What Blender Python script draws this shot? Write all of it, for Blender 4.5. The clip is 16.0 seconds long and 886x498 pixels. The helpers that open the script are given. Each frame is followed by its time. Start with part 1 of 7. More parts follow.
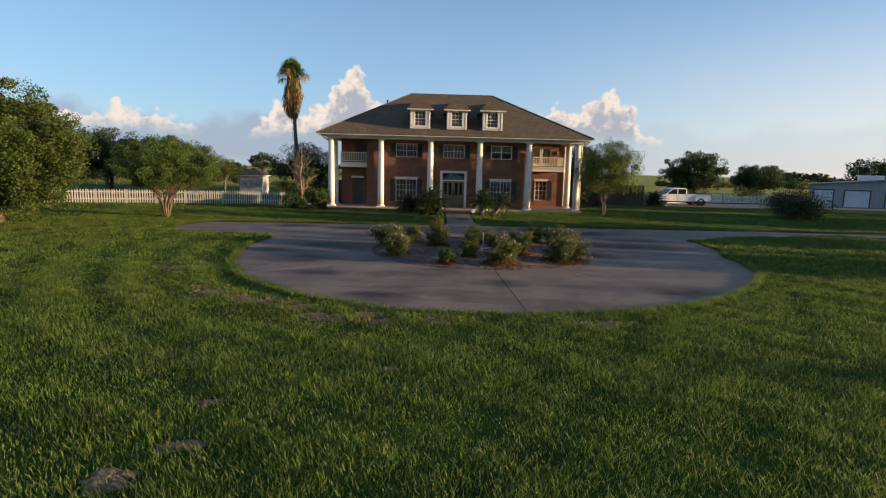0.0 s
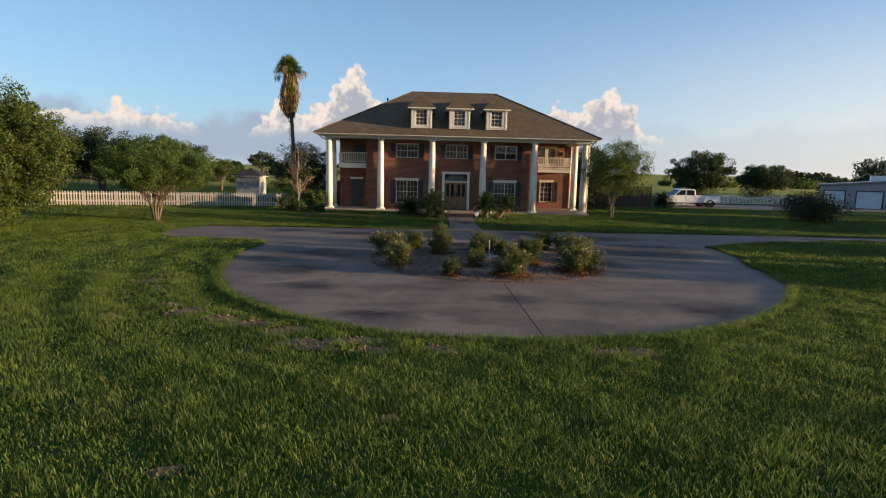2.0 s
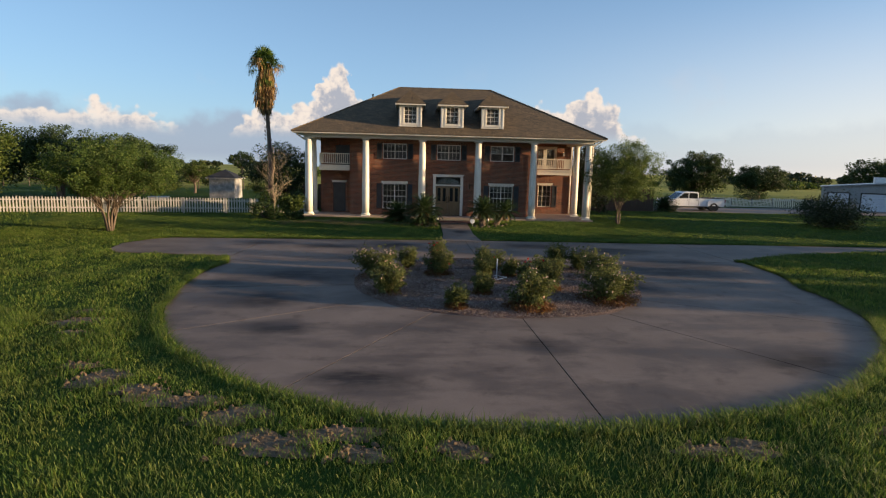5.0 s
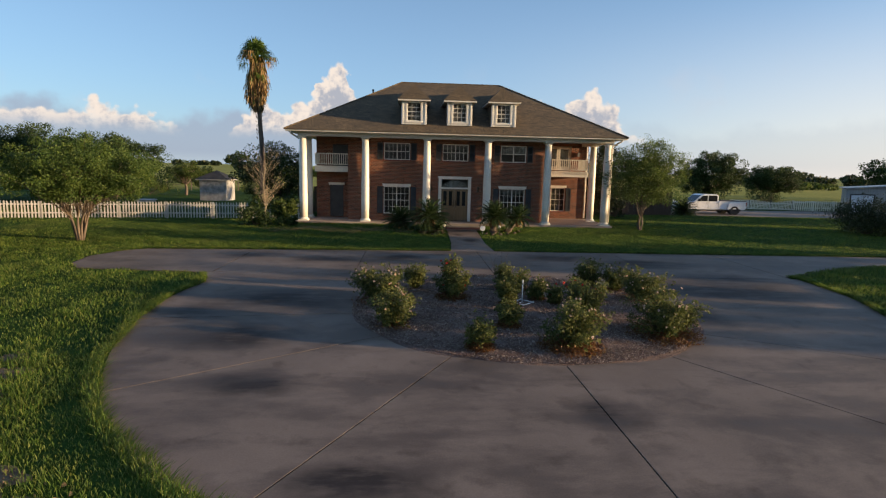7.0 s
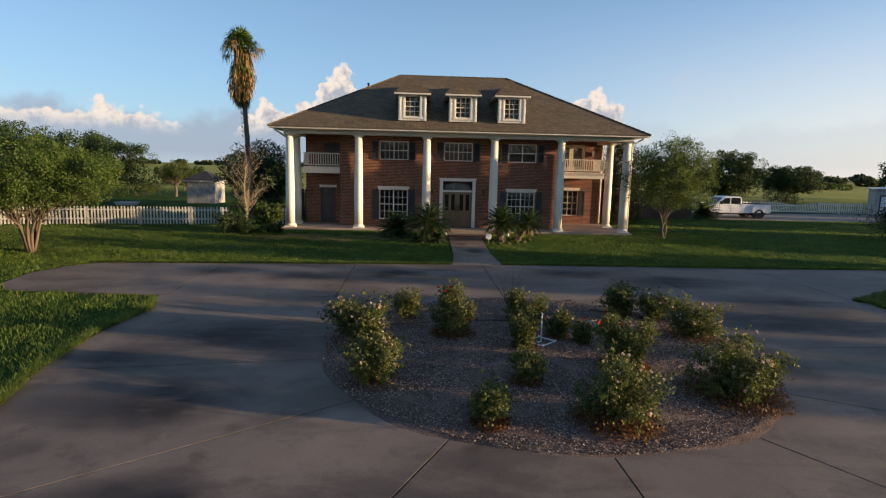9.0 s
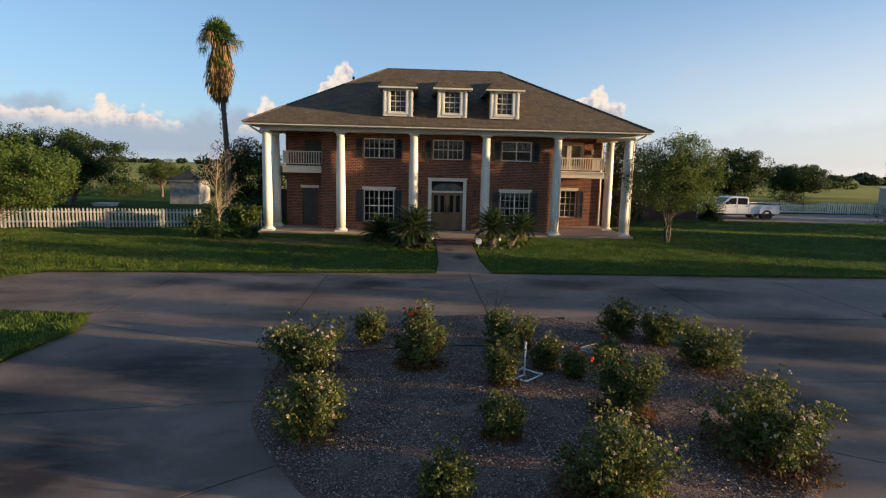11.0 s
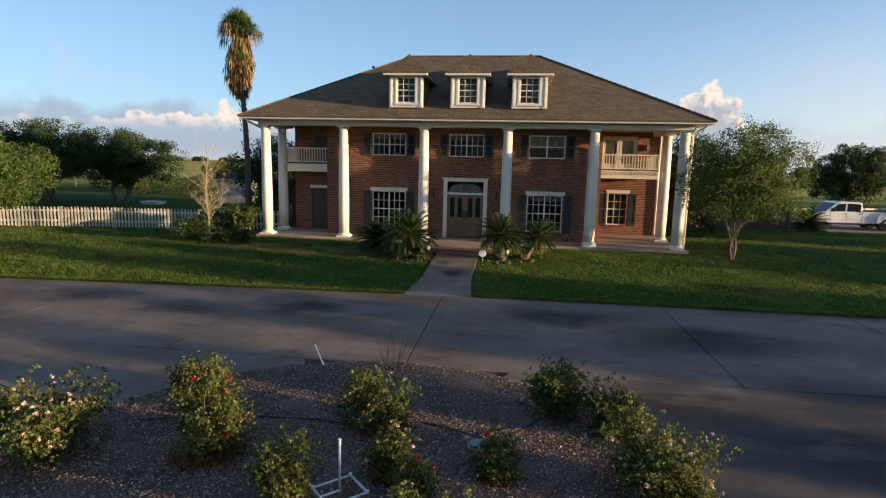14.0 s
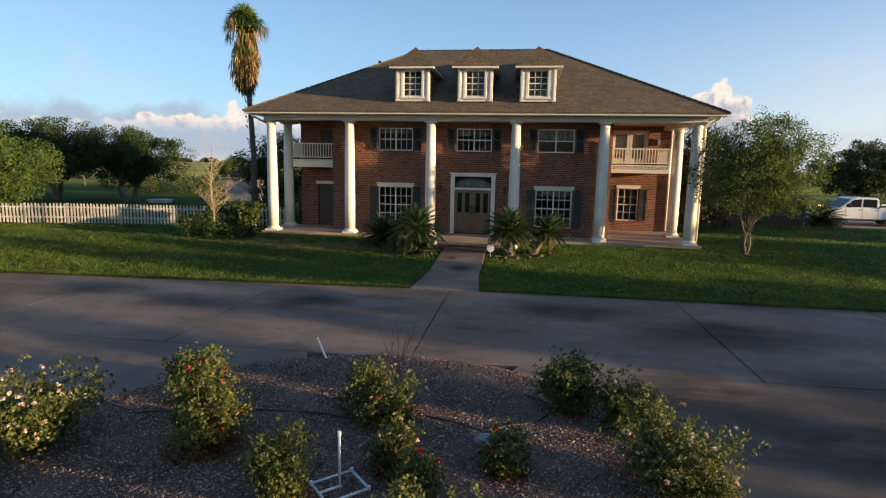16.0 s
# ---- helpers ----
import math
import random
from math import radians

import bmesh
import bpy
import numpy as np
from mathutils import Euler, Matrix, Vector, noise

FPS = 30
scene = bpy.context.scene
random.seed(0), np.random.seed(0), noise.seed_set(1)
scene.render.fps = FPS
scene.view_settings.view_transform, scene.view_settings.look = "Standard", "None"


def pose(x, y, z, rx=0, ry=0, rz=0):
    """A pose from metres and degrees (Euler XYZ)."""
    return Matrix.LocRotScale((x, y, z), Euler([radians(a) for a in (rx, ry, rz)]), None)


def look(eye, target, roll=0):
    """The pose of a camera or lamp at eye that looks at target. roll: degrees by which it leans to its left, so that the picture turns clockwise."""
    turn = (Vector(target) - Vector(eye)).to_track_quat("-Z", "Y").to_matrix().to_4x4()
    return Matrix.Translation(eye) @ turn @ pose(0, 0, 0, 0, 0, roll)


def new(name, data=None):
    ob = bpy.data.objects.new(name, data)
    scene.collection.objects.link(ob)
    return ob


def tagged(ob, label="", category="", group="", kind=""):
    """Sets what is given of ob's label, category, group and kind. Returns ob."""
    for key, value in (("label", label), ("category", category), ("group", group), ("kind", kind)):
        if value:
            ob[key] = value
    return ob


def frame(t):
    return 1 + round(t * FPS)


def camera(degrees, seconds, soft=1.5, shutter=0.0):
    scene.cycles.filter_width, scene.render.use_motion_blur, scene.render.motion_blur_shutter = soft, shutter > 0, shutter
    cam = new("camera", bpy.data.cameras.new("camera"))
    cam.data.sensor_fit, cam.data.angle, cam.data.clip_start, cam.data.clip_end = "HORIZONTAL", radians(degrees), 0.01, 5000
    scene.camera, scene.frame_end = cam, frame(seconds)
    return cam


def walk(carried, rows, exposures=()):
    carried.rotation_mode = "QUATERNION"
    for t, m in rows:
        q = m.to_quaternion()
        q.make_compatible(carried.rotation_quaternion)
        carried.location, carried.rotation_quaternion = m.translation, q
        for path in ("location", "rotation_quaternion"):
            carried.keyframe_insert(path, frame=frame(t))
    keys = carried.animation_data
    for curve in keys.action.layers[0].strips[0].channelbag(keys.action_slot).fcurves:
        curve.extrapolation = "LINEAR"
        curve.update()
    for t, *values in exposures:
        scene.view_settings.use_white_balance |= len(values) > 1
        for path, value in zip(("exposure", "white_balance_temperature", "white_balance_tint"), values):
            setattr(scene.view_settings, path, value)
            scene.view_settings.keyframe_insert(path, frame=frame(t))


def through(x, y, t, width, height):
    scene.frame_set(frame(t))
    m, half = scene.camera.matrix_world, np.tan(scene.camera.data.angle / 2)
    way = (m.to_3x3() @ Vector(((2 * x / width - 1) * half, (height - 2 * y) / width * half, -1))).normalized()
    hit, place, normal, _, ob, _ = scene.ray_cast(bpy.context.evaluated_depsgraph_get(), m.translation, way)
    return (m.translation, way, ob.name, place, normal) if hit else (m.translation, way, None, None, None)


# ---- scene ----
cam = camera(77.4, 16.0, 1.2)
PATH = [
    (0, (-2.029, -44.124, 3.381), (-1.969, -42.146, 3.097), 1.4),
    (0.5, (-2.042, -43.894, 3.42), (-1.981, -41.915, 3.135), 1.4),
    (1, (-2.056, -43.54, 3.45), (-1.995, -41.562, 3.165), 1.4),
    (1.5, (-2.066, -43.073, 3.493), (-2.006, -41.095, 3.207), 1.4),
    (2, (-2.105, -42.541, 3.531), (-2.047, -40.563, 3.243), 1.4),
    (2.5, (-2.174, -41.954, 3.535), (-2.116, -39.976, 3.248), 1.4),
    (3, (-2.229, -41.37, 3.544), (-2.172, -39.391, 3.257), 1.4),
    (3.5, (-2.278, -40.746, 3.607), (-2.213, -38.768, 3.318), 1.4),
    (4, (-2.327, -40.147, 3.66), (-2.232, -38.17, 3.372), 1.4),
    (6.5, (-2.757, -36.656, 3.745), (-2.637, -34.68, 3.458), 1.4),
    (7, (-2.779, -35.786, 3.795), (-2.662, -33.81, 3.507), 1.4),
    (7.5, (-2.72, -34.816, 3.839), (-2.608, -32.84, 3.55), 1.4),
    (8, (-2.614, -33.803, 3.902), (-2.507, -31.827, 3.612), 1.4),
    (10.5, (-1.996, -31.051, 3.833), (-1.897, -29.075, 3.543), 1.3),
    (11, (-1.655, -30.415, 3.903), (-1.558, -28.439, 3.609), 1.3),
    (11.5, (-1.11, -29.717, 3.931), (-1.016, -27.741, 3.635), 1.3),
    (12, (-0.42, -29.017, 3.94), (-0.33, -27.041, 3.644), 1.2),
    (12.5, (0.361, -28.342, 3.954), (0.43, -26.365, 3.656), 1.2),
    (13, (1.171, -27.587, 3.973), (1.162, -25.609, 3.672), 1.2),
    (13.5, (1.919, -26.872, 3.982), (1.724, -24.905, 3.678), 1.1),
    (14, (2.289, -26.446, 3.922), (2.044, -24.484, 3.619), 1.3),
    (14.5, (2.314, -26.276, 3.848), (2.055, -24.316, 3.544), 1.2),
    (15, (2.272, -26.202, 3.792), (2.012, -24.242, 3.488), 1.2),
    (15.5, (2.242, -26.187, 3.762), (1.976, -24.229, 3.457), 1.1),
    (16, (2.277, -26.112, 3.661), (2.004, -24.154, 3.359), 1.1),
]
walk(cam, [(t, look(eye, target, roll)) for t, eye, target, roll in PATH], [(0.0, 1.13, 6850, 10), (10.0, 1.15, 6850, 10), (13.0, 1.20, 6850, 10), (16.0, 1.30, 6850, 10)])

# ---- world, sun ----
SUN_AZ, SUN_EL = 101.3, 6.8          # degrees: clockwise from +y, above the horizon
world = bpy.data.worlds.new("sky")
scene.world = world
world.use_nodes = True
wt = world.node_tree
wt.nodes.clear()


def wnode(kind, **values):
    n = wt.nodes.new(kind)
    for key, value in values.items():
        n.inputs[key].default_value = value
    return n


def wmath(op, a, b=None, c=None, clamp=False):
    n = wt.nodes.new("ShaderNodeMath")
    n.operation, n.use_clamp = op, clamp
    for i, v in enumerate((a, b, c)):
        if v is None:
            continue
        if isinstance(v, (int, float)):
            n.inputs[i].default_value = v
        else:
            wt.links.new(v, n.inputs[i])
    return n.outputs[0]


def wsmooth(v, lo, hi):
    n = wt.nodes.new("ShaderNodeMapRange")
    n.interpolation_type = "SMOOTHSTEP"
    wt.links.new(v, n.inputs["Value"])
    n.inputs["From Min"].default_value, n.inputs["From Max"].default_value = lo, hi
    return n.outputs[0]


def wmix(fac, a, b):
    n = wt.nodes.new("ShaderNodeMix")
    n.data_type = "RGBA"
    wt.links.new(fac, n.inputs["Factor"])
    for key, v in ((6, a), (7, b)):
        if isinstance(v, tuple):
            n.inputs[key].default_value = (*v, 1)
        else:
            wt.links.new(v, n.inputs[key])
    return n.outputs[2]


sky = wt.nodes.new("ShaderNodeTexSky")
sky.sky_type, sky.sun_disc = "NISHITA", False
sky.sun_elevation, sky.sun_rotation = radians(SUN_EL), radians(SUN_AZ)
sky.altitude, sky.air_density, sky.dust_density, sky.ozone_density = 10, 1.0, 0.4, 3.5
SKY = 0.10
gain = wt.nodes.new("ShaderNodeMix")
gain.data_type, gain.blend_type = "RGBA", "MULTIPLY"
gain.inputs["Factor"].default_value = 1.0
wt.links.new(sky.outputs[0], gain.inputs[6])
gain.inputs[7].default_value = (SKY, SKY, SKY, 1)

coord = wt.nodes.new("ShaderNodeTexCoord")
split = wt.nodes.new("ShaderNodeSeparateXYZ")
wt.links.new(coord.outputs["Generated"], split.inputs[0])
az = wmath("DEGREES", wmath("ARCTAN2", split.outputs[0], split.outputs[1]))
el = wmath("DEGREES", wmath("ARCSINE", split.outputs[2]))
place = wt.nodes.new("ShaderNodeCombineXYZ")
wt.links.new(az, place.inputs[0])
wt.links.new(el, place.inputs[1])


def wnoise(scale, detail=5.0, rough=0.6, offset=0.0):
    m = wt.nodes.new("ShaderNodeMapping")
    m.inputs["Location"].default_value = (offset, offset * 0.7, offset)
    wt.links.new(place.outputs[0], m.inputs[0])
    n = wnode("ShaderNodeTexNoise", Scale=scale, Detail=detail, Roughness=rough)
    wt.links.new(m.outputs[0], n.inputs["Vector"])
    return wmath("SUBTRACT", n.outputs[0], 0.5)


# cumulus: the height of the cloud tops, in degrees, along the horizon
def wbumps(scale, offset):
    """Rounded cauliflower swellings, highest in the middle of each cell."""
    m = wt.nodes.new("ShaderNodeMapping")
    m.inputs["Location"].default_value = (offset, offset, 0)
    wt.links.new(place.outputs[0], m.inputs[0])
    n = wt.nodes.new("ShaderNodeTexVoronoi")
    n.voronoi_dimensions, n.feature = "2D", "SMOOTH_F1"
    n.inputs["Scale"].default_value, n.inputs["Smoothness"].default_value = scale, 0.35
    wt.links.new(m.outputs[0], n.inputs["Vector"])
    return wmath("SUBTRACT", 0.42, n.outputs["Distance"])


edge = wmath("ADD", wmath("MULTIPLY", wnoise(0.9, 6, 0.6), 0.35), wmath("ADD", wmath("MULTIPLY", wbumps(0.55, 3.0), 0.7), wmath("MULTIPLY", wbumps(1.5, 11.0), 0.3)))
wobble = wnoise(0.4, 4, 0.55, 13.0)
az_w = wmath("ADD", az, wmath("MULTIPLY", wobble, 3.0))
ramp = wt.nodes.new("ShaderNodeValToRGB")
ramp.color_ramp.interpolation = "EASE"
tops = ((-60, 3.0), (-40, 3.4), (-33.5, 5.0), (-30.8, 4.3), (-28.2, 5.7), (-26.4, 4.6), (-25, 5.1), (-22.8, 3.7), (-18.5, 2.6),
        (-14.3, 6.4), (-12.4, 5.2), (-10.9, 6.7), (-9.6, 6.9), (-8.6, 9.9), (-7.0, 10.1), (-5.7, 7.2), (-3.5, 6.2), (3, 5.8), (10, 6.2),
        (13, 7.0), (14.6, 6.8), (17.4, 8.1), (19.2, 7.4), (21.2, 4.6), (24, 2.6), (60, 2.0))
fac = wmath("DIVIDE", wmath("ADD", az_w, 60), 120, clamp=True)
wt.links.new(fac, ramp.inputs[0])
while len(ramp.color_ramp.elements) < len(tops):
    ramp.color_ramp.elements.new(0.5)
for e, (a, h) in zip(ramp.color_ramp.elements, tops):
    e.position = (a + 60) / 120
    e.color = (h / 12, h / 12, h / 12, 1)
top = wmath("MULTIPLY", ramp.outputs[0], 12.0)
depth = wmath("SUBTRACT", wmath("ADD", wmath("SUBTRACT", top, 0.35), wmath("MULTIPLY", edge, 2.1)), el)
cumulus = wmath("MULTIPLY", wsmooth(depth, -0.05, 0.5), wsmooth(el, 2.2, 4.2))
front = wmath("MULTIPLY", wsmooth(az, -62, -45), wsmooth(wmath("MULTIPLY", az, -1.0), -36, -23.5))
cumulus = wmath("MULTIPLY", cumulus, front)
billow = wnoise(1.1, 6, 0.6, 5.0)
light = wsmooth(wmath("SUBTRACT", wmath("ADD", wmath("MULTIPLY", billow, 5.5), 1.45), wmath("MULTIPLY", depth, 0.62)), -0.4, 1.5)
cloud_colour = wmix(light, (0.20, 0.215, 0.255), (0.42, 0.375, 0.345))
# flat grey layer under them
layer = wnoise(0.16, 5, 0.55, 31.0)
band = wmath("MULTIPLY", wsmooth(wmath("ADD", wmath("MULTIPLY", layer, 7.0), wmath("SUBTRACT", 4.9, el)), 0.0, 1.6), wsmooth(el, -0.2, 1.2))
band = wmath("MULTIPLY", band, wmath("SUBTRACT", 0.95, wmath("MULTIPLY", wsmooth(az, -8, 16), 0.72)))
# thin wisps
wisp = wnoise(0.12, 4, 0.5, 57.0)
wisps = wmath("MULTIPLY", wsmooth(wisp, 0.06, 0.22), wmath("MULTIPLY", wsmooth(el, 3.0, 6.0), wsmooth(wmath("MULTIPLY", el, -1.0), -11.0, -6.5)))
haze = wmath("ADD", 0.20, wmath("MULTIPLY", wsmooth(wmath("MULTIPLY", el, -1.0), -24.0, 0.0), 0.22))
shade = wmix(haze, gain.outputs[2], (0.245, 0.37, 0.585))
glow = wmath("MULTIPLY", wsmooth(az, -5.0, 70.0), wsmooth(wmath("MULTIPLY", el, -1.0), -18.0, -1.0))
shade = wmix(wmath("MULTIPLY", glow, 0.8), shade, (0.49, 0.435, 0.385))
shade = wmix(wmath("MULTIPLY", wisps, 0.4), shade, (0.28, 0.285, 0.32))
shade = wmix(wmath("MULTIPLY", band, 0.85), shade, (0.165, 0.20, 0.265))
shade = wmix(cumulus, shade, cloud_colour)
back = wt.nodes.new("ShaderNodeBackground")
wt.links.new(shade, back.inputs["Color"])
out = wt.nodes.new("ShaderNodeOutputWorld")
wt.links.new(back.outputs[0], out.inputs[0])

sun = new("sun", bpy.data.lights.new("sun", "SUN"))
sun.data.energy, sun.data.angle, sun.data.color = 5.0, radians(0.6), (1.0, 0.72, 0.43)
a, e = radians(SUN_AZ), radians(SUN_EL)
sun.matrix_world = look((0, 0, 0), (-math.sin(a) * math.cos(e), -math.cos(a) * math.cos(e), -math.sin(e)))

# ---- materials ----
def material(name, rough=0.7, metal=0.0):
    m = bpy.data.materials.new(name)
    m.use_nodes = True
    b = m.node_tree.nodes["Principled BSDF"]
    b.inputs["Roughness"].default_value, b.inputs["Metallic"].default_value = rough, metal
    return m, m.node_tree, b


def link(nt, a, b):
    nt.links.new(a, b)


def coords(nt, scale=(1, 1, 1), which="Object"):
    c, m = nt.nodes.new("ShaderNodeTexCoord"), nt.nodes.new("ShaderNodeMapping")
    m.inputs["Scale"].default_value = scale
    link(nt, c.outputs[which], m.inputs[0])
    return m.outputs[0]


def noise_of(nt, vec, scale, detail=5.0, rough=0.6, distort=0.0):
    n = nt.nodes.new("ShaderNodeTexNoise")
    n.inputs["Scale"].default_value, n.inputs["Detail"].default_value = scale, detail
    n.inputs["Roughness"].default_value, n.inputs["Distortion"].default_value = rough, distort
    link(nt, vec, n.inputs["Vector"])
    return n.outputs[0]


def ramp_of(nt, v, stops):
    r = nt.nodes.new("ShaderNodeValToRGB")
    while len(r.color_ramp.elements) < len(stops):
        r.color_ramp.elements.new(0.5)
    for e, (p, c) in zip(r.color_ramp.elements, stops):
        e.position, e.color = p, (*c, 1) if len(c) == 3 else c
    link(nt, v, r.inputs[0])
    return r.outputs[0]


def mixed(nt, fac, a, b, blend="MIX"):
    n = nt.nodes.new("ShaderNodeMix")
    n.data_type, n.blend_type = "RGBA", blend
    for key, v in ((0, fac), (6, a), (7, b)):
        if isinstance(v, tuple):
            n.inputs[key].default_value = (*v, 1)
        elif isinstance(v, (int, float)):
            n.inputs[key].default_value = v
        else:
            link(nt, v, n.inputs[key])
    return n.outputs[2]


def bumped(nt, b, v, strength=0.3, distance=0.01):
    n = nt.nodes.new("ShaderNodeBump")
    n.inputs["Strength"].default_value, n.inputs["Distance"].default_value = strength, distance
    link(nt, v, n.inputs["Height"])
    link(nt, n.outputs[0], b.inputs["Normal"])


def surface(name, dark, light, big=0.7, fine=25.0, rough=0.7, metal=0.0, bump=0.25, dist=0.004, stretch=(1, 1, 1), third=None):
    """Two scales of variation between two or three colours, with fine relief."""
    m, nt, b = material(name, rough, metal)
    v = coords(nt, stretch)
    n1, n2 = noise_of(nt, v, big, 4), noise_of(nt, v, fine, 5)
    c = ramp_of(nt, n1, [(0.3, dark), (0.7, light)] if third is None else [(0.25, dark), (0.5, light), (0.75, third)])
    f = ramp_of(nt, n2, [(0.25, (0.72, 0.72, 0.72)), (0.75, (1.12, 1.12, 1.12))])
    link(nt, mixed(nt, 1.0, c, f, "MULTIPLY"), b.inputs["Base Color"])
    bumped(nt, b, n2, bump, dist)
    return m


def leafy(name, c1, c2, c3, through=0.35, rough=0.55, patch=None):
    """Leaves or blades: each its own shade, some light passes through."""
    m, nt, b = material(name, rough)
    g = nt.nodes.new("ShaderNodeNewGeometry")
    c = ramp_of(nt, g.outputs["Random Per Island"], [(0.0, c1), (0.5, c2), (1.0, c3)])
    n = noise_of(nt, coords(nt), 0.9, 3)
    c = mixed(nt, 1.0, c, ramp_of(nt, n, [(0.3, (0.7, 0.74, 0.7)), (0.7, (1.2, 1.16, 1.0))]), "MULTIPLY")
    if patch:
        c = mixed(nt, ramp_of(nt, noise_of(nt, coords(nt), 0.42, 5, 0.65), [(0.5, (0, 0, 0)), (0.74, (0.6, 0.6, 0.6))]), c, patch)
        c = mixed(nt, 1.0, c, ramp_of(nt, noise_of(nt, coords(nt), 2.6, 4, 0.7), [(0.3, (0.62, 0.64, 0.6)), (0.66, (1.24, 1.2, 1.1))]), "MULTIPLY")
    link(nt, c, b.inputs["Base Color"])
    b.inputs["Specular IOR Level"].default_value = 0.25
    t = nt.nodes.new("ShaderNodeBsdfTranslucent")
    link(nt, c, t.inputs["Color"])
    mix = nt.nodes.new("ShaderNodeMixShader")
    mix.inputs[0].default_value = through
    link(nt, b.outputs[0], mix.inputs[1])
    link(nt, t.outputs[0], mix.inputs[2])
    link(nt, mix.outputs[0], nt.nodes["Material Output"].inputs["Surface"])
    return m


def brick_material():
    m, nt, b = material("red_brick", 0.85)
    c = nt.nodes.new("ShaderNodeTexCoord")
    s = nt.nodes.new("ShaderNodeSeparateXYZ")
    link(nt, c.outputs["Object"], s.inputs[0])
    add = nt.nodes.new("ShaderNodeMath")
    link(nt, s.outputs[0], add.inputs[0])
    link(nt, s.outputs[1], add.inputs[1])
    j = nt.nodes.new("ShaderNodeCombineXYZ")
    link(nt, add.outputs[0], j.inputs[0])
    link(nt, s.outputs[2], j.inputs[1])
    t = nt.nodes.new("ShaderNodeTexBrick")
    link(nt, j.outputs[0], t.inputs["Vector"])
    t.inputs["Scale"].default_value = 1.0
    t.inputs["Brick Width"].default_value, t.inputs["Row Height"].default_value = 0.225, 0.085
    t.inputs["Mortar Size"].default_value, t.inputs["Mortar Smooth"].default_value = 0.0125, 0.2
    t.inputs["Bias"].default_value = -0.15
    t.inputs["Color1"].default_value = (0.185, 0.048, 0.018, 1)
    t.inputs["Color2"].default_value = (0.032, 0.012, 0.008, 1)
    t.inputs["Mortar"].default_value = (0.28, 0.185, 0.125, 1)
    n1, n2 = noise_of(nt, j.outputs[0], 0.9, 4), noise_of(nt, j.outputs[0], 45, 4)
    col = mixed(nt, 1.0, t.outputs[0], ramp_of(nt, n1, [(0.3, (0.75, 0.75, 0.78)), (0.7, (1.2, 1.12, 1.05))]), "MULTIPLY")
    col = mixed(nt, 0.6, col, ramp_of(nt, n2, [(0.3, (0.7, 0.7, 0.7)), (0.7, (1.15, 1.15, 1.15))]), "MULTIPLY")
    link(nt, col, b.inputs["Base Color"])
    inv = nt.nodes.new("ShaderNodeMath")
    inv.operation = "SUBTRACT"
    inv.inputs[0].default_value = 1.0
    link(nt, t.outputs["Fac"], inv.inputs[1])
    bumped(nt, b, inv.outputs[0], 0.7, 0.01)
    return m


def shingle_material():
    m, nt, b = material("asphalt_shingle", 0.95)
    c = nt.nodes.new("ShaderNodeTexCoord")
    s = nt.nodes.new("ShaderNodeSeparateXYZ")
    link(nt, c.outputs["Object"], s.inputs[0])
    add = nt.nodes.new("ShaderNodeMath")
    link(nt, s.outputs[0], add.inputs[0])
    link(nt, s.outputs[1], add.inputs[1])
    j = nt.nodes.new("ShaderNodeCombineXYZ")
    link(nt, add.outputs[0], j.inputs[0])
    link(nt, s.outputs[2], j.inputs[1])
    t = nt.nodes.new("ShaderNodeTexBrick")
    link(nt, j.outputs[0], t.inputs["Vector"])
    t.inputs["Scale"].default_value = 1.0
    t.inputs["Brick Width"].default_value, t.inputs["Row Height"].default_value = 0.26, 0.075
    t.inputs["Mortar Size"].default_value, t.inputs["Mortar Smooth"].default_value = 0.006, 0.6
    t.inputs["Color1"].default_value = (0.118, 0.086, 0.049, 1)
    t.inputs["Color2"].default_value = (0.068, 0.051, 0.032, 1)
    t.inputs["Mortar"].default_value = (0.035, 0.028, 0.024, 1)
    n1, n2 = noise_of(nt, c.outputs["Object"], 0.6, 4), noise_of(nt, c.outputs["Object"], 13, 3, 0.8)
    col = mixed(nt, 1.0, t.outputs[0], ramp_of(nt, n1, [(0.3, (0.8, 0.8, 0.8)), (0.7, (1.15, 1.12, 1.08))]), "MULTIPLY")
    col = mixed(nt, 1.0, col, ramp_of(nt, n2, [(0.36, (0.42, 0.42, 0.42)), (0.62, (1.5, 1.45, 1.35))]), "MULTIPLY")
    link(nt, col, b.inputs["Base Color"])
    bumped(nt, b, t.outputs[0], 0.5, 0.012)
    return m


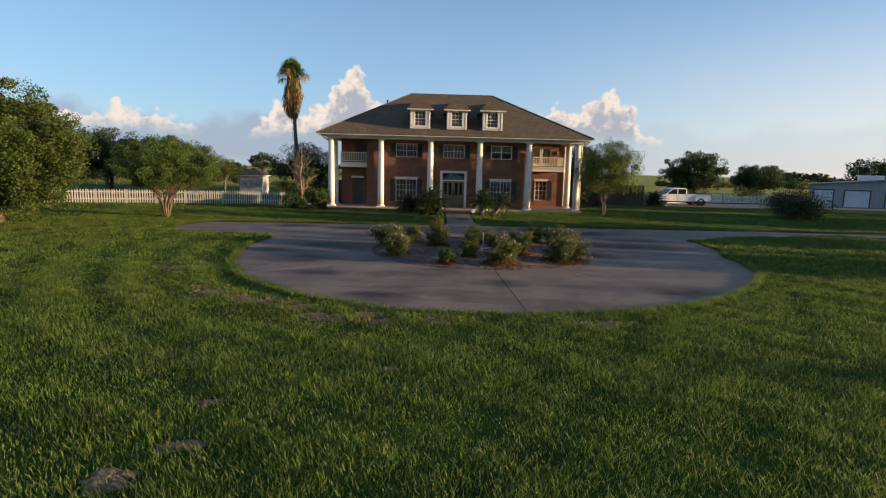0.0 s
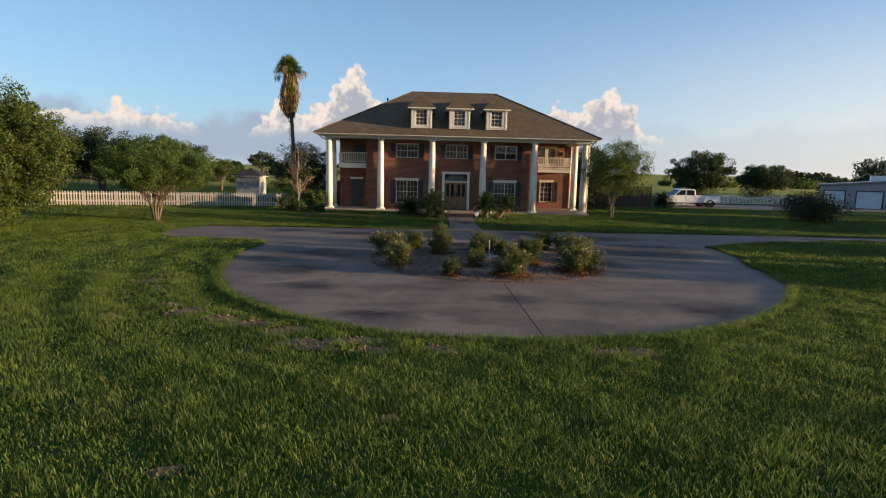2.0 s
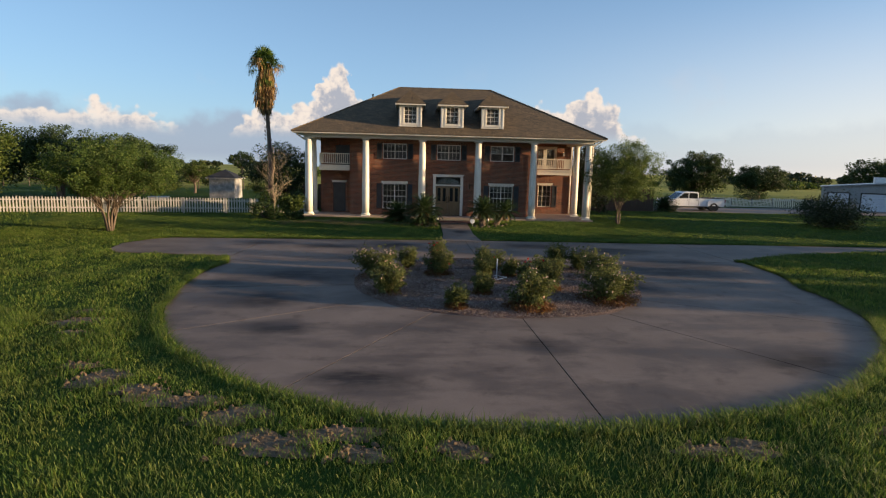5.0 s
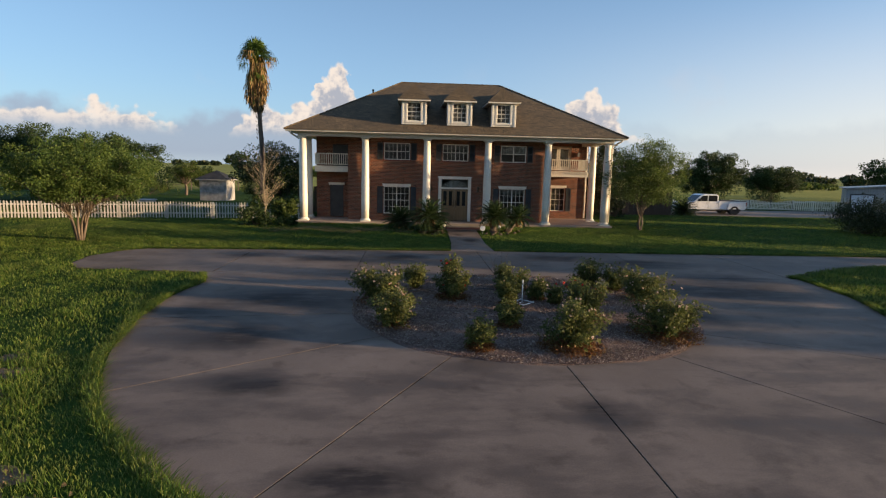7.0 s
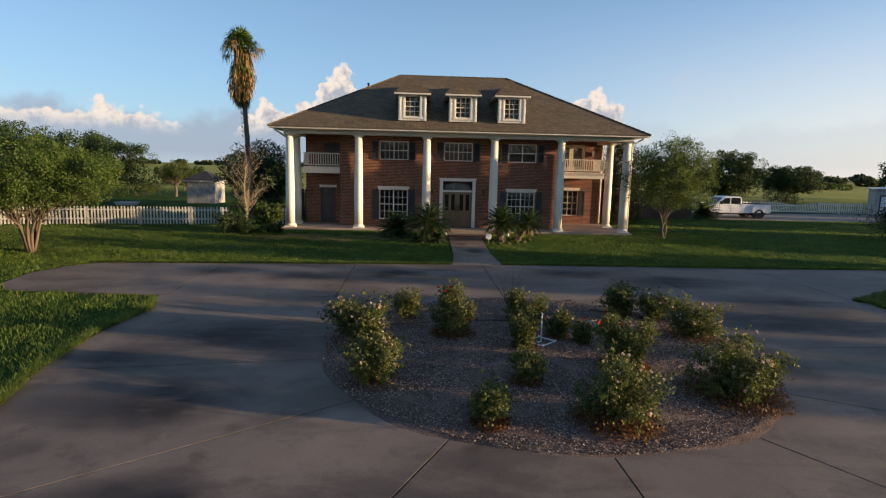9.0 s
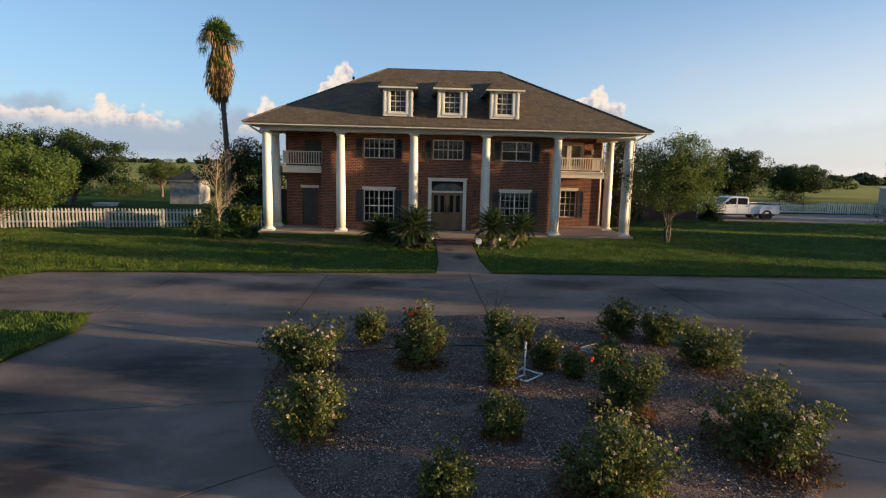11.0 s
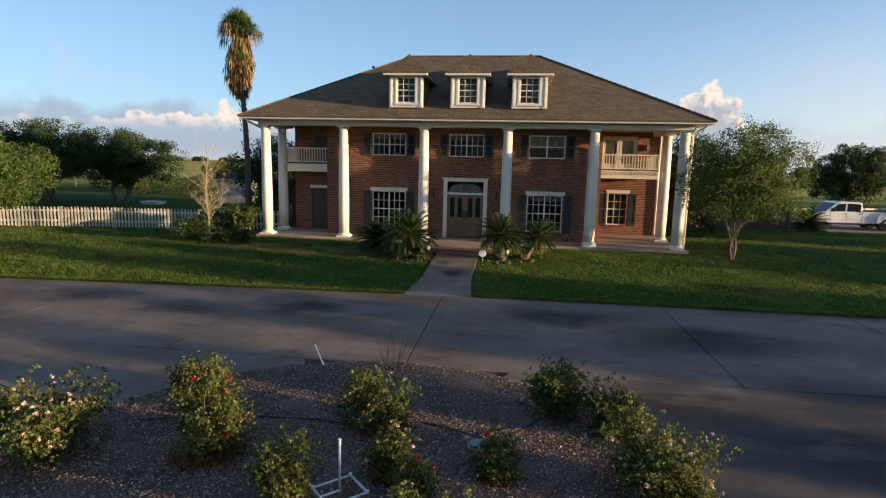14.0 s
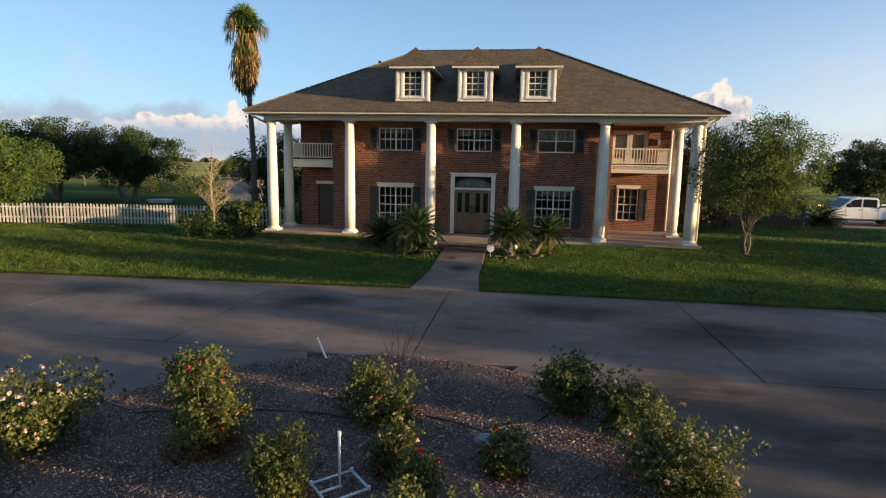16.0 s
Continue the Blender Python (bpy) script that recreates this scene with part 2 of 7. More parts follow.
def concrete_material(name="old_concrete", tone=1.0, stains=1.0):
    m, nt, b = material(name, 0.8)
    b.inputs["Specular IOR Level"].default_value = 0.3
    v = coords(nt)
    base = ramp_of(nt, noise_of(nt, v, 0.35, 5), [(0.3, (0.126 * tone, 0.097 * tone, 0.080 * tone)), (0.7, (0.192 * tone, 0.15 * tone, 0.124 * tone))])
    smear = noise_of(nt, coords(nt, (0.3, 0.62, 1)), 1.0, 6, 0.66, 0.25)
    dark = ramp_of(nt, smear, [(0.45, (1, 1, 1)), (0.57, (1 - 0.45 * stains, 1 - 0.48 * stains, 1 - 0.5 * stains)), (0.7, (1 - 0.7 * stains,) * 3)])
    spots = ramp_of(nt, noise_of(nt, v, 1.6, 4, 0.6, 0.3), [(0.56, (1, 1, 1)), (0.72, (0.7, 0.68, 0.66))])
    grain = ramp_of(nt, noise_of(nt, v, 40, 4), [(0.25, (0.82, 0.82, 0.82)), (0.75, (1.1, 1.1, 1.1))])
    c = mixed(nt, 1.0, mixed(nt, 1.0, mixed(nt, 1.0, base, dark, "MULTIPLY"), spots, "MULTIPLY"), grain, "MULTIPLY")
    link(nt, c, b.inputs["Base Color"])
    rough = ramp_of(nt, smear, [(0.4, (0.8, 0.8, 0.8)), (0.7, (0.55, 0.55, 0.55))])
    link(nt, rough, b.inputs["Roughness"])
    bumped(nt, b, noise_of(nt, v, 60, 4), 0.25, 0.003)
    return m


def lawn_material():
    m, nt, b = material("lawn_soil", 1.0)
    b.inputs["Specular IOR Level"].default_value = 0.05
    v = coords(nt)
    c = ramp_of(nt, noise_of(nt, v, 0.5, 5), [(0.3, (0.021, 0.045, 0.009)), (0.6, (0.038, 0.075, 0.014)), (0.8, (0.075, 0.088, 0.025))])
    f = ramp_of(nt, noise_of(nt, v, 14, 4), [(0.25, (0.6, 0.6, 0.6)), (0.75, (1.25, 1.25, 1.2))])
    c = mixed(nt, 1.0, c, f, "MULTIPLY")
    # paler hay fields beyond the garden
    s = nt.nodes.new("ShaderNodeSeparateXYZ")
    link(nt, v, s.inputs[0])
    far = nt.nodes.new("ShaderNodeMapRange")
    far.inputs["From Min"].default_value, far.inputs["From Max"].default_value = 42, 60
    link(nt, s.outputs[1], far.inputs["Value"])
    field = ramp_of(nt, noise_of(nt, coords(nt, (0.01, 0.03, 1)), 1.0, 5), [(0.3, (0.15, 0.18, 0.04)), (0.55, (0.29, 0.28, 0.08)), (0.75, (0.20, 0.235, 0.055))])
    c = mixed(nt, far.outputs[0], c, mixed(nt, 1.0, field, f, "MULTIPLY"))
    link(nt, c, b.inputs["Base Color"])
    bumped(nt, b, noise_of(nt, v, 18, 5), 0.8, 0.05)
    return m


def glass_material():
    m, nt, b = material("window_glass", 0.02)
    b.inputs["Base Color"].default_value = (0.85, 0.9, 0.9, 1)
    b.inputs["Transmission Weight"].default_value = 1.0
    b.inputs["IOR"].default_value = 1.18
    return m


BRICK, SHINGLE, GLASS, LAWN = brick_material(), shingle_material(), glass_material(), lawn_material()
CONCRETE = concrete_material(tone=1.05, stains=0.8)
PORCH = concrete_material("porch_concrete", 1.9, 0.3)
GRAVEL = concrete_material("grey_gravel", 1.1, 0.3)
WALKWAY = concrete_material("walk_concrete", 1.2, 0.7)


def spill_stains(m, spots, strength=1.0, wander=0.4, scale=3.0):
    """Dark irregular stains at given places (x, y, half width, half depth)."""
    nt = m.node_tree
    b = nt.nodes["Principled BSDF"]
    c = b.inputs["Base Color"].links[0].from_socket
    v = coords(nt)
    n = nt.nodes.new("ShaderNodeTexNoise")
    n.inputs["Scale"].default_value, n.inputs["Detail"].default_value = scale, 5
    link(nt, v, n.inputs["Vector"])
    wob = nt.nodes.new("ShaderNodeVectorMath")
    wob.operation = "MULTIPLY_ADD"
    wob.inputs[1].default_value = (wander, wander, 0)
    link(nt, n.outputs["Color"], wob.inputs[0])
    link(nt, v, wob.inputs[2])
    fade = ramp_of(nt, noise_of(nt, coords(nt, (0.5, 1.6, 1)), 1.3, 5, 0.65), [(0.28, (0.3 * strength,) * 3), (0.52, (strength,) * 3)])
    for x, y, rx, ry in spots:
        g = nt.nodes.new("ShaderNodeMapping")
        g.vector_type = "TEXTURE"
        g.inputs["Location"].default_value = (x + wander / 2, y + wander / 2, 0)
        g.inputs["Scale"].default_value = (rx, ry, 40)
        link(nt, wob.outputs[0], g.inputs[0])
        d = nt.nodes.new("ShaderNodeVectorMath")
        d.operation = "LENGTH"
        link(nt, g.outputs[0], d.inputs[0])
        r = nt.nodes.new("ShaderNodeMapRange")
        r.inputs["From Min"].default_value, r.inputs["From Max"].default_value = 1.25, 0.35
        link(nt, d.outputs["Value"], r.inputs["Value"])
        k = nt.nodes.new("ShaderNodeMath")
        k.operation = "MULTIPLY"
        link(nt, r.outputs[0], k.inputs[0])
        link(nt, fade, k.inputs[1])
        c = mixed(nt, k.outputs[0], c, (0.024, 0.0175, 0.0155))
    link(nt, c, b.inputs["Base Color"])


spill_stains(WALKWAY, [(0.3, -7.4, 0.5, 0.5), (0.1, -4.6, 0.9, 0.5), (-0.2, -6.0, 0.25, 0.3)])
spill_stains(CONCRETE, [(7.2, -18.3, 2.9, 1.5), (8.9, -18.2, 2.0, 1.7), (8.6, -16.6, 2.2, 1.2), (5.4, -16.9, 1.4, 0.9), (7.0, -13.2, 2.2, 1.1), (3.7, -12.0, 1.4, 0.8), (-3.3, -12.5, 1.5, 0.8), (-6.2, -13.3, 1.6, 0.9), (-9.6, -12.4, 1.6, 0.7),
                        (-6.3, -20.2, 2.3, 1.5), (-6.6, -23.7, 1.7, 0.9), (-5.6, -26.4, 1.0, 0.7), (-3.3, -29.5, 1.1, 0.6), (-8.4, -21.6, 1.2, 1.0), (5.5, -28.5, 1.2, 0.9), (0.5, -27.5, 0.7, 0.6), (4.9, -21.4, 0.9, 1.4)], 1.0, 1.6, 0.7)
# tan landing concrete, with the warm light on it mixed into the colour
TANPORCH = surface("warm_lit_tan_concrete", (0.19, 0.135, 0.08), (0.33, 0.245, 0.15), 1.2, 25, 0.85)
STRAW = leafy("dry_straw", (0.13, 0.12, 0.05), (0.21, 0.17, 0.08), (0.27, 0.21, 0.11), 0.2, 0.8)
OLIVELEAF = leafy("olive_leaves", (0.05, 0.085, 0.02), (0.095, 0.14, 0.037), (0.15, 0.19, 0.058), 0.45)
WHITE = surface("white_paint", (0.64, 0.60, 0.51), (0.76, 0.72, 0.63), 0.6, 18, 0.45, bump=0.08)
CREAM = surface("cream_trim_paint", (0.56, 0.52, 0.44), (0.68, 0.64, 0.55), 0.6, 18, 0.5, bump=0.08)
PICKET = surface("weathered_white_paint", (0.34, 0.325, 0.29), (0.60, 0.58, 0.53), 1.3, 22, 0.65, bump=0.2)
SHUTTER = surface("dark_shutter_paint", (0.016, 0.018, 0.020), (0.032, 0.033, 0.034), 2, 30, 0.5)
DOORWOOD = surface("brown_door_paint", (0.125, 0.078, 0.034), (0.185, 0.118, 0.052), 1.5, 30, 0.45, stretch=(6, 6, 1))
BARK = surface("grey_bark", (0.07, 0.052, 0.038), (0.17, 0.13, 0.10), 3, 30, 0.95, bump=0.8, dist=0.02, stretch=(1, 1, 0.3))
PALEBARK = surface("pale_bark", (0.06, 0.044, 0.032), (0.135, 0.10, 0.074), 3, 30, 0.9, bump=0.5, dist=0.01, stretch=(1, 1, 0.3))
MYRTLEBARK = surface("striped_myrtle_bark", (0.05, 0.036, 0.026), (0.175, 0.13, 0.09), 4, 30, 0.85, bump=0.5, dist=0.01, stretch=(3, 3, 0.3))
DEADWOOD = surface("bare_twig_bark", (0.21, 0.165, 0.105), (0.37, 0.30, 0.20), 3, 30, 0.9)


def mulch_material():
    m, nt, b = material("mulch_soil", 0.95)
    v = coords(nt)
    c = ramp_of(nt, noise_of(nt, v, 1.1, 4), [(0.3, (0.075, 0.043, 0.032)), (0.7, (0.135, 0.094, 0.078))])
    n = noise_of(nt, v, 42, 3, 0.7)
    c = mixed(nt, 1.0, c, ramp_of(nt, n, [(0.3, (0.3, 0.3, 0.3)), (0.5, (0.9, 0.9, 0.9)), (0.68, (2.4, 2.3, 2.3))]), "MULTIPLY")
    link(nt, c, b.inputs["Base Color"])
    bumped(nt, b, n, 0.9, 0.02)
    return m


SOIL = mulch_material()
JOINT = surface("dark_joint", (0.016, 0.014, 0.012), (0.04, 0.034, 0.026), 2, 30, 0.95)
METAL = surface("grey_metal", (0.30, 0.30, 0.30), (0.42, 0.42, 0.42), 2, 40, 0.4, 0.8)
BRASS = surface("dark_bronze", (0.05, 0.035, 0.02), (0.09, 0.065, 0.035), 4, 40, 0.35, 0.8)
PVC = surface("white_plastic", (0.72, 0.72, 0.70), (0.82, 0.82, 0.80), 3, 30, 0.35, bump=0.03)
BLACKPIPE = surface("black_hose", (0.012, 0.012, 0.012), (0.03, 0.03, 0.03), 3, 30, 0.5)
TRUCKPAINT = surface("white_truck_paint", (0.70, 0.71, 0.72), (0.78, 0.79, 0.80), 1, 20, 0.22, bump=0.02)
RUBBER = surface("black_rubber", (0.012, 0.012, 0.012), (0.028, 0.027, 0.026), 3, 30, 0.85)
DARKGLASS = surface("tinted_glass", (0.012, 0.014, 0.016), (0.02, 0.022, 0.025), 1, 10, 0.05, bump=0.0)
CHROME = surface("chrome", (0.55, 0.55, 0.55), (0.7, 0.7, 0.7), 2, 20, 0.18, 1.0, bump=0.02)
CURTAIN = surface("pale_curtain", (0.18, 0.17, 0.15), (0.30, 0.28, 0.25), 1, 8, 0.9, stretch=(8, 8, 0.4))
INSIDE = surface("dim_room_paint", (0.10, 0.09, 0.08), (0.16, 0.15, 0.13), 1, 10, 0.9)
SIDING = surface("pale_metal_siding", (0.26, 0.265, 0.26), (0.36, 0.365, 0.36), 0.8, 12, 0.5, stretch=(12, 12, 0.5))
ROLLDOOR = surface("white_roll_door", (0.62, 0.66, 0.72), (0.74, 0.77, 0.82), 1, 15, 0.45)
TINROOF = surface("grey_tin_roof", (0.22, 0.225, 0.23), (0.33, 0.335, 0.34), 0.8, 15, 0.4, 0.3)
SHEDWALL = surface("flaking_white_boards", (0.18, 0.18, 0.18), (0.46, 0.45, 0.43), 2.2, 25, 0.7)
SHEDROOF = surface("dark_shed_roof", (0.02, 0.019, 0.02), (0.045, 0.042, 0.04), 2, 30, 0.9)
STEPBRICK = surface("step_brick", (0.12, 0.042, 0.028), (0.21, 0.075, 0.05), 4, 30, 0.9, bump=0.4)
STONE = surface("grey_stone", (0.20, 0.19, 0.18), (0.36, 0.34, 0.32), 5, 30, 0.9, bump=0.6, dist=0.01)
EDGESTONE = surface("brown_edging_stone", (0.06, 0.045, 0.033), (0.15, 0.115, 0.085), 5, 30, 0.9, bump=0.6, dist=0.01)
TWIG = surface("reddish_twigs", (0.04, 0.03, 0.022), (0.115, 0.088, 0.064), 3, 30, 0.9)
DIRT = surface("bare_dirt", (0.085, 0.058, 0.032), (0.19, 0.13, 0.075), 3, 30, 0.95, bump=0.8, dist=0.02)

GRASS = leafy("grass_blades", (0.05, 0.106, 0.018), (0.104, 0.176, 0.032), (0.21, 0.24, 0.07), 0.4, 0.6, (0.15, 0.17, 0.055))
OAKLEAF = leafy("oak_leaves", (0.016, 0.034, 0.010), (0.034, 0.060, 0.016), (0.056, 0.085, 0.025), 0.25)
GREENLEAF = leafy("bright_leaves", (0.042, 0.080, 0.017), (0.075, 0.125, 0.028), (0.12, 0.16, 0.042), 0.42)
SHRUBLEAF = leafy("shrub_leaves", (0.035, 0.06, 0.013), (0.065, 0.10, 0.022), (0.11, 0.135, 0.035), 0.4)
ROSELEAF = leafy("rose_leaves", (0.036, 0.054, 0.015), (0.092, 0.118, 0.034), (0.19, 0.185, 0.065), 0.36)
DRYLEAF = leafy("reddish_leaves", (0.09, 0.035, 0.016), (0.14, 0.06, 0.025), (0.16, 0.11, 0.04), 0.3)
PALMLEAF = leafy("palm_fronds", (0.03, 0.065, 0.012), (0.06, 0.115, 0.02), (0.10, 0.15, 0.035), 0.3)
DRYFROND = leafy("dead_palm_fronds", (0.09, 0.055, 0.026), (0.25, 0.155, 0.07), (0.44, 0.29, 0.135), 0.25)
# oak leaf colours taken darker, so shade is part of the colour
DARKLEAF = leafy("shade_dark_leaves", (0.016, 0.024, 0.010), (0.03, 0.042, 0.016), (0.05, 0.06, 0.026), 0.2)
SAGOLEAF = leafy("sago_fronds", (0.015, 0.033, 0.011), (0.031, 0.056, 0.019), (0.07, 0.096, 0.04), 0.22, 0.38)
FARLEAF = leafy("far_woods", (0.02, 0.033, 0.014), (0.034, 0.05, 0.02), (0.055, 0.066, 0.03), 0.2)
REDPETAL = leafy("red_petals", (0.30, 0.012, 0.014), (0.45, 0.025, 0.022), (0.52, 0.08, 0.05), 0.3)
PINKPETAL = leafy("pale_pink_petals", (0.54, 0.31, 0.27), (0.62, 0.47, 0.41), (0.68, 0.60, 0.54), 0.3)
CHIP = leafy("mulch_chips", (0.092, 0.052, 0.042), (0.175, 0.115, 0.10), (0.46, 0.385, 0.365), 0.0, 0.9)

# ---- building helpers ----
class Geo:
    """Corners and faces of one mesh, gathered piece by piece."""

    def __init__(self):
        self.v, self.f = [], []

    def add(self, verts, faces):
        n = len(self.v)
        self.v += [tuple(p) for p in verts]
        self.f += [tuple(i + n for i in q) for q in faces]
        return self

    def box(self, x0, x1, y0, y1, z0, z1):
        p = [(x, y, z) for x in (x0, x1) for y in (y0, y1) for z in (z0, z1)]
        return self.add(p, [(0, 1, 3, 2), (4, 6, 7, 5), (0, 4, 5, 1), (2, 3, 7, 6), (0, 2, 6, 4), (1, 5, 7, 3)])

    def tube(self, points, radii, n=8, cap=True):
        pts = [Vector(p) for p in points]
        verts, faces = [], []
        for i, p in enumerate(pts):
            d = (pts[min(i + 1, len(pts) - 1)] - pts[max(i - 1, 0)]).normalized()
            u = d.cross(Vector((0.31, 0.95, 0.07))).normalized()
            w = d.cross(u)
            for k in range(n):
                a = 2 * math.pi * k / n
                verts.append(p + (u * math.cos(a) + w * math.sin(a)) * radii[i])
        for i in range(len(pts) - 1):
            for k in range(n):
                faces.append((i * n + k, i * n + (k + 1) % n, (i + 1) * n + (k + 1) % n, (i + 1) * n + k))
        if cap:
            faces += [tuple(range(n - 1, -1, -1)), tuple(range((len(pts) - 1) * n, len(pts) * n))]
        return self.add(verts, faces)

    def lathe(self, x, y, profile, n=24):
        """profile: (radius, z) from the bottom up."""
        verts = [(x + r * math.cos(2 * math.pi * k / n), y + r * math.sin(2 * math.pi * k / n), z) for r, z in profile for k in range(n)]
        faces = [(i * n + k, i * n + (k + 1) % n, (i + 1) * n + (k + 1) % n, (i + 1) * n + k) for i in range(len(profile) - 1) for k in range(n)]
        faces += [tuple(range(n - 1, -1, -1)), tuple(range((len(profile) - 1) * n, len(profile) * n))]
        return self.add(verts, faces)

    def slab(self, outline, z0, z1):
        """A flat plate from its outline (counterclockwise)."""
        n = len(outline)
        verts = [(x, y, z0) for x, y in outline] + [(x, y, z1) for x, y in outline]
        faces = [tuple(range(n - 1, -1, -1)), tuple(range(n, 2 * n))]
        faces += [(i, (i + 1) % n, n + (i + 1) % n, n + i) for i in range(n)]
        return self.add(verts, faces)

    def prism(self, outline, y0, y1):
        """An outline in x and z, drawn out along y."""
        n = len(outline)
        verts = [(x, y0, z) for x, z in outline] + [(x, y1, z) for x, z in outline]
        faces = [tuple(range(n)), tuple(range(2 * n - 1, n - 1, -1))]
        faces += [(i, n + i, n + (i + 1) % n, (i + 1) % n) for i in range(n)]
        return self.add(verts, faces)


def mesh_of(name, g, mat, smooth=False, bevel=0.0, weld=False):
    me = bpy.data.meshes.new(name)
    me.from_pydata(g.v, [], g.f)
    bm = bmesh.new()
    bm.from_mesh(me)
    if weld:
        bmesh.ops.remove_doubles(bm, verts=bm.verts, dist=1e-4)
        bm.verts.index_update()
        seen = {}
        for face in bm.faces:
            seen.setdefault(frozenset(v.index for v in face.verts), []).append(face)
        bmesh.ops.delete(bm, geom=[q for fs in seen.values() if len(fs) > 1 for q in fs], context="FACES")
    bmesh.ops.recalc_face_normals(bm, faces=bm.faces)
    if bevel:
        bmesh.ops.bevel(bm, geom=[e for e in bm.edges if e.is_manifold and e.calc_face_angle(0) > 0.6], offset=bevel, segments=1, affect="EDGES", clamp_overlap=True)
    if smooth:
        for face in bm.faces:
            face.smooth = len(face.verts) <= 4
    bm.to_mesh(me)
    bm.free()
    me.materials.append(mat)
    return me


def part(name, g, mat, parent=None, label="", smooth=False, bevel=0.0, weld=False):
    me = g if isinstance(g, bpy.types.Mesh) else mesh_of(name, g, mat, smooth, bevel, weld)
    ob = new(name, me)
    ob.parent = parent
    if label:
        tagged(ob, label)
    return ob


def thing(name, label, category, group="", kind="", at=(0, 0, 0)):
    ob = new(name)
    ob.location = at
    ob.empty_display_size = 0.2
    return tagged(ob, label, category, group, kind)


def quads(name, verts, mat, corners=4):
    """A mesh of loose faces from an array of corners (faces, corners, 3)."""
    verts = np.asarray(verts, np.float32)
    n = len(verts)
    me = bpy.data.meshes.new(name)
    me.vertices.add(n * corners)
    me.vertices.foreach_set("co", verts.ravel())
    me.loops.add(n * corners)
    me.loops.foreach_set("vertex_index", np.arange(n * corners, dtype=np.int32))
    me.polygons.add(n)
    me.polygons.foreach_set("loop_start", np.arange(0, n * corners, corners, dtype=np.int32))
    me.update(calc_edges=True)
    me.materials.append(mat)
    return me


def unit(a):
    return a / np.maximum(np.linalg.norm(a, axis=-1, keepdims=True), 1e-6)


def leaf_quads(rng, p, size, width=0.5, up=0.35, droop=0.0):
    """Kite-shaped leaves about the places p."""
    n = len(p)
    d = unit(rng.normal(size=(n, 3)) + (0, 0, -droop))
    nrm = unit(rng.normal(size=(n, 3)) + (0, 0, up))
    side = unit(np.cross(d, nrm))
    s = size * rng.uniform(0.6, 1.3, (n, 1))
    return np.stack([p - d * s / 2, p + side * s * width / 2, p + d * s / 2, p - side * s * width / 2], 1)


def blob_points(rng, n, centre, radii, clumps, clump_r, shell=0.55, floor=None, low=-1.1):
    """Places of leaves: clumps spread unevenly through an ellipsoid, with gaps between."""
    c = unit(rng.normal(size=(clumps, 3))) * rng.uniform(shell, 1.0, (clumps, 1))
    c *= rng.uniform(0.82, 1.1, (clumps, 1))
    c[:, 2] = np.where(c[:, 2] < low, low + rng.uniform(0, 0.35, clumps), c[:, 2])
    which = rng.integers(0, clumps, n)
    r = clump_r * rng.uniform(0.55, 1.25, clumps)
    q = unit(rng.normal(size=(n, 3))) * rng.uniform(0.25, 1.0, (n, 1)) ** 0.6 * r[which][:, None]
    p = (c * radii + centre)[which] + q * (1, 1, 0.8)
    if floor is not None:
        p[:, 2] = np.maximum(p[:, 2], floor + rng.uniform(0, 0.3, n))
    return p, c * radii + centre


def limb(g, rng, a, b, r0, r1, n=6, sag=0.12, steps=4):
    a, b = np.array(a, float), np.array(b, float)
    l = np.linalg.norm(b - a)
    pts, rad = [], []
    off = rng.normal(size=3) * l * sag
    for i in range(steps + 1):
        s = i / steps
        pts.append(a + (b - a) * s + off * math.sin(math.pi * s) + (0, 0, l * 0.08 * math.sin(math.pi * s)))
        rad.append(r0 + (r1 - r0) * s)
    g.tube(pts, rad, n)
    return pts


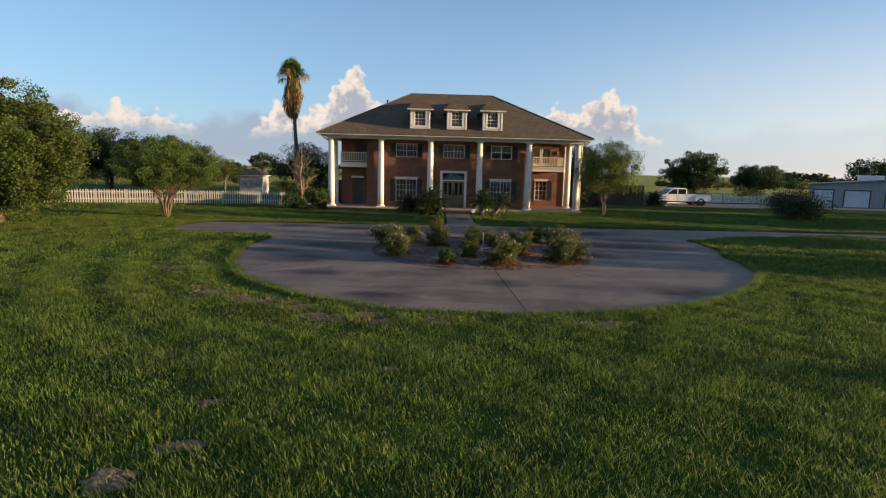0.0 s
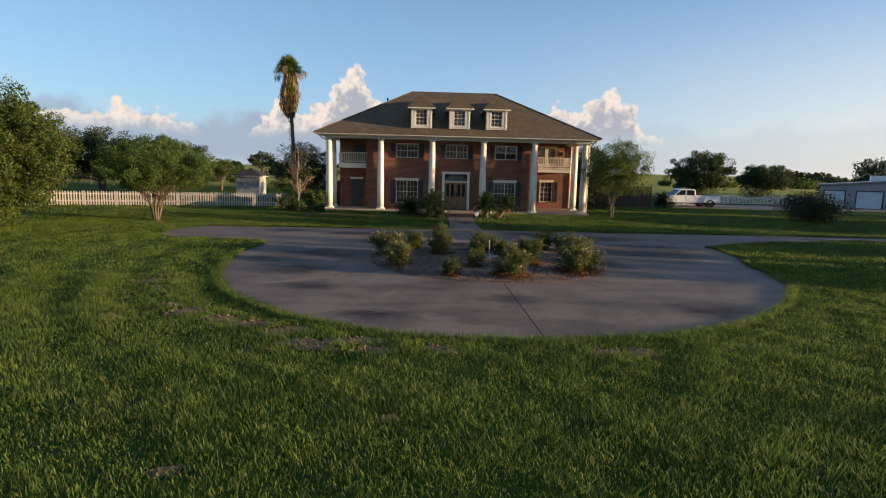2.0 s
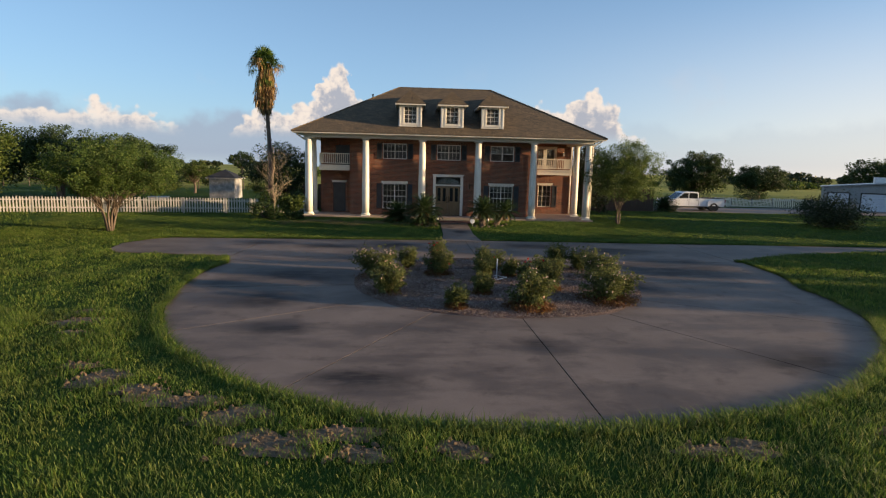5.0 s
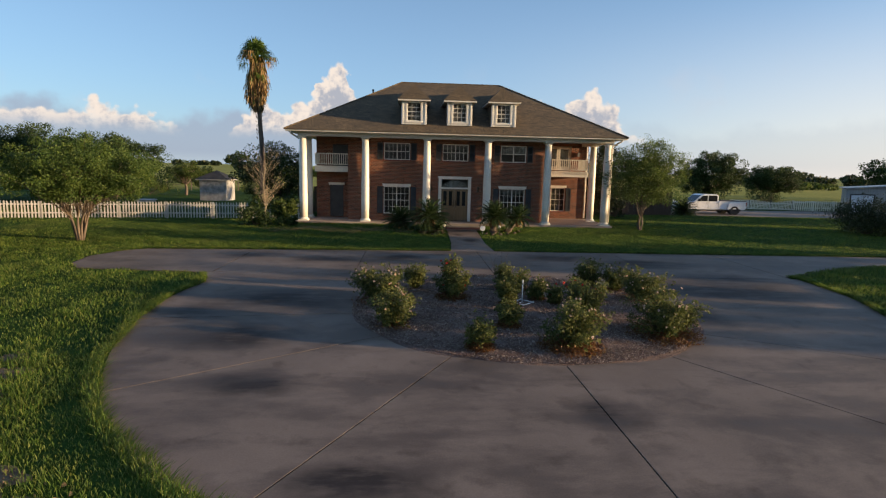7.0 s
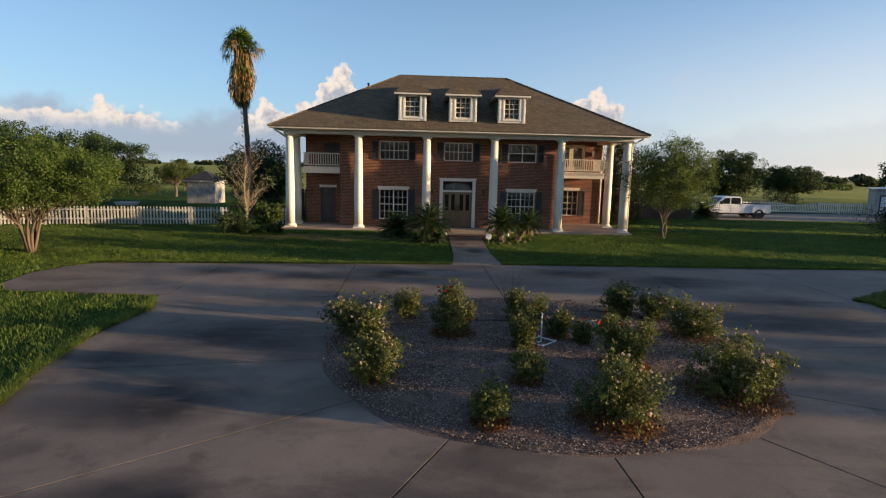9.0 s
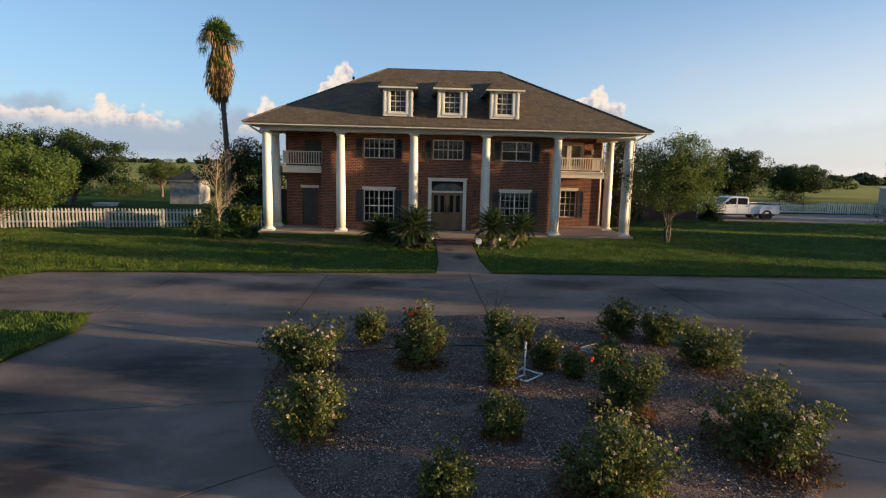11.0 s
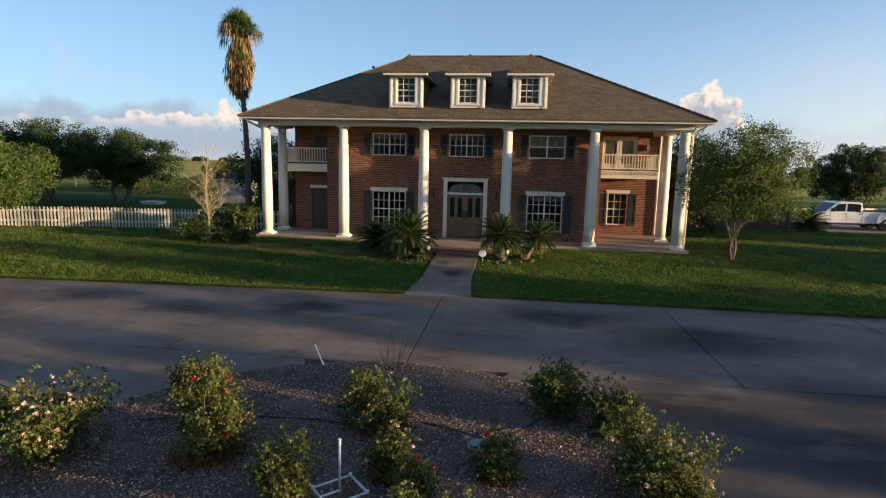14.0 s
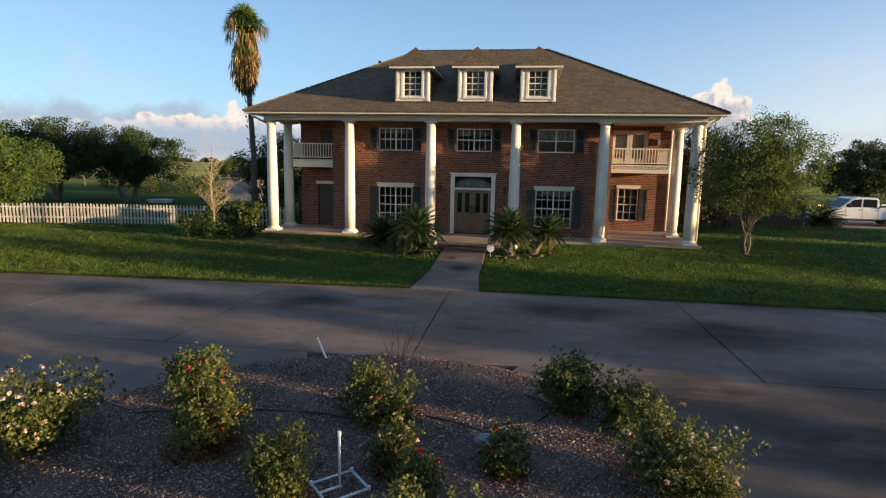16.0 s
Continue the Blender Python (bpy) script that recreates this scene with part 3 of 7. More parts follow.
def tree(x, y, z, split, centre, radii, clumps, clump_r, leaves, size, stems, r0, label, bark, leaf, seed, limbs=26, lean=0.25, name="tree", shell=0.5, group="", low=-1.1, forks=0):
    """A tapered trunk or several stems, limbs, and a crown of leaf clumps with gaps. centre: of the crown, from the foot."""
    rng = np.random.default_rng(seed)
    top = thing(name, label, "tree", group, at=(x, y, z))
    p, c = blob_points(rng, leaves, np.array(centre, float), np.array(radii, float), clumps, clump_r, shell, low=low)
    g = Geo()
    tips = []
    for k in range(stems):
        a = 2 * math.pi * (k + rng.uniform(0, 0.6)) / stems
        foot = (0.6 * r0 * (stems > 1) * math.cos(a), 0.6 * r0 * (stems > 1) * math.sin(a), -0.1)
        reach = lean * split * (1.0 if stems > 1 else 0.3)
        head = (reach * math.cos(a), reach * math.sin(a), split * rng.uniform(0.85, 1.1))
        rr = r0 if stems == 1 else r0 / math.sqrt(stems) * 1.15
        pts = limb(g, rng, foot, head, rr, rr * 0.62, 8, 0.05, 5)
        g.tube([np.array(foot) - (0, 0, 0.1), np.array(foot) + (0, 0, 0.12)], [rr * 1.5, rr * 1.02], 8)
        tips += [(pts[-1], rr * 0.62), (pts[-2], rr * 0.68)] if stems < 4 else [(pts[-1], rr * 0.62), (pts[-2], rr * 0.55), (pts[-3], rr * 0.5)]
    # boughs that rise from the fork and spread; the limbs then spring from them
    boughs = []
    for k in range(forks):
        a = 2.39996 * k + rng.uniform(-0.3, 0.3)
        s = math.sqrt((k + 0.5) / forks)
        end = np.array(centre) + np.array(radii) * (0.62 * s * math.cos(a), 0.62 * s * math.sin(a), 0.35 - 0.75 * s + rng.uniform(-0.1, 0.15))
        start, rr = tips[k % len(tips)]
        pts = limb(g, rng, start, end, rr * 0.62, rr * 0.22, 6, 0.07, 7)
        boughs += [(q, rr * 0.5) for q in pts[2:]]
    tips = boughs or tips
    order = rng.permutation(len(c))[:limbs]
    for k in order:
        flat = 3 if forks else 2
        near = np.argsort([np.linalg.norm((np.array(t[0]) - c[k])[:flat]) for t in tips])
        start, rr = tips[int(near[rng.integers(0, min(4, len(near)))])]
        mid = np.array(start) + (c[k] - np.array(start)) * 0.55 + rng.normal(size=3) * 0.1
        limb(g, rng, start, mid, rr * 0.55, rr * 0.25, 5, 0.08, 3)
        limb(g, rng, mid, c[k], rr * 0.25, rr * 0.06, 4, 0.1, 3)
        for j in range(2):
            limb(g, rng, mid, c[rng.integers(len(c))] * 0.3 + c[k] * 0.7, rr * 0.16, rr * 0.04, 4, 0.12, 2)
    part("trunk", g, bark, top, smooth=True)
    part("crown", quads("crown", leaf_quads(rng, p, size), leaf), leaf, top)
    return top


def ground_z(x, y):
    """The lawn rises a little towards the house."""
    s = np.clip((np.asarray(y, float) + 10.0) / 7.0, 0, 1)
    rise = 0.33 * s * s * (3 - 2 * s)
    far = np.clip((np.asarray(y, float) - 9.0) / 25.0, 0, 1)
    return rise - 0.28 * far * far * (3 - 2 * far)

# ---- ground, drive, flower bed ----
CX, CY = 0.38, -20.6                # middle of the turning circle
BX, BY, BED_R = 0.30, -20.80, 4.6   # the round bed in it
STRIP = (-15.6, -16.2)              # left end of the straight part, joint along its near side


def pad_r(a):
    """The reach of the turning circle at an angle in degrees: a hand-poured circle that flares into the right-hand arm."""
    return np.interp(np.mod(np.asarray(a, float) + 180.0, 360.0) - 180.0,
                     (-180, -165, -150, -139, -127, -107, -94, -80, -60, -34, -16, -5, 0, 8, 15, 22, 60, 157, 161, 165, 180),
                     (9.95, 9.9, 10.15, 10.45, 10.7, 10.95, 10.9, 10.68, 10.5, 10.32, 10.3, 10.25, 10.5, 11.15, 11.6, 12.25, 12.3, 11.3, 10.55, 10.1, 9.95))


def lawn_sheet():
    xs = np.unique(np.concatenate([np.linspace(-2500, -60, 9), np.linspace(-60, 70, 53), np.linspace(70, 2500, 9)]))
    ys = np.unique(np.concatenate([np.linspace(-2500, -60, 7), np.linspace(-60, -12, 17), np.linspace(-12, 0, 25), np.linspace(0, 60, 21), np.linspace(60, 2500, 10)]))
    g = Geo()
    g.add([(x, y, float(ground_z(x, y)) - 0.03) for y in ys for x in xs],
          [(j * len(xs) + i, j * len(xs) + i + 1, (j + 1) * len(xs) + i + 1, (j + 1) * len(xs) + i) for j in range(len(ys) - 1) for i in range(len(xs) - 1)])
    return tagged(part("ground", g, LAWN, smooth=True), "green lawn running out into pale hay fields", "ground", kind="structure")


lawn_sheet()


def drive_far(x):
    return -10.25 + 0.052 * np.minimum(x, 0.0)


def right_near(x):
    """The near edge of the right-hand arm, which narrows."""
    return np.interp(x, (11.0, 11.9, 13.2, 14.0, 16.0, 18.4, 20.8, 23.2, 60.0), (-16.2, -15.6, -14.75, -14.3, -13.45, -12.65, -12.05, -11.75, -11.8))


def left_near(x):
    """The near edge of the left-hand end, rounded off."""
    return np.interp(x, (-15.6, -15.3, -14.6, -12.0, -10.6, -9.9), (-13.2, -14.9, -15.75, -16.0, -16.15, -16.5))


def left_far(x):
    return drive_far(x) - 2.0 * np.clip((-14.3 - x) / 1.3, 0.0, 1.0) ** 2


def in_drive(x, y):
    """Whether the concrete lies there."""
    x, y = np.asarray(x, float), np.asarray(y, float)
    pad = (np.hypot(x - CX, y - CY) < pad_r(np.degrees(np.arctan2(y - CY, x - CX)))) & (y < -14)
    near = np.where(x > 11.0, right_near(x), np.where(x < -9.9, left_near(x), -16.5))
    return pad | ((y > near) & (y < left_far(x)) & (x > STRIP[0]) & (x < 60))


def arc(r, a0, a1, n):
    """Along the rim of the circle (r: how far outside it), or round the bed where r is None."""
    res = []
    for i in range(n + 1):
        a = a0 + (a1 - a0) * i / n
        x, y, d = (BX, BY, BED_R - 0.03) if r is None else (CX, CY, float(pad_r(a)) + r)
        res.append((x + d * math.cos(radians(a)), y + d * math.sin(radians(a))))
    return res


def clipped(poly, y1):
    """The part of an outline below y1."""
    res = []
    for (ax, ay), (bx, by) in zip(poly, poly[1:] + poly[:1]):
        if ay <= y1:
            res.append((ax, ay))
        if (ay - y1) * (by - y1) < 0:
            s = (y1 - ay) / (by - ay)
            res.append((ax + (bx - ax) * s, y1))
    return res


def inset(poly, d):
    c = np.mean(poly, 0)
    out = []
    for x, y in poly:
        v = np.array((x, y)) - c
        out.append(tuple(np.array((x, y)) - v / np.linalg.norm(v) * d))
    return out


driveway = thing("driveway", "stained old concrete drive with a round turning circle and dark joints", "driveway", kind="structure")
g = Geo()
g.slab(clipped(arc(-0.04, 0, 360, 120)[:-1], -15.0), -0.06, -0.022)
g.slab([(-15.0, -15.3), (-10.0, -16.3), (11.5, -15.9), (16, -13.3), (23, -11.6), (60, -11.7), (60, drive_far(60) - 0.03), (0, drive_far(0) - 0.03), (-14.2, drive_far(-14.2) - 0.05), (-15.4, -12.9)], -0.055, -0.0185)
part("joint_bed", g, JOINT, driveway, "dark dirt showing in the joints")
radials = [-246, -199, -170, -143, -118, -89.6, -59.5, -32, 0.5, 66]
for k, (a0, a1) in enumerate(zip(radials, radials[1:])):
    poly = clipped(inset(arc(0.0, a0, a1, 16) + arc(None, a1, a0, 18), 0.021), STRIP[1] - 0.015)
    if len(poly) > 3:
        part("concrete_slab", Geo().slab(poly, -0.05, 0.003), CONCRETE, driveway, bevel=0.004)
xs = [-9.77, -11.0, -12.0, -13.4, -14.6, -15.3, -15.6]
poly = [(x, float(left_near(x)) if x < -9.9 else STRIP[1]) for x in xs][::-1] + [(-9.77, drive_far(-9.77)), (-12.5, drive_far(-12.5)), (-14.3, drive_far(-14.3)), (-15.0, float(left_far(-15.0)))]
part("concrete_slab", Geo().slab(poly, -0.05, 0.003), CONCRETE, driveway, bevel=0.004)
cuts = [-9.75, -4.8, 0.30, 6.62, 11.5]
for x0, x1 in zip(cuts, cuts[1:]):
    poly = [(x0 + 0.014, STRIP[1] + 0.015), (x1 - 0.014, STRIP[1] + 0.015), (x1 - 0.014, drive_far(x1)), (x0 + 0.014, drive_far(x0))]
    part("concrete_slab", Geo().slab(poly, -0.05, 0.003), CONCRETE, driveway, bevel=0.004)
for x0, x1 in ((11.5, 17.6), (17.6, 23.4), (23.4, 31), (31, 40), (40, 60)):
    xs = np.linspace(x0 + 0.014, x1 - 0.014, 8)
    poly = [(x, float(right_near(x))) for x in xs] + [(x1 - 0.014, drive_far(x1)), (x0 + 0.014, drive_far(x0))]
    part("concrete_slab", Geo().slab(poly, -0.05, 0.003), CONCRETE, driveway, bevel=0.004)

# the front walk
walkway = thing("front_walk", "straight concrete walk from the drive to the front steps", "path", kind="structure")
for y0, y1 in ((-10.27, -8.1), (-8.08, -6.5), (-6.48, -5.3), (-5.28, -4.16)):
    zz = [float(ground_z(0, y)) + (0.03 if y > -10 else 0.012) for y in (y0, y1)]
    flare = 0.18 if y0 < -9 else 0.0
    g = Geo()
    v = [(-0.72 - flare, y0, zz[0]), (0.98 + flare, y0, zz[0]), (0.98, y1, zz[1]), (-0.72, y1, zz[1])]
    g.add([(a, b, c - 0.12) for a, b, c in v] + v, [(3, 2, 1, 0), (4, 5, 6, 7), (0, 1, 5, 4), (1, 2, 6, 5), (2, 3, 7, 6), (3, 0, 4, 7)])
    part("walk_slab", g, WALKWAY, walkway, bevel=0.008)

# the round bed: a low mound of soil, strewn with stone and bark chips
def bed_z(x, y):
    r = np.hypot(np.asarray(x, float) - BX, np.asarray(y, float) - BY) / BED_R
    return 0.02 + 0.06 * np.clip(1 - r * r, 0, 1)


g = Geo()
rings = np.append(np.linspace(0, 1.0, 14), 1.03)
g.add([(BX, BY, float(bed_z(BX, BY)))], [])
rng = np.random.default_rng(3)
for r in rings[1:]:
    for k in range(56):
        a = 2 * math.pi * k / 56
        rr = r * BED_R * (1 + (0.012 * math.sin(5 * a) + 0.01 * math.sin(11 * a + 1)) * r)
        x, y = BX + rr * math.cos(a), BY + rr * math.sin(a)
        g.v.append((x, y, float(bed_z(x, y)) + (rng.uniform(-0.015, 0.02) if r < 0.99 else 0.0) - (0.022 if r > 1.0 else 0.004 if r > 0.99 else 0)))
for k in range(56):
    g.f.append((0, 1 + k, 1 + (k + 1) % 56))
for i in range(len(rings) - 2):
    for k in range(56):
        g.f.append((1 + i * 56 + k, 1 + (i + 1) * 56 + k, 1 + (i + 1) * 56 + (k + 1) % 56, 1 + i * 56 + (k + 1) % 56))
tagged(part("flower_bed", g, SOIL, smooth=True), "round mulched rose bed inside the turning circle", "flower bed", kind="structure")


def chips(count, seed):
    rng = np.random.default_rng(seed)
    a, r = rng.uniform(0, 2 * math.pi, count), BED_R * np.sqrt(rng.uniform(0, 1.02, count))
    x, y = BX + r * np.cos(a), BY + r * np.sin(a)
    s = rng.uniform(0.006, 0.015, (count, 1))
    c = np.stack([x, y, bed_z(x, y) + 0.012], 1)
    u = unit(rng.normal(size=(count, 3)) * (1, 1, 0.35))
    w = unit(np.cross(u, rng.normal(size=(count, 3)) * (0.35, 0.35, 0) + (0, 0, 1)))
    n = np.cross(u, w)
    p = [c - u * s * 1.5, c + w * s, c + u * s * 1.5, c - w * s, c + n * s * 0.55]
    tri = [(0, 1, 4), (1, 2, 4), (2, 3, 4), (3, 0, 4)]
    verts = np.stack(p, 1).reshape(-1, 3)
    faces = (np.arange(count)[:, None, None] * 5 + np.array(tri)[None]).reshape(-1, 3)
    me = bpy.data.meshes.new("mulch")
    me.vertices.add(len(verts))
    me.vertices.foreach_set("co", verts.astype(np.float32).ravel())
    me.loops.add(faces.size)
    me.loops.foreach_set("vertex_index", faces.astype(np.int32).ravel())
    me.polygons.add(len(faces))
    me.polygons.foreach_set("loop_start", np.arange(0, faces.size, 3, dtype=np.int32))
    me.update(calc_edges=True)
    me.materials.append(CHIP)
    return me


tagged(part("mulch", chips(85000, 5), CHIP), "loose grey and brown stone and bark chips over the rose bed", "mulch", kind="stuff")

# ---- house ----
HX = 0.045                                   # middle of the columns
PORCH_Z, EAVE_Z, EAVE_Y, RIDGE_Y, RIDGE_Z = 0.42, 5.91, -1.92, 4.78, 9.75
PITCH = (RIDGE_Z - EAVE_Z) / (RIDGE_Y - EAVE_Y)
BACK_Y = 2 * RIDGE_Y - EAVE_Y
COLS = [HX + 3.79 * (k - 2.5) for k in range(6)]
WL, WR, BL, BR = -6.83, 6.25, 1.5, 3.6       # ends of the middle wall; planes of the recessed bays
SL, SR = -9.05, 9.78                          # side walls
house = thing("house", "two-storey red brick house with white columns and a brown hip roof", "house")


def pierced(g, axis, c0, c1, x0, x1, z0, z1, holes):
    """A wall between x0 and x1 (along the axis), from c0 to c1 thick, with openings (x0, x1, z0, z1) through it."""
    xs = sorted({x0, x1, *(h[i] for h in holes for i in (0, 1))})
    zs = sorted({z0, z1, *(h[i] for h in holes for i in (2, 3))})
    for a, b in zip(xs, xs[1:]):
        for c, d in zip(zs, zs[1:]):
            if any(h[0] <= (a + b) / 2 <= h[1] and h[2] <= (c + d) / 2 <= h[3] for h in holes):
                continue
            if axis == "x":
                g.box(a, b, c0, c1, c, d)
            else:
                g.box(c0, c1, a, b, c, d)
    return g


LOW, HIGH = (0.84, 2.59), (4.28, 5.34)
WIN_X = [(-4.56, -2.9), (2.92, 4.58)]
UP_X = [(-4.56, -2.9), (-0.83, 0.83), (2.92, 4.58)]
DOOR = (-0.86, 0.86, PORCH_Z, 3.1)
holes = [(a, b, *LOW) for a, b in WIN_X] + [(a, b, *HIGH) for a, b in UP_X] + [DOOR]
part("wall", pierced(Geo(), "x", 0.0, 0.25, WL, WR, 0.2, 5.76, holes), BRICK, house, "weathered red brick front wall", weld=True)
LB_DOOR = (-8.18, -7.3, PORCH_Z + 0.04, 2.56)
LU_DOOR = (-8.0, -7.0, 3.80, 5.2)
part("wall", pierced(Geo(), "x", BL, BL + 0.25, SL, WL + 0.25, 0.2, 5.76, [LB_DOOR, LU_DOOR]), BRICK, house, "shaded red brick bay wall", weld=True)
RB_WIN = (7.2, 8.24, 0.95, 2.62)
RU_DOOR = (6.75, 8.55, 3.85, 5.55)
part("wall", pierced(Geo(), "x", BR, BR + 0.25, WR - 0.25, SR, 0.2, 5.76, [RB_WIN, RU_DOOR]), BRICK, house, "sunlit red brick bay wall", weld=True)
part("wall", Geo().box(WL, WL + 0.25, 0.25, BL + 0.25, 0.2, 5.76), BRICK, house)
part("wall", Geo().box(WR - 0.25, WR, 0.25, BR + 0.25, 0.2, 5.76), BRICK, house)
part("wall", Geo().box(SL, SL + 0.25, BL + 0.25, 10.4, 0.2, 5.76), BRICK, house)
part("wall", Geo().box(SR - 0.25, SR, BR + 0.25, 10.4, 0.2, 5.76), BRICK, house)
part("wall", Geo().box(SL + 0.25, SR - 0.25, 10.15, 10.4, 0.2, 5.76), BRICK, house)
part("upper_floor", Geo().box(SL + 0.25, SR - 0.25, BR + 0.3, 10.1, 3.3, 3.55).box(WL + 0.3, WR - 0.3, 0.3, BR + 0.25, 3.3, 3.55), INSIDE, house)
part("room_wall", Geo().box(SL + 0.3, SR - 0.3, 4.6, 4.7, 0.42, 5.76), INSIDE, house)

# porch slab and front steps
porch = thing("porch", "low concrete porch under the columns with brick steps", "porch", kind="structure")
g = Geo().box(COLS[0] - 0.42, COLS[5] + 0.42, -1.55, 0.0, 0.1, PORCH_Z)
g.box(COLS[0] - 0.42, WL, 0.0, BL, 0.1, PORCH_Z).box(WR, COLS[5] + 0.42, 0.0, BR, 0.1, PORCH_Z)
part("porch_floor", g, PORCH, porch, bevel=0.012)
part("landing", Geo().box(-1.35, 1.5, -3.3, -1.554, 0.1, PORCH_Z - 0.006), TANPORCH, porch, "tan concrete landing, warm light included in its colour", bevel=0.012)
for i, (y0, y1, zt) in enumerate(((-3.72, -3.305, 0.375), (-4.14, -3.725, 0.335))):
    part("step", Geo().box(-1.35, 1.45, y0 + 0.02, y1, 0.05, zt - 0.06), STEPBRICK, porch)
    n = 13
    for k in range(n):
        x = -1.35 + 2.8 * k / n
        part("brick", Geo().box(x + 0.004, x + 2.8 / n - 0.004, y0, y1 - 0.003, zt - 0.06, zt), STEPBRICK, porch)

# columns
def column(x, y, z0, z1):
    c = new("column")
    c.parent = house
    part("shaft", Geo().lathe(x, y, [(0.235, z0 + 0.2), (0.243, z0 + 1.2), (0.24, z0 + 2.2), (0.222, z1 - 1.4), (0.2, z1 - 0.21)], 28), WHITE, c, smooth=True)
    part("base", Geo().box(x - 0.3, x + 0.3, y - 0.3, y + 0.3, z0, z0 + 0.075).lathe(x, y, [(0.29, z0 + 0.075), (0.305, z0 + 0.11), (0.29, z0 + 0.15), (0.25, z0 + 0.165), (0.25, z0 + 0.2)], 28), WHITE, c)
    part("capital", Geo().lathe(x, y, [(0.2, z1 - 0.21), (0.225, z1 - 0.2), (0.225, z1 - 0.17), (0.205, z1 - 0.16), (0.21, z1 - 0.1), (0.26, z1 - 0.06)], 28).box(x - 0.275, x + 0.275, y - 0.275, y + 0.275, z1 - 0.06, z1), WHITE, c)
    return c


BEAM_Z = 5.57
for x in COLS:
    column(x, -1.1, PORCH_Z, BEAM_Z)
column(-9.43, 0.78, PORCH_Z, BEAM_Z)
column(COLS[5] + 0.0, 1.7, PORCH_Z, BEAM_Z)

# beam, soffit, gutter
ex0, ex1 = HX - 10.38, HX + 10.38
g = Geo().box(COLS[0] - 0.25, COLS[5] + 0.25, -1.35, -0.75, BEAM_Z, 5.78)
g.box(COLS[0] - 0.25, COLS[0] + 0.25, -0.75, BL + 0.1, BEAM_Z, 5.78).box(COLS[5] - 0.25, COLS[5] + 0.25, -0.75, BR + 0.2, BEAM_Z, 5.78)
part("beam", g, CREAM, house, "cream painted porch beam", bevel=0.01)
part("beam_moulding", Geo().box(COLS[0] - 0.28, COLS[5] + 0.28, -1.385, -1.352, 5.68, 5.775), CREAM, house)
part("soffit", Geo().box(ex0 + 0.1, ex1 - 0.1, EAVE_Y + 0.1, BACK_Y - 0.1, 5.784, 5.82), CREAM, house, "painted soffit boards")
g = Geo().box(ex0, ex1, EAVE_Y, EAVE_Y + 0.11, 5.795, EAVE_Z).box(ex0, ex0 + 0.11, EAVE_Y + 0.115, BACK_Y - 0.115, 5.795, EAVE_Z)
g.box(ex1 - 0.11, ex1, EAVE_Y + 0.115, BACK_Y - 0.115, 5.795, EAVE_Z).box(ex0, ex1, BACK_Y - 0.11, BACK_Y, 5.795, EAVE_Z)
part("gutter", g, WHITE, house, "white gutter along the eaves", bevel=0.015)
for x, y, s in ((COLS[0] - 0.05, -0.68, -1), (COLS[5] + 0.36, -0.9, 1)):
    g = Geo().tube([(COLS[0 if s < 0 else 5] + s * 0.66, EAVE_Y + 0.15, 5.80), (COLS[0 if s < 0 else 5] + s * 0.62, EAVE_Y + 0.25, 5.7), (COLS[0 if s < 0 else 5] + s * 0.3, y - 0.1, 5.42), (x, y, 5.3), (x, y, 0.5)], [0.05] * 5, 8)
    part("downspout", g, WHITE, house, "white downspout", smooth=True)
part("downspout", Geo().tube([(SR - 0.12, BR - 0.06, 5.7), (SR - 0.12, BR - 0.06, 0.5)], [0.05, 0.05], 8), WHITE, house, smooth=True)

# main roof, with a thickness and ridge caps
rl, rr = -3.59, 3.38
zb = EAVE_Z + 0.012
v = [(ex0 - 0.04, EAVE_Y - 0.05, zb), (ex1 + 0.04, EAVE_Y - 0.05, zb), (ex1 + 0.04, BACK_Y + 0.05, zb), (ex0 - 0.04, BACK_Y + 0.05, zb), (rl, RIDGE_Y, RIDGE_Z), (rr, RIDGE_Y, RIDGE_Z)]
v += [(a, b, c - 0.045) for a, b, c in v]
f = [(0, 1, 5, 4), (1, 2, 5), (2, 3, 4, 5), (3, 0, 4), (7, 6, 10, 11), (8, 7, 11), (9, 8, 11, 10), (6, 9, 10)]
f += [(0, 6, 7, 1), (1, 7, 8, 2), (2, 8, 9, 3), (3, 9, 6, 0)]
roof = part("roof", Geo().add(v, f), SHINGLE, house, "brown asphalt shingle hip roof")
g = Geo()
for a, b in ((4, 5), (0, 4), (3, 4), (1, 5), (2, 5)):
    pa, pb = Vector(v[a]), Vector(v[b])
    n = int((pb - pa).length / 0.28)
    for k in range(n):
        p0, p1 = pa.lerp(pb, k / n), pa.lerp(pb, (k + 0.95) / n)
        g.tube([p0 + Vector((0, 0, 0.0)), p1 + Vector((0, 0, 0.014))], [0.045, 0.05], 6)
part("ridge_cap", g, SHINGLE, roof)
part("vent_pipe", Geo().tube([(-5.55, 4.0, 8.0), (-5.55, 4.0, 9.05)], [0.05, 0.05], 10).tube([(-5.55, 4.0, 9.0), (-5.55, 4.0, 9.1)], [0.075, 0.075], 10), SHUTTER, house, "dark roof vent pipe")


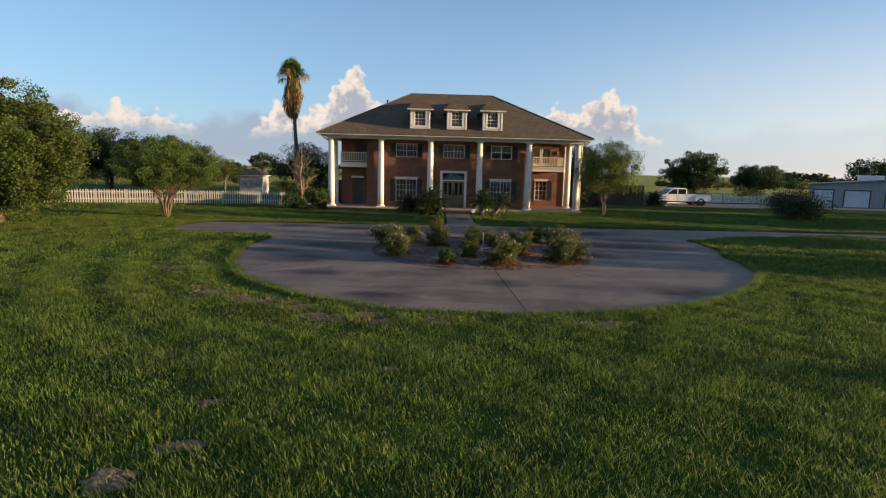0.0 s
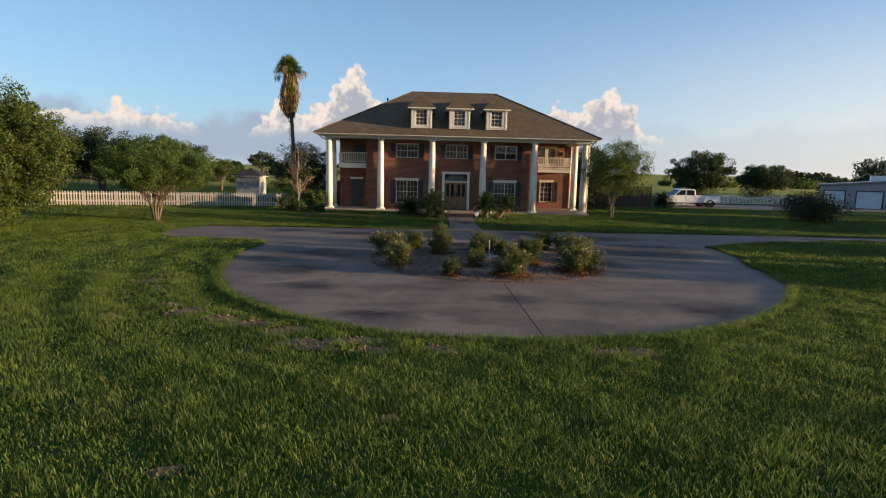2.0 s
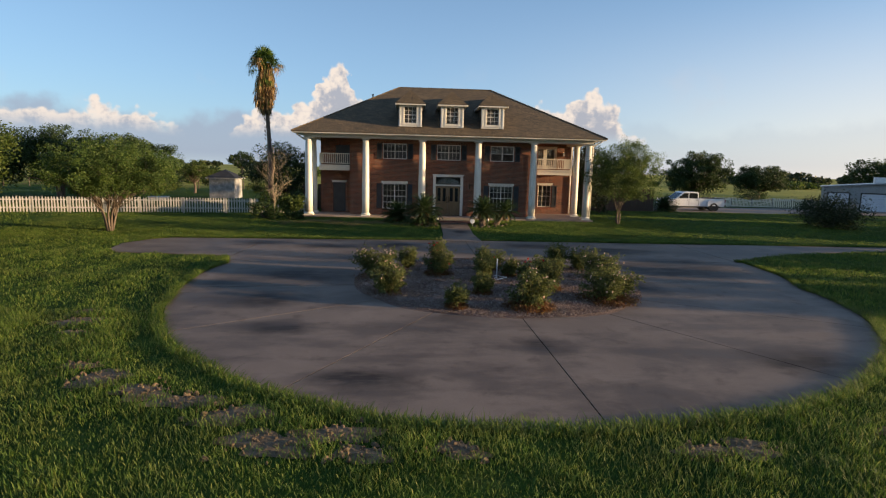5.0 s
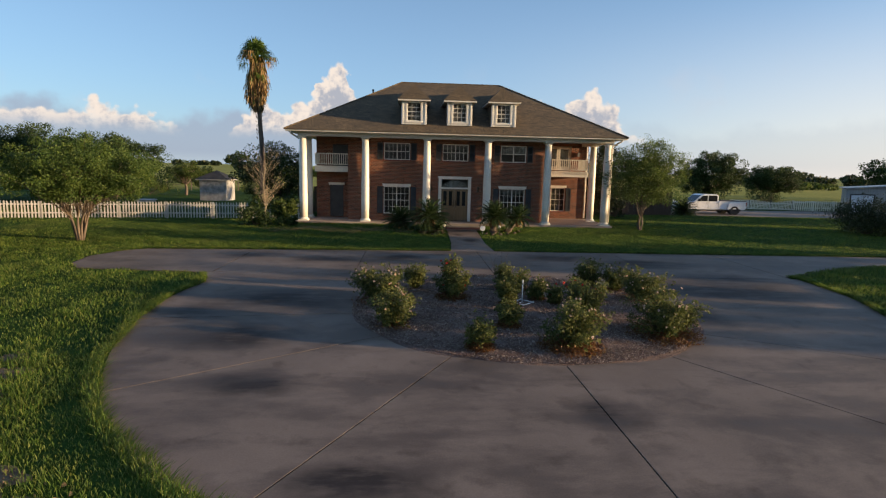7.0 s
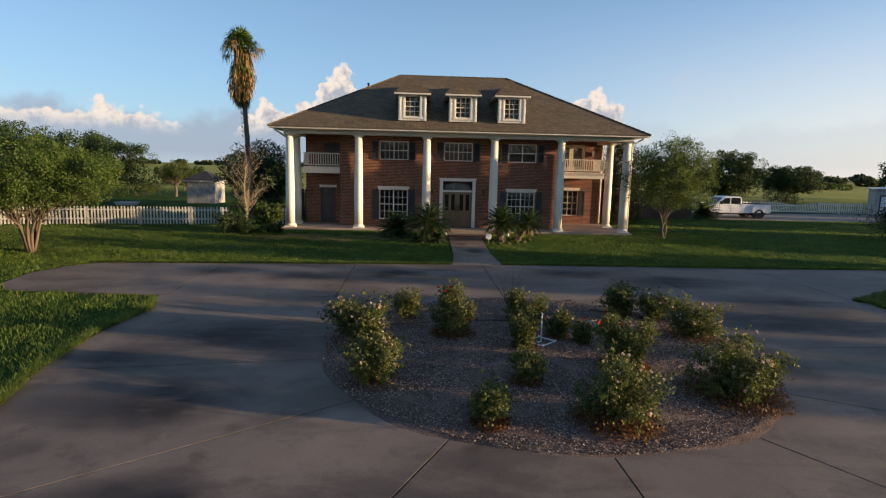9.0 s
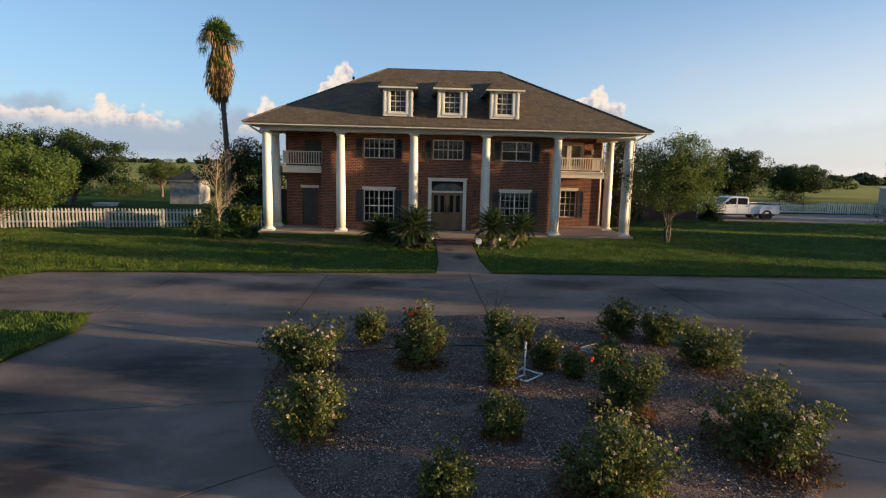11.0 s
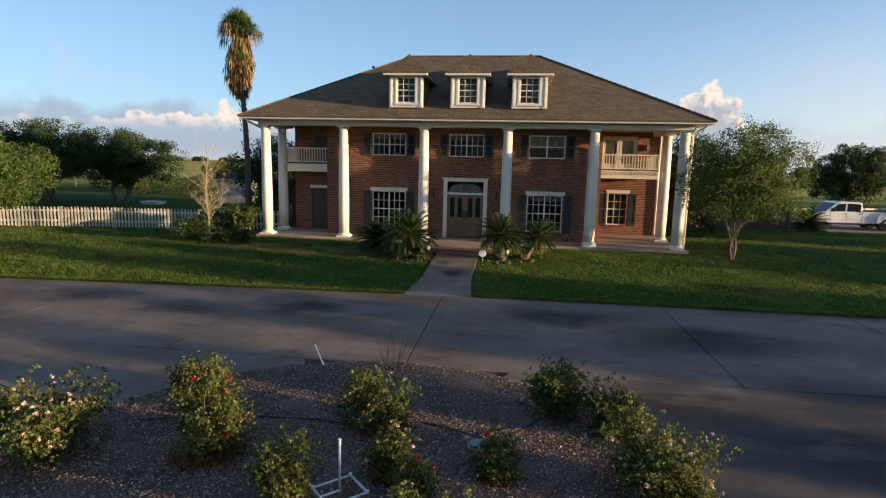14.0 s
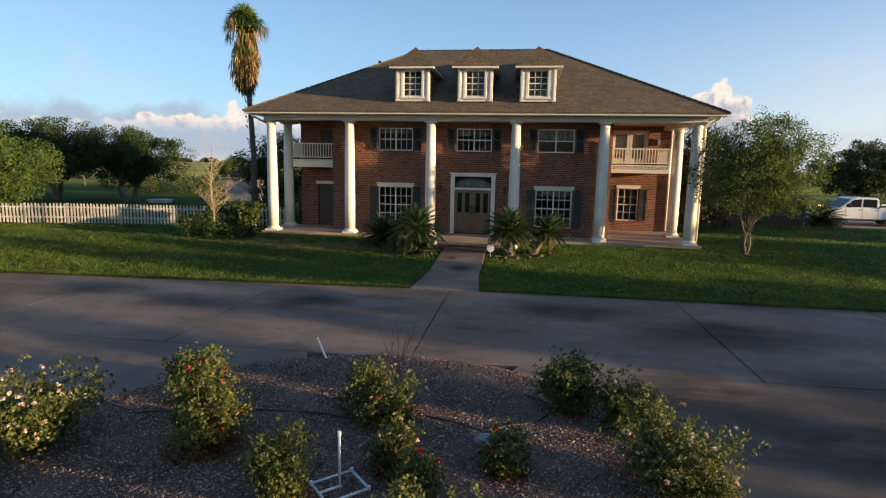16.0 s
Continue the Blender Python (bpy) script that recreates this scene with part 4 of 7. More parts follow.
def glazing(w, x0, x1, z0, z1, y, cols, rows, fr=0.05, mid=True, mat=WHITE, curtain=0.0):
    """Frame, sill, muntins and glass of a sash window whose frame fills the opening."""
    g = Geo().box(x0, x0 + fr, y, y + 0.09, z0, z1).box(x1 - fr, x1, y, y + 0.09, z0, z1)
    g.box(x0 + fr, x1 - fr, y, y + 0.09, z1 - fr, z1).box(x0 + fr, x1 - fr, y, y + 0.09, z0, z0 + fr)
    part("window_frame", g, mat, w, bevel=0.006)
    part("pane", Geo().box(x0 + fr, x1 - fr, y + 0.055, y + 0.061, z0 + fr, z1 - fr), GLASS, w).visible_shadow = False
    for k in range(1, cols):
        x = x0 + fr + (x1 - x0 - 2 * fr) * k / cols
        h = 0.03 if (mid and k * 2 == cols) else 0.012
        part("muntin", Geo().box(x - h, x + h, y + 0.025, y + 0.052, z0 + fr, z1 - fr), mat, w)
    for k in range(1, rows):
        z = z0 + fr + (z1 - z0 - 2 * fr) * k / rows
        h = 0.022 if k * 2 == rows else 0.012
        part("muntin", Geo().box(x0 + fr, x1 - fr, y + 0.028, y + 0.05, z - h, z + h), mat, w)
    if curtain:
        n, g = 14, Geo()
        for k in range(n):
            a, b = x0 + (x1 - x0) * k / n, x0 + (x1 - x0) * (k + 1) / n
            g.tube([((a + b) / 2, y + 0.2, z1), ((a + b) / 2, y + 0.2, z1 - (z1 - z0) * curtain)], [(b - a) * 0.56] * 2, 8)
        part("curtain", g, CURTAIN, w, "pale curtain behind the glass", smooth=True)


def window(x0, x1, z0, z1, y, cols, rows, header=True, shutters=True, curtain=0.0):
    w = new("window")
    w.parent = house
    glazing(w, x0, x1, z0, z1, y + 0.05, cols, rows, curtain=curtain)
    part("window_sill", Geo().box(x0 - 0.06, x1 + 0.06, y - 0.05, y + 0.05, z0 - 0.07, z0 - 0.002), STEPBRICK, w)
    if header:
        part("lintel", Geo().box(x0 - 0.07, x1 + 0.07, y - 0.03, y + 0.046, z1 + 0.002, z1 + 0.13).box(x0 - 0.1, x1 + 0.1, y - 0.07, y + 0.046, z1 + 0.131, z1 + 0.165), WHITE, w, "white moulded window head")
    if shutters:
        for a, b in ((x0 - 0.42, x0 - 0.06), (x1 + 0.06, x1 + 0.42)):
            s = new("shutter")
            s.parent = house
            g = Geo().box(a, a + 0.05, y - 0.045, y - 0.004, z0, z1).box(b - 0.05, b, y - 0.045, y - 0.004, z0, z1)
            for zz in (z0, (z0 + z1) / 2 - 0.04, z1 - 0.08):
                g.box(a + 0.05, b - 0.05, y - 0.045, y - 0.004, zz, zz + 0.08)
            part("shutter_frame", g, SHUTTER, s)
            g, n = Geo(), int((z1 - z0) / 0.05)
            for k in range(n):
                zz = z0 + 0.02 + (z1 - z0 - 0.06) * k / n
                g.add([(a + 0.05, y - 0.036, zz), (b - 0.05, y - 0.036, zz), (b - 0.05, y - 0.008, zz + 0.055), (a + 0.05, y - 0.008, zz + 0.055)], [(0, 1, 2, 3)])
            part("louvre", g, SHUTTER, s)


for k, (a, b) in enumerate(WIN_X):
    window(a, b, *LOW, 0.0, 6, 4, curtain=0.18 if k else 0.0)
for k, (a, b) in enumerate(UP_X):
    window(a, b, *HIGH, 0.0, 6 if k < 2 else 2, 2, header=False, curtain=(0.25, 0.3, 0.45)[k])
window(*RB_WIN, BR, 3, 4)

# front door with transom
door = new("front_door")
door.parent = house
g = Geo().box(-1.05, -0.862, -0.06, 0.12, PORCH_Z, 3.12).box(0.862, 1.05, -0.06, 0.12, PORCH_Z, 3.12).box(-1.05, 1.05, -0.06, 0.12, 3.122, 3.29)
g.box(-1.1, 1.1, -0.09, -0.062, 3.24, 3.3).box(-0.86, 0.86, -0.03, 0.12, 2.5, 2.6)
part("door_frame", g, WHITE, door, "white moulded door surround", bevel=0.01)
part("transom_pane", Geo().box(-0.85, 0.85, 0.06, 0.066, 2.6, 3.12), GLASS, door)
part("fanlight_shade", Geo().prism([(-0.84, 2.62)] + [(0.84 * math.cos(a), 2.62 + 0.42 * math.sin(a)) for a in np.linspace(0, math.pi, 17)][::1], 0.09, 0.1), CURTAIN, door)
part("threshold", Geo().box(-0.86, 0.86, 0.0, 0.2, PORCH_Z, PORCH_Z + 0.05), BRASS, door)
for s in (-1, 1):
    x0, x1 = sorted((s * 0.006, s * 0.855))
    zb, zt = PORCH_Z + 0.055, 2.495
    holes = [(x0 + 0.13, x0 + 0.35, zb + 0.95, zt - 0.14), (x0 + 0.49, x0 + 0.71, zb + 0.95, zt - 0.14)]
    leaf = part("door_leaf", pierced(Geo(), "x", 0.05, 0.1, x0, x1, zb, zt, holes), DOORWOOD, door, "brown panelled door leaf", weld=True)
    for h in holes:
        part("pane", Geo().box(h[0], h[1], 0.07, 0.076, h[2], h[3]), DARKGLASS, leaf)
        part("door_panel", Geo().box(h[0], h[1], 0.035, 0.049, zb + 0.14, zb + 0.8), DOORWOOD, leaf, bevel=0.012)
    hx = s * 0.07
    part("door_handle", Geo().tube([(hx, 0.0, zb + 0.9), (hx, -0.03, zb + 0.98), (hx, -0.03, zb + 1.16), (hx, 0.0, zb + 1.24)], [0.014] * 4, 8).box(hx - 0.03, hx + 0.03, 0.02, 0.05, zb + 0.85, zb + 1.3), BRASS, leaf, "dark bronze handle")

# doors of the bays
for d, (x0, x1, z0, z1), y, mat in (("side_door", LB_DOOR, BL, SHUTTER), ("balcony_door", LU_DOOR, BL, SHUTTER)):
    o = new(d)
    o.parent = house
    part("door_leaf", Geo().box(x0 + 0.05, x1 - 0.05, y + 0.08, y + 0.13, z0 + 0.02, z1 - 0.05), mat, o, bevel=0.01)
    part("door_frame", Geo().box(x0, x0 + 0.05, y + 0.03, y + 0.2, z0, z1).box(x1 - 0.05, x1, y + 0.03, y + 0.2, z0, z1).box(x0 + 0.05, x1 - 0.05, y + 0.03, y + 0.2, z1 - 0.05, z1), mat, o)
    if d == "side_door":
        part("lintel", Geo().box(x0 - 0.07, x1 + 0.07, y - 0.03, y + 0.03, z1 + 0.002, z1 + 0.12).box(x0 - 0.1, x1 + 0.1, y - 0.07, y + 0.03, z1 + 0.121, z1 + 0.15), WHITE, o)
o = new("balcony_door")
o.parent = house
x0, x1, z0, z1 = RU_DOOR
part("door_frame", Geo().box(x0, x0 + 0.06, BR + 0.03, BR + 0.2, z0, z1).box(x1 - 0.06, x1, BR + 0.03, BR + 0.2, z0, z1).box(x0 + 0.06, x1 - 0.06, BR + 0.03, BR + 0.2, z1 - 0.06, z1), CREAM, o)
for a, b in ((x0 + 0.07, (x0 + x1) / 2 - 0.01), ((x0 + x1) / 2 + 0.01, x1 - 0.07)):
    leaf = part("door_leaf", pierced(Geo(), "x", BR + 0.08, BR + 0.13, a, b, z0 + 0.02, z1 - 0.07, [(a + 0.12, b - 0.12, z0 + 0.3, z1 - 0.2)]), CREAM, o, weld=True)
    part("pane", Geo().box(a + 0.12, b - 0.12, BR + 0.1, BR + 0.106, z0 + 0.3, z1 - 0.2), GLASS, leaf)
    part("curtain", Geo().box(a + 0.12, b - 0.12, BR + 0.16, BR + 0.18, z0 + 0.3, z1 - 0.2), CURTAIN, leaf)


def balcony(x0, x1, y0, y1, side):
    """Floor slab with dentils, posts, rails and balusters; side: the open end."""
    b = new("balcony")
    b.parent = house
    part("balcony_floor", Geo().box(x0, x1, y0, y1, 3.42, 3.74).box(x0 - 0.0, x1 + 0.0, y0 - 0.05, y1, 3.742, 3.8), CREAM, b, "cream painted balcony floor", bevel=0.01)
    n = int((x1 - x0) / 0.16) if side > 0 else 0
    for k in range(n):
        x = x0 + (x1 - x0) * (k + 0.3) / n
        part("dentil", Geo().box(x, x + 0.07, y0 - 0.035, y0 - 0.002, 3.62, 3.74), CREAM, b)
    part("rail", Geo().box(x0, x1, y0 + 0.03, y0 + 0.1, 4.53, 4.59), CREAM, b)
    part("rail", Geo().box(x0, x1, y0 + 0.04, y0 + 0.09, 3.88, 3.93), CREAM, b)
    n = int((x1 - x0) / 0.135)
    for k in range(n + 1):
        x = x0 + 0.03 + (x1 - x0 - 0.06) * k / n
        part("baluster", Geo().box(x - 0.02, x + 0.02, y0 + 0.046, y0 + 0.084, 3.93, 4.53), CREAM, b)
    xs = x1 - 0.07 if side > 0 else x0 + 0.02
    part("rail", Geo().box(xs, xs + 0.05, y0 + 0.11, y1, 4.53, 4.59).box(xs, xs + 0.05, y0 + 0.11, y1, 3.88, 3.93), CREAM, b)
    n = int((y1 - y0) / 0.135)
    for k in range(1, n):
        y = y0 + 0.1 + (y1 - y0 - 0.1) * k / n
        part("baluster", Geo().box(xs + 0.006, xs + 0.044, y - 0.02, y + 0.02, 3.93, 4.53), CREAM, b)


balcony(-8.95, WL - 0.004, 0.22, BL - 0.004, -1)
balcony(WR + 0.004, 9.14, 1.4, BR - 0.004, 1)
part("wall_lamp", Geo().box(8.98, 9.10, BR - 0.14, BR - 0.004, 4.85, 5.1).tube([(9.04, BR - 0.08, 5.1), (9.04, BR - 0.08, 5.2)], [0.06, 0.01], 8), METAL, house, "small wall lantern")
for x in (-1.5, 1.5):
    part("wall_lamp", Geo().box(x - 0.06, x + 0.06, -0.16, -0.004, 2.35, 2.62).tube([(x, -0.09, 2.62), (x, -0.09, 2.72)], [0.07, 0.01], 8), BRASS, house, "dark wall lantern beside the door")


# dormers
def dormer(xc):
    d = new("dormer")
    d.parent = house
    y, x0, x1, zb, zt = -1.22, xc - 0.77, xc + 0.77, 6.42, 7.78
    win = (xc - 0.42, xc + 0.42, 6.63, 7.74)
    part("front", pierced(Geo(), "x", y, y + 0.1, x0, x1, zb, zt, [win]), WHITE, d, "white painted dormer front", bevel=0.006, weld=True)
    for a, b in ((x0, x0 + 0.17), (x1 - 0.17, x1)):
        part("pilaster", Geo().box(a, b, y - 0.03, y - 0.002, zb, zt).box(a + 0.05, b - 0.05, y - 0.045, y - 0.031, zb + 0.08, zt - 0.06), WHITE, d, bevel=0.005)
    for a, b in ((win[0] - 0.09, win[0]), (win[1], win[1] + 0.09)):
        part("casing", Geo().box(a, b, y - 0.03, y - 0.002, win[2] - 0.08, zt), WHITE, d, bevel=0.005)
    part("window_sill", Geo().box(win[0] - 0.12, win[1] + 0.12, y - 0.06, y - 0.032, win[2] - 0.1, win[2] - 0.02), WHITE, d, bevel=0.005)
    glazing(d, *win, y + 0.01, 3, 4, 0.04, False, curtain=0.0)
    part("backing", Geo().box(win[0] - 0.1, win[1] + 0.1, y + 0.4, y + 0.42, zb + 0.1, zt), INSIDE, d)
    yb = EAVE_Y + (zt - EAVE_Z) / PITCH + 0.2
    for a, b in ((x0, x0 + 0.08), (x1 - 0.08, x1)):
        g = Geo()
        zy = lambda yy: EAVE_Z + (yy - EAVE_Y) * PITCH - 0.05
        v = [(a, y + 0.1, zy(y + 0.1)), (a, yb, zt), (a, y + 0.1, zt)]
        g.add(v + [(b, q[1], q[2]) for q in v], [(0, 1, 2), (5, 4, 3), (0, 3, 4, 1), (1, 4, 5, 2), (2, 5, 3, 0)])
        part("cheek", g, SHINGLE, d)
    g = Geo().box(x0 - 0.23, x1 + 0.23, y - 0.28, y + 0.04, zt + 0.01, zt + 0.1).box(x0 - 0.23, x0 + 0.05, y + 0.04, yb + 0.1, zt + 0.01, zt + 0.1).box(x1 - 0.05, x1 + 0.23, y + 0.04, yb + 0.1, zt + 0.01, zt + 0.1)
    part("cornice", g, WHITE, d, "white boxed cornice", bevel=0.01)
    # hipped dormer roof running back into the main slope
    z0, zp = zt + 0.105, zt + 1.1
    ye, yp = y - 0.3, y + 0.72
    back0, back1 = EAVE_Y + (z0 - EAVE_Z) / PITCH + 0.1, EAVE_Y + (zp - EAVE_Z) / PITCH + 0.1
    a, b = x0 - 0.25, x1 + 0.25
    v = [(a, ye, z0), (b, ye, z0), (b, back0, z0), (xc, back1, zp), (a, back0, z0), (xc, yp, zp)]
    part("dormer_roof", Geo().add(v, [(0, 1, 5), (1, 2, 3, 5), (4, 0, 5, 3), (0, 4, 2, 1), (4, 3, 2)]), SHINGLE, d, "brown shingled hip roof of the dormer")
    return d


for xc in (-2.70, 0.085, 2.80):
    dormer(xc)

# ---- garden and yard things ----
def picket_fence(pts, spacing, height, label, width=0.08, step=2.4, paint=None):
    """Pointed pickets on two rails between posts, along a line of points."""
    f = thing("picket_fence", label, "fence")
    paint = paint or PICKET
    me = mesh_of("picket", Geo().prism([(-width / 2, 0.04), (width / 2, 0.04), (width / 2, height - 0.07), (0, height), (-width / 2, height - 0.07)], -0.011, 0.011), paint)
    post = mesh_of("post", Geo().box(-0.05, 0.05, 0.06, 0.16, -0.15, height - 0.05).box(-0.06, 0.06, 0.05, 0.17, height - 0.05, height - 0.02), paint)
    rng = random.Random(len(pts) + int(height * 100))
    for (ax, ay), (bx, by) in zip(pts, pts[1:]):
        l, a = math.hypot(bx - ax, by - ay), math.atan2(by - ay, bx - ax)
        n = int(l / spacing)
        for k in range(n):
            s = (k + 0.5) / n
            x, y = ax + (bx - ax) * s, ay + (by - ay) * s
            ob = part("picket", me, PICKET, f)
            ob.matrix_basis = pose(x, y, float(ground_z(x, y)) + rng.uniform(-0.012, 0.012), 0, rng.uniform(-1.2, 1.2), math.degrees(a))
        m = max(1, round(l / step))
        for k in range(m):
            s0, s1 = k / m, (k + 1) / m
            p0 = (ax + (bx - ax) * s0, ay + (by - ay) * s0)
            p1 = (ax + (bx - ax) * s1, ay + (by - ay) * s1)
            z0, z1 = float(ground_z(*p0)), float(ground_z(*p1))
            nx, ny = -math.sin(a) * 0.035, math.cos(a) * 0.035
            for h in (0.28, height - 0.25):
                g = Geo()
                v = []
                for (px, py), pz in ((p0, z0), (p1, z1)):
                    for o in (0.4, 1.7):
                        for dz in (0, 0.08):
                            v.append((px + nx * o, py + ny * o, pz + h + dz))
                g.add(v, [(0, 1, 3, 2), (4, 6, 7, 5), (0, 4, 5, 1), (2, 3, 7, 6), (0, 2, 6, 4), (1, 5, 7, 3)])
                part("rail", g, paint, f)
            ob = part("post", post, PICKET, f)
            ob.matrix_basis = pose(*p0, z0, 0, 0, math.degrees(a))
    return f


picket_fence([(-34.0, -5.0), (-26.5, -2.55), (-20.6, -1.0), (-12.6, 0.15), (-9.35, 0.95)], 0.168, 1.04, "long weathered white picket fence beside the lawn")
picket_fence([(22.4, 16.0), (28.6, 19.5), (33.6, 22.0)], 0.23, 1.1, "white picket fence behind the truck", 0.12, paint=WHITE)
picket_fence([(38.6, 22.0), (52.0, 21.6)], 0.23, 1.1, "white picket fence in front of the field", 0.12, paint=WHITE)


def gate():
    g0 = thing("gate", "white double gate with an arched top between picket fences", "gate")
    for side in (-1, 1):
        x0, x1 = sorted((36.1 + side * 0.04, 36.1 + side * 2.45))
        leaf = new("gate_leaf")
        leaf.parent = g0
        z = float(ground_z(36, 22))
        part("gate_rail", Geo().box(x0, x1, 21.97, 22.03, z + 0.12, z + 0.2).box(x0, x1, 21.97, 22.03, z + 0.7, z + 0.77), WHITE, leaf)
        n = 15
        for k in range(n):
            x = x0 + 0.04 + (x1 - x0 - 0.08) * k / (n - 1)
            h = 0.85 + 0.28 * abs((x - 36.1) / 2.45)
            part("slat", Geo().box(x - 0.035, x + 0.035, 21.95, 21.968, z + 0.06, z + h), WHITE, leaf)
        part("gate_brace", Geo().tube([(x0, 22.05, z + 0.16), (x1, 22.05, z + 0.73)], [0.03, 0.03], 6), WHITE, leaf)
    for x in (33.62, 36.1, 38.58):
        part("post", Geo().box(x - 0.06, x + 0.06, 22.06, 22.18, -0.2, 1.25), SHUTTER, g0, "dark gate post")


gate()


def board_fence(x0, x1, y0, y1, h):
    f = thing("board_fence", "tall brown wooden board fence beside the house", "fence")
    n = int(math.hypot(x1 - x0, y1 - y0) / 0.15)
    a = math.degrees(math.atan2(y1 - y0, x1 - x0))
    me = mesh_of("board", Geo().box(-0.07, 0.07, -0.012, 0.012, 0, h), BROWNWOOD)
    for k in range(n):
        s = (k + 0.5) / n
        x, y = x0 + (x1 - x0) * s, y0 + (y1 - y0) * s
        part("board", me, BROWNWOOD, f).matrix_basis = pose(x, y, float(ground_z(x, y)) + 0.015 * ((k * 7) % 3), 0, 0.5 * ((k * 5) % 3 - 1), a)
    for zz in (0.4, h - 0.4):
        part("rail", Geo().tube([(x0, y0 + 0.05, 0.3 + zz), (x1, y1 + 0.05, 0.3 + zz)], [0.035, 0.035], 4), BROWNWOOD, f)


BROWNWOOD = surface("brown_boards", (0.035, 0.022, 0.015), (0.075, 0.047, 0.031), 2, 25, 0.9, stretch=(6, 6, 0.6))
board_fence(9.84, 19.3, 9.0, 10.1, 1.95)
board_fence(-11.2, -9.1, 6.2, 6.2, 1.9)


def shed():
    s = thing("garden_shed", "small white board shed with a dark hipped roof behind the fence", "shed")
    x0, x1, y0, y1, zt = -23.0, -20.55, 18.6, 21.2, 2.15
    n = 17
    for wall, (a0, a1) in (("x", (x0, x1)), ("y", (y0, y1))):
        for k in range(n):
            a, b = a0 + (a1 - a0) * k / n, a0 + (a1 - a0) * (k + 1) / n - 0.008
            if wall == "x":
                part("board", Geo().box(a, b, y0 - 0.02, y0, 0.0, zt), SHEDWALL, s)
            else:
                part("board", Geo().box(x1, x1 + 0.02, a, b, 0.0, zt), SHEDWALL, s)
    part("body", Geo().box(x0, x1 - 0.002, y0 + 0.002, y1, -0.05, zt), SHEDWALL, s, "flaking white boards")
    part("fascia", Geo().box(x0 - 0.28, x1 + 0.28, y0 - 0.28, y1 + 0.28, zt, zt + 0.11), PICKET, s)
    xc, yc = (x0 + x1) / 2, (y0 + y1) / 2
    v = [(x0 - 0.32, y0 - 0.32, zt + 0.11), (x1 + 0.32, y0 - 0.32, zt + 0.11), (x1 + 0.32, y1 + 0.32, zt + 0.11), (x0 - 0.32, y1 + 0.32, zt + 0.11), (xc, yc, zt + 0.95)]
    part("roof", Geo().add(v, [(0, 1, 4), (1, 2, 4), (2, 3, 4), (3, 0, 4), (3, 2, 1, 0)]), SHEDROOF, s, "dark hipped roof")


shed()


def metal_garage():
    b = thing("metal_garage", "long pale metal garage with two white roll-up doors", "garage", at=(43.0, 20.3, -0.25))
    x0, x1, y0, y1, z, h = 0.0, 14.0, 0.0, 8.0, 0.0, 2.95
    doors = [(0.45, 2.35), (3.45, 5.75), (7.2, 9.5)]
    holes = [(a, c, z, z + 2.35) for a, c in doors]
    part("wall", pierced(Geo(), "x", y0, y0 + 0.15, x0, x1, z - 0.3, z + h, holes), SIDING, b, "pale ribbed metal wall", weld=True)
    part("wall", Geo().box(x0, x0 + 0.15, y0 + 0.15, y1, z - 0.3, z + h), SIDING, b)
    part("wall", Geo().box(x1 - 0.15, x1, y0 + 0.15, y1, z - 0.3, z + h), SIDING, b)
    part("wall", Geo().box(x0 + 0.15, x1 - 0.15, y1 - 0.15, y1, z - 0.3, z + h), SIDING, b)
    xm = (x0 + x1) / 2
    part("roof", Geo().prism([(x0 - 0.25, z + h), (x0 - 0.25, z + h + 0.1), (xm, z + h + 0.75), (x1 + 0.25, z + h + 0.1), (x1 + 0.25, z + h), (xm, z + h + 0.63)], y0 - 0.3, y1 + 0.3), TINROOF, b, "low grey metal roof")
    part("gable", Geo().prism([(x0, z + h + 0.002), (xm, z + h + 0.6), (x1, z + h + 0.002)], y0, y0 + 0.15), SIDING, b)
    for a, c in doors:
        d = new("roll_door")
        d.parent = b
        for k in range(9):
            z0 = z + 2.35 * k / 9
            part("slat", Geo().box(a + 0.02, c - 0.02, y0 + 0.05, y0 + 0.1, z0 + 0.008, z0 + 2.35 / 9 - 0.008), ROLLDOOR, d)
        part("door_frame", Geo().box(a - 0.1, a, y0 - 0.03, y0 + 0.03, z, z + 2.35).box(c, c + 0.1, y0 - 0.03, y0 + 0.03, z, z + 2.35).box(a - 0.1, c + 0.1, y0 - 0.03, y0 + 0.03, z + 2.352, z + 2.46), SHUTTER, d, "dark door frame")
    part("roof_unit", Geo().box(4.6, 7.0, 2.0, 4, z + h + 0.4, z + h + 1.2), PVC, b, "white unit on the roof")
    b.rotation_euler = (0, 0, radians(-36))


metal_garage()
part("gravel_yard", Geo().add([(17, 10.3, float(ground_z(17, 10.3)) - 0.012), (64, 11.0, float(ground_z(64, 11)) - 0.012), (64, 23.2, float(ground_z(64, 23.2)) - 0.3), (44, 21.5, float(ground_z(44, 21.5)) + 0.02), (29, 19.2, float(ground_z(29, 19.2)) + 0.02), (17, 18, float(ground_z(17, 18)) + 0.02)], [(0, 1, 2, 3, 4, 5)]), GRAVEL)
tagged(bpy.data.objects["gravel_yard"], "pale gravel yard in front of the garage", "yard", kind="structure")


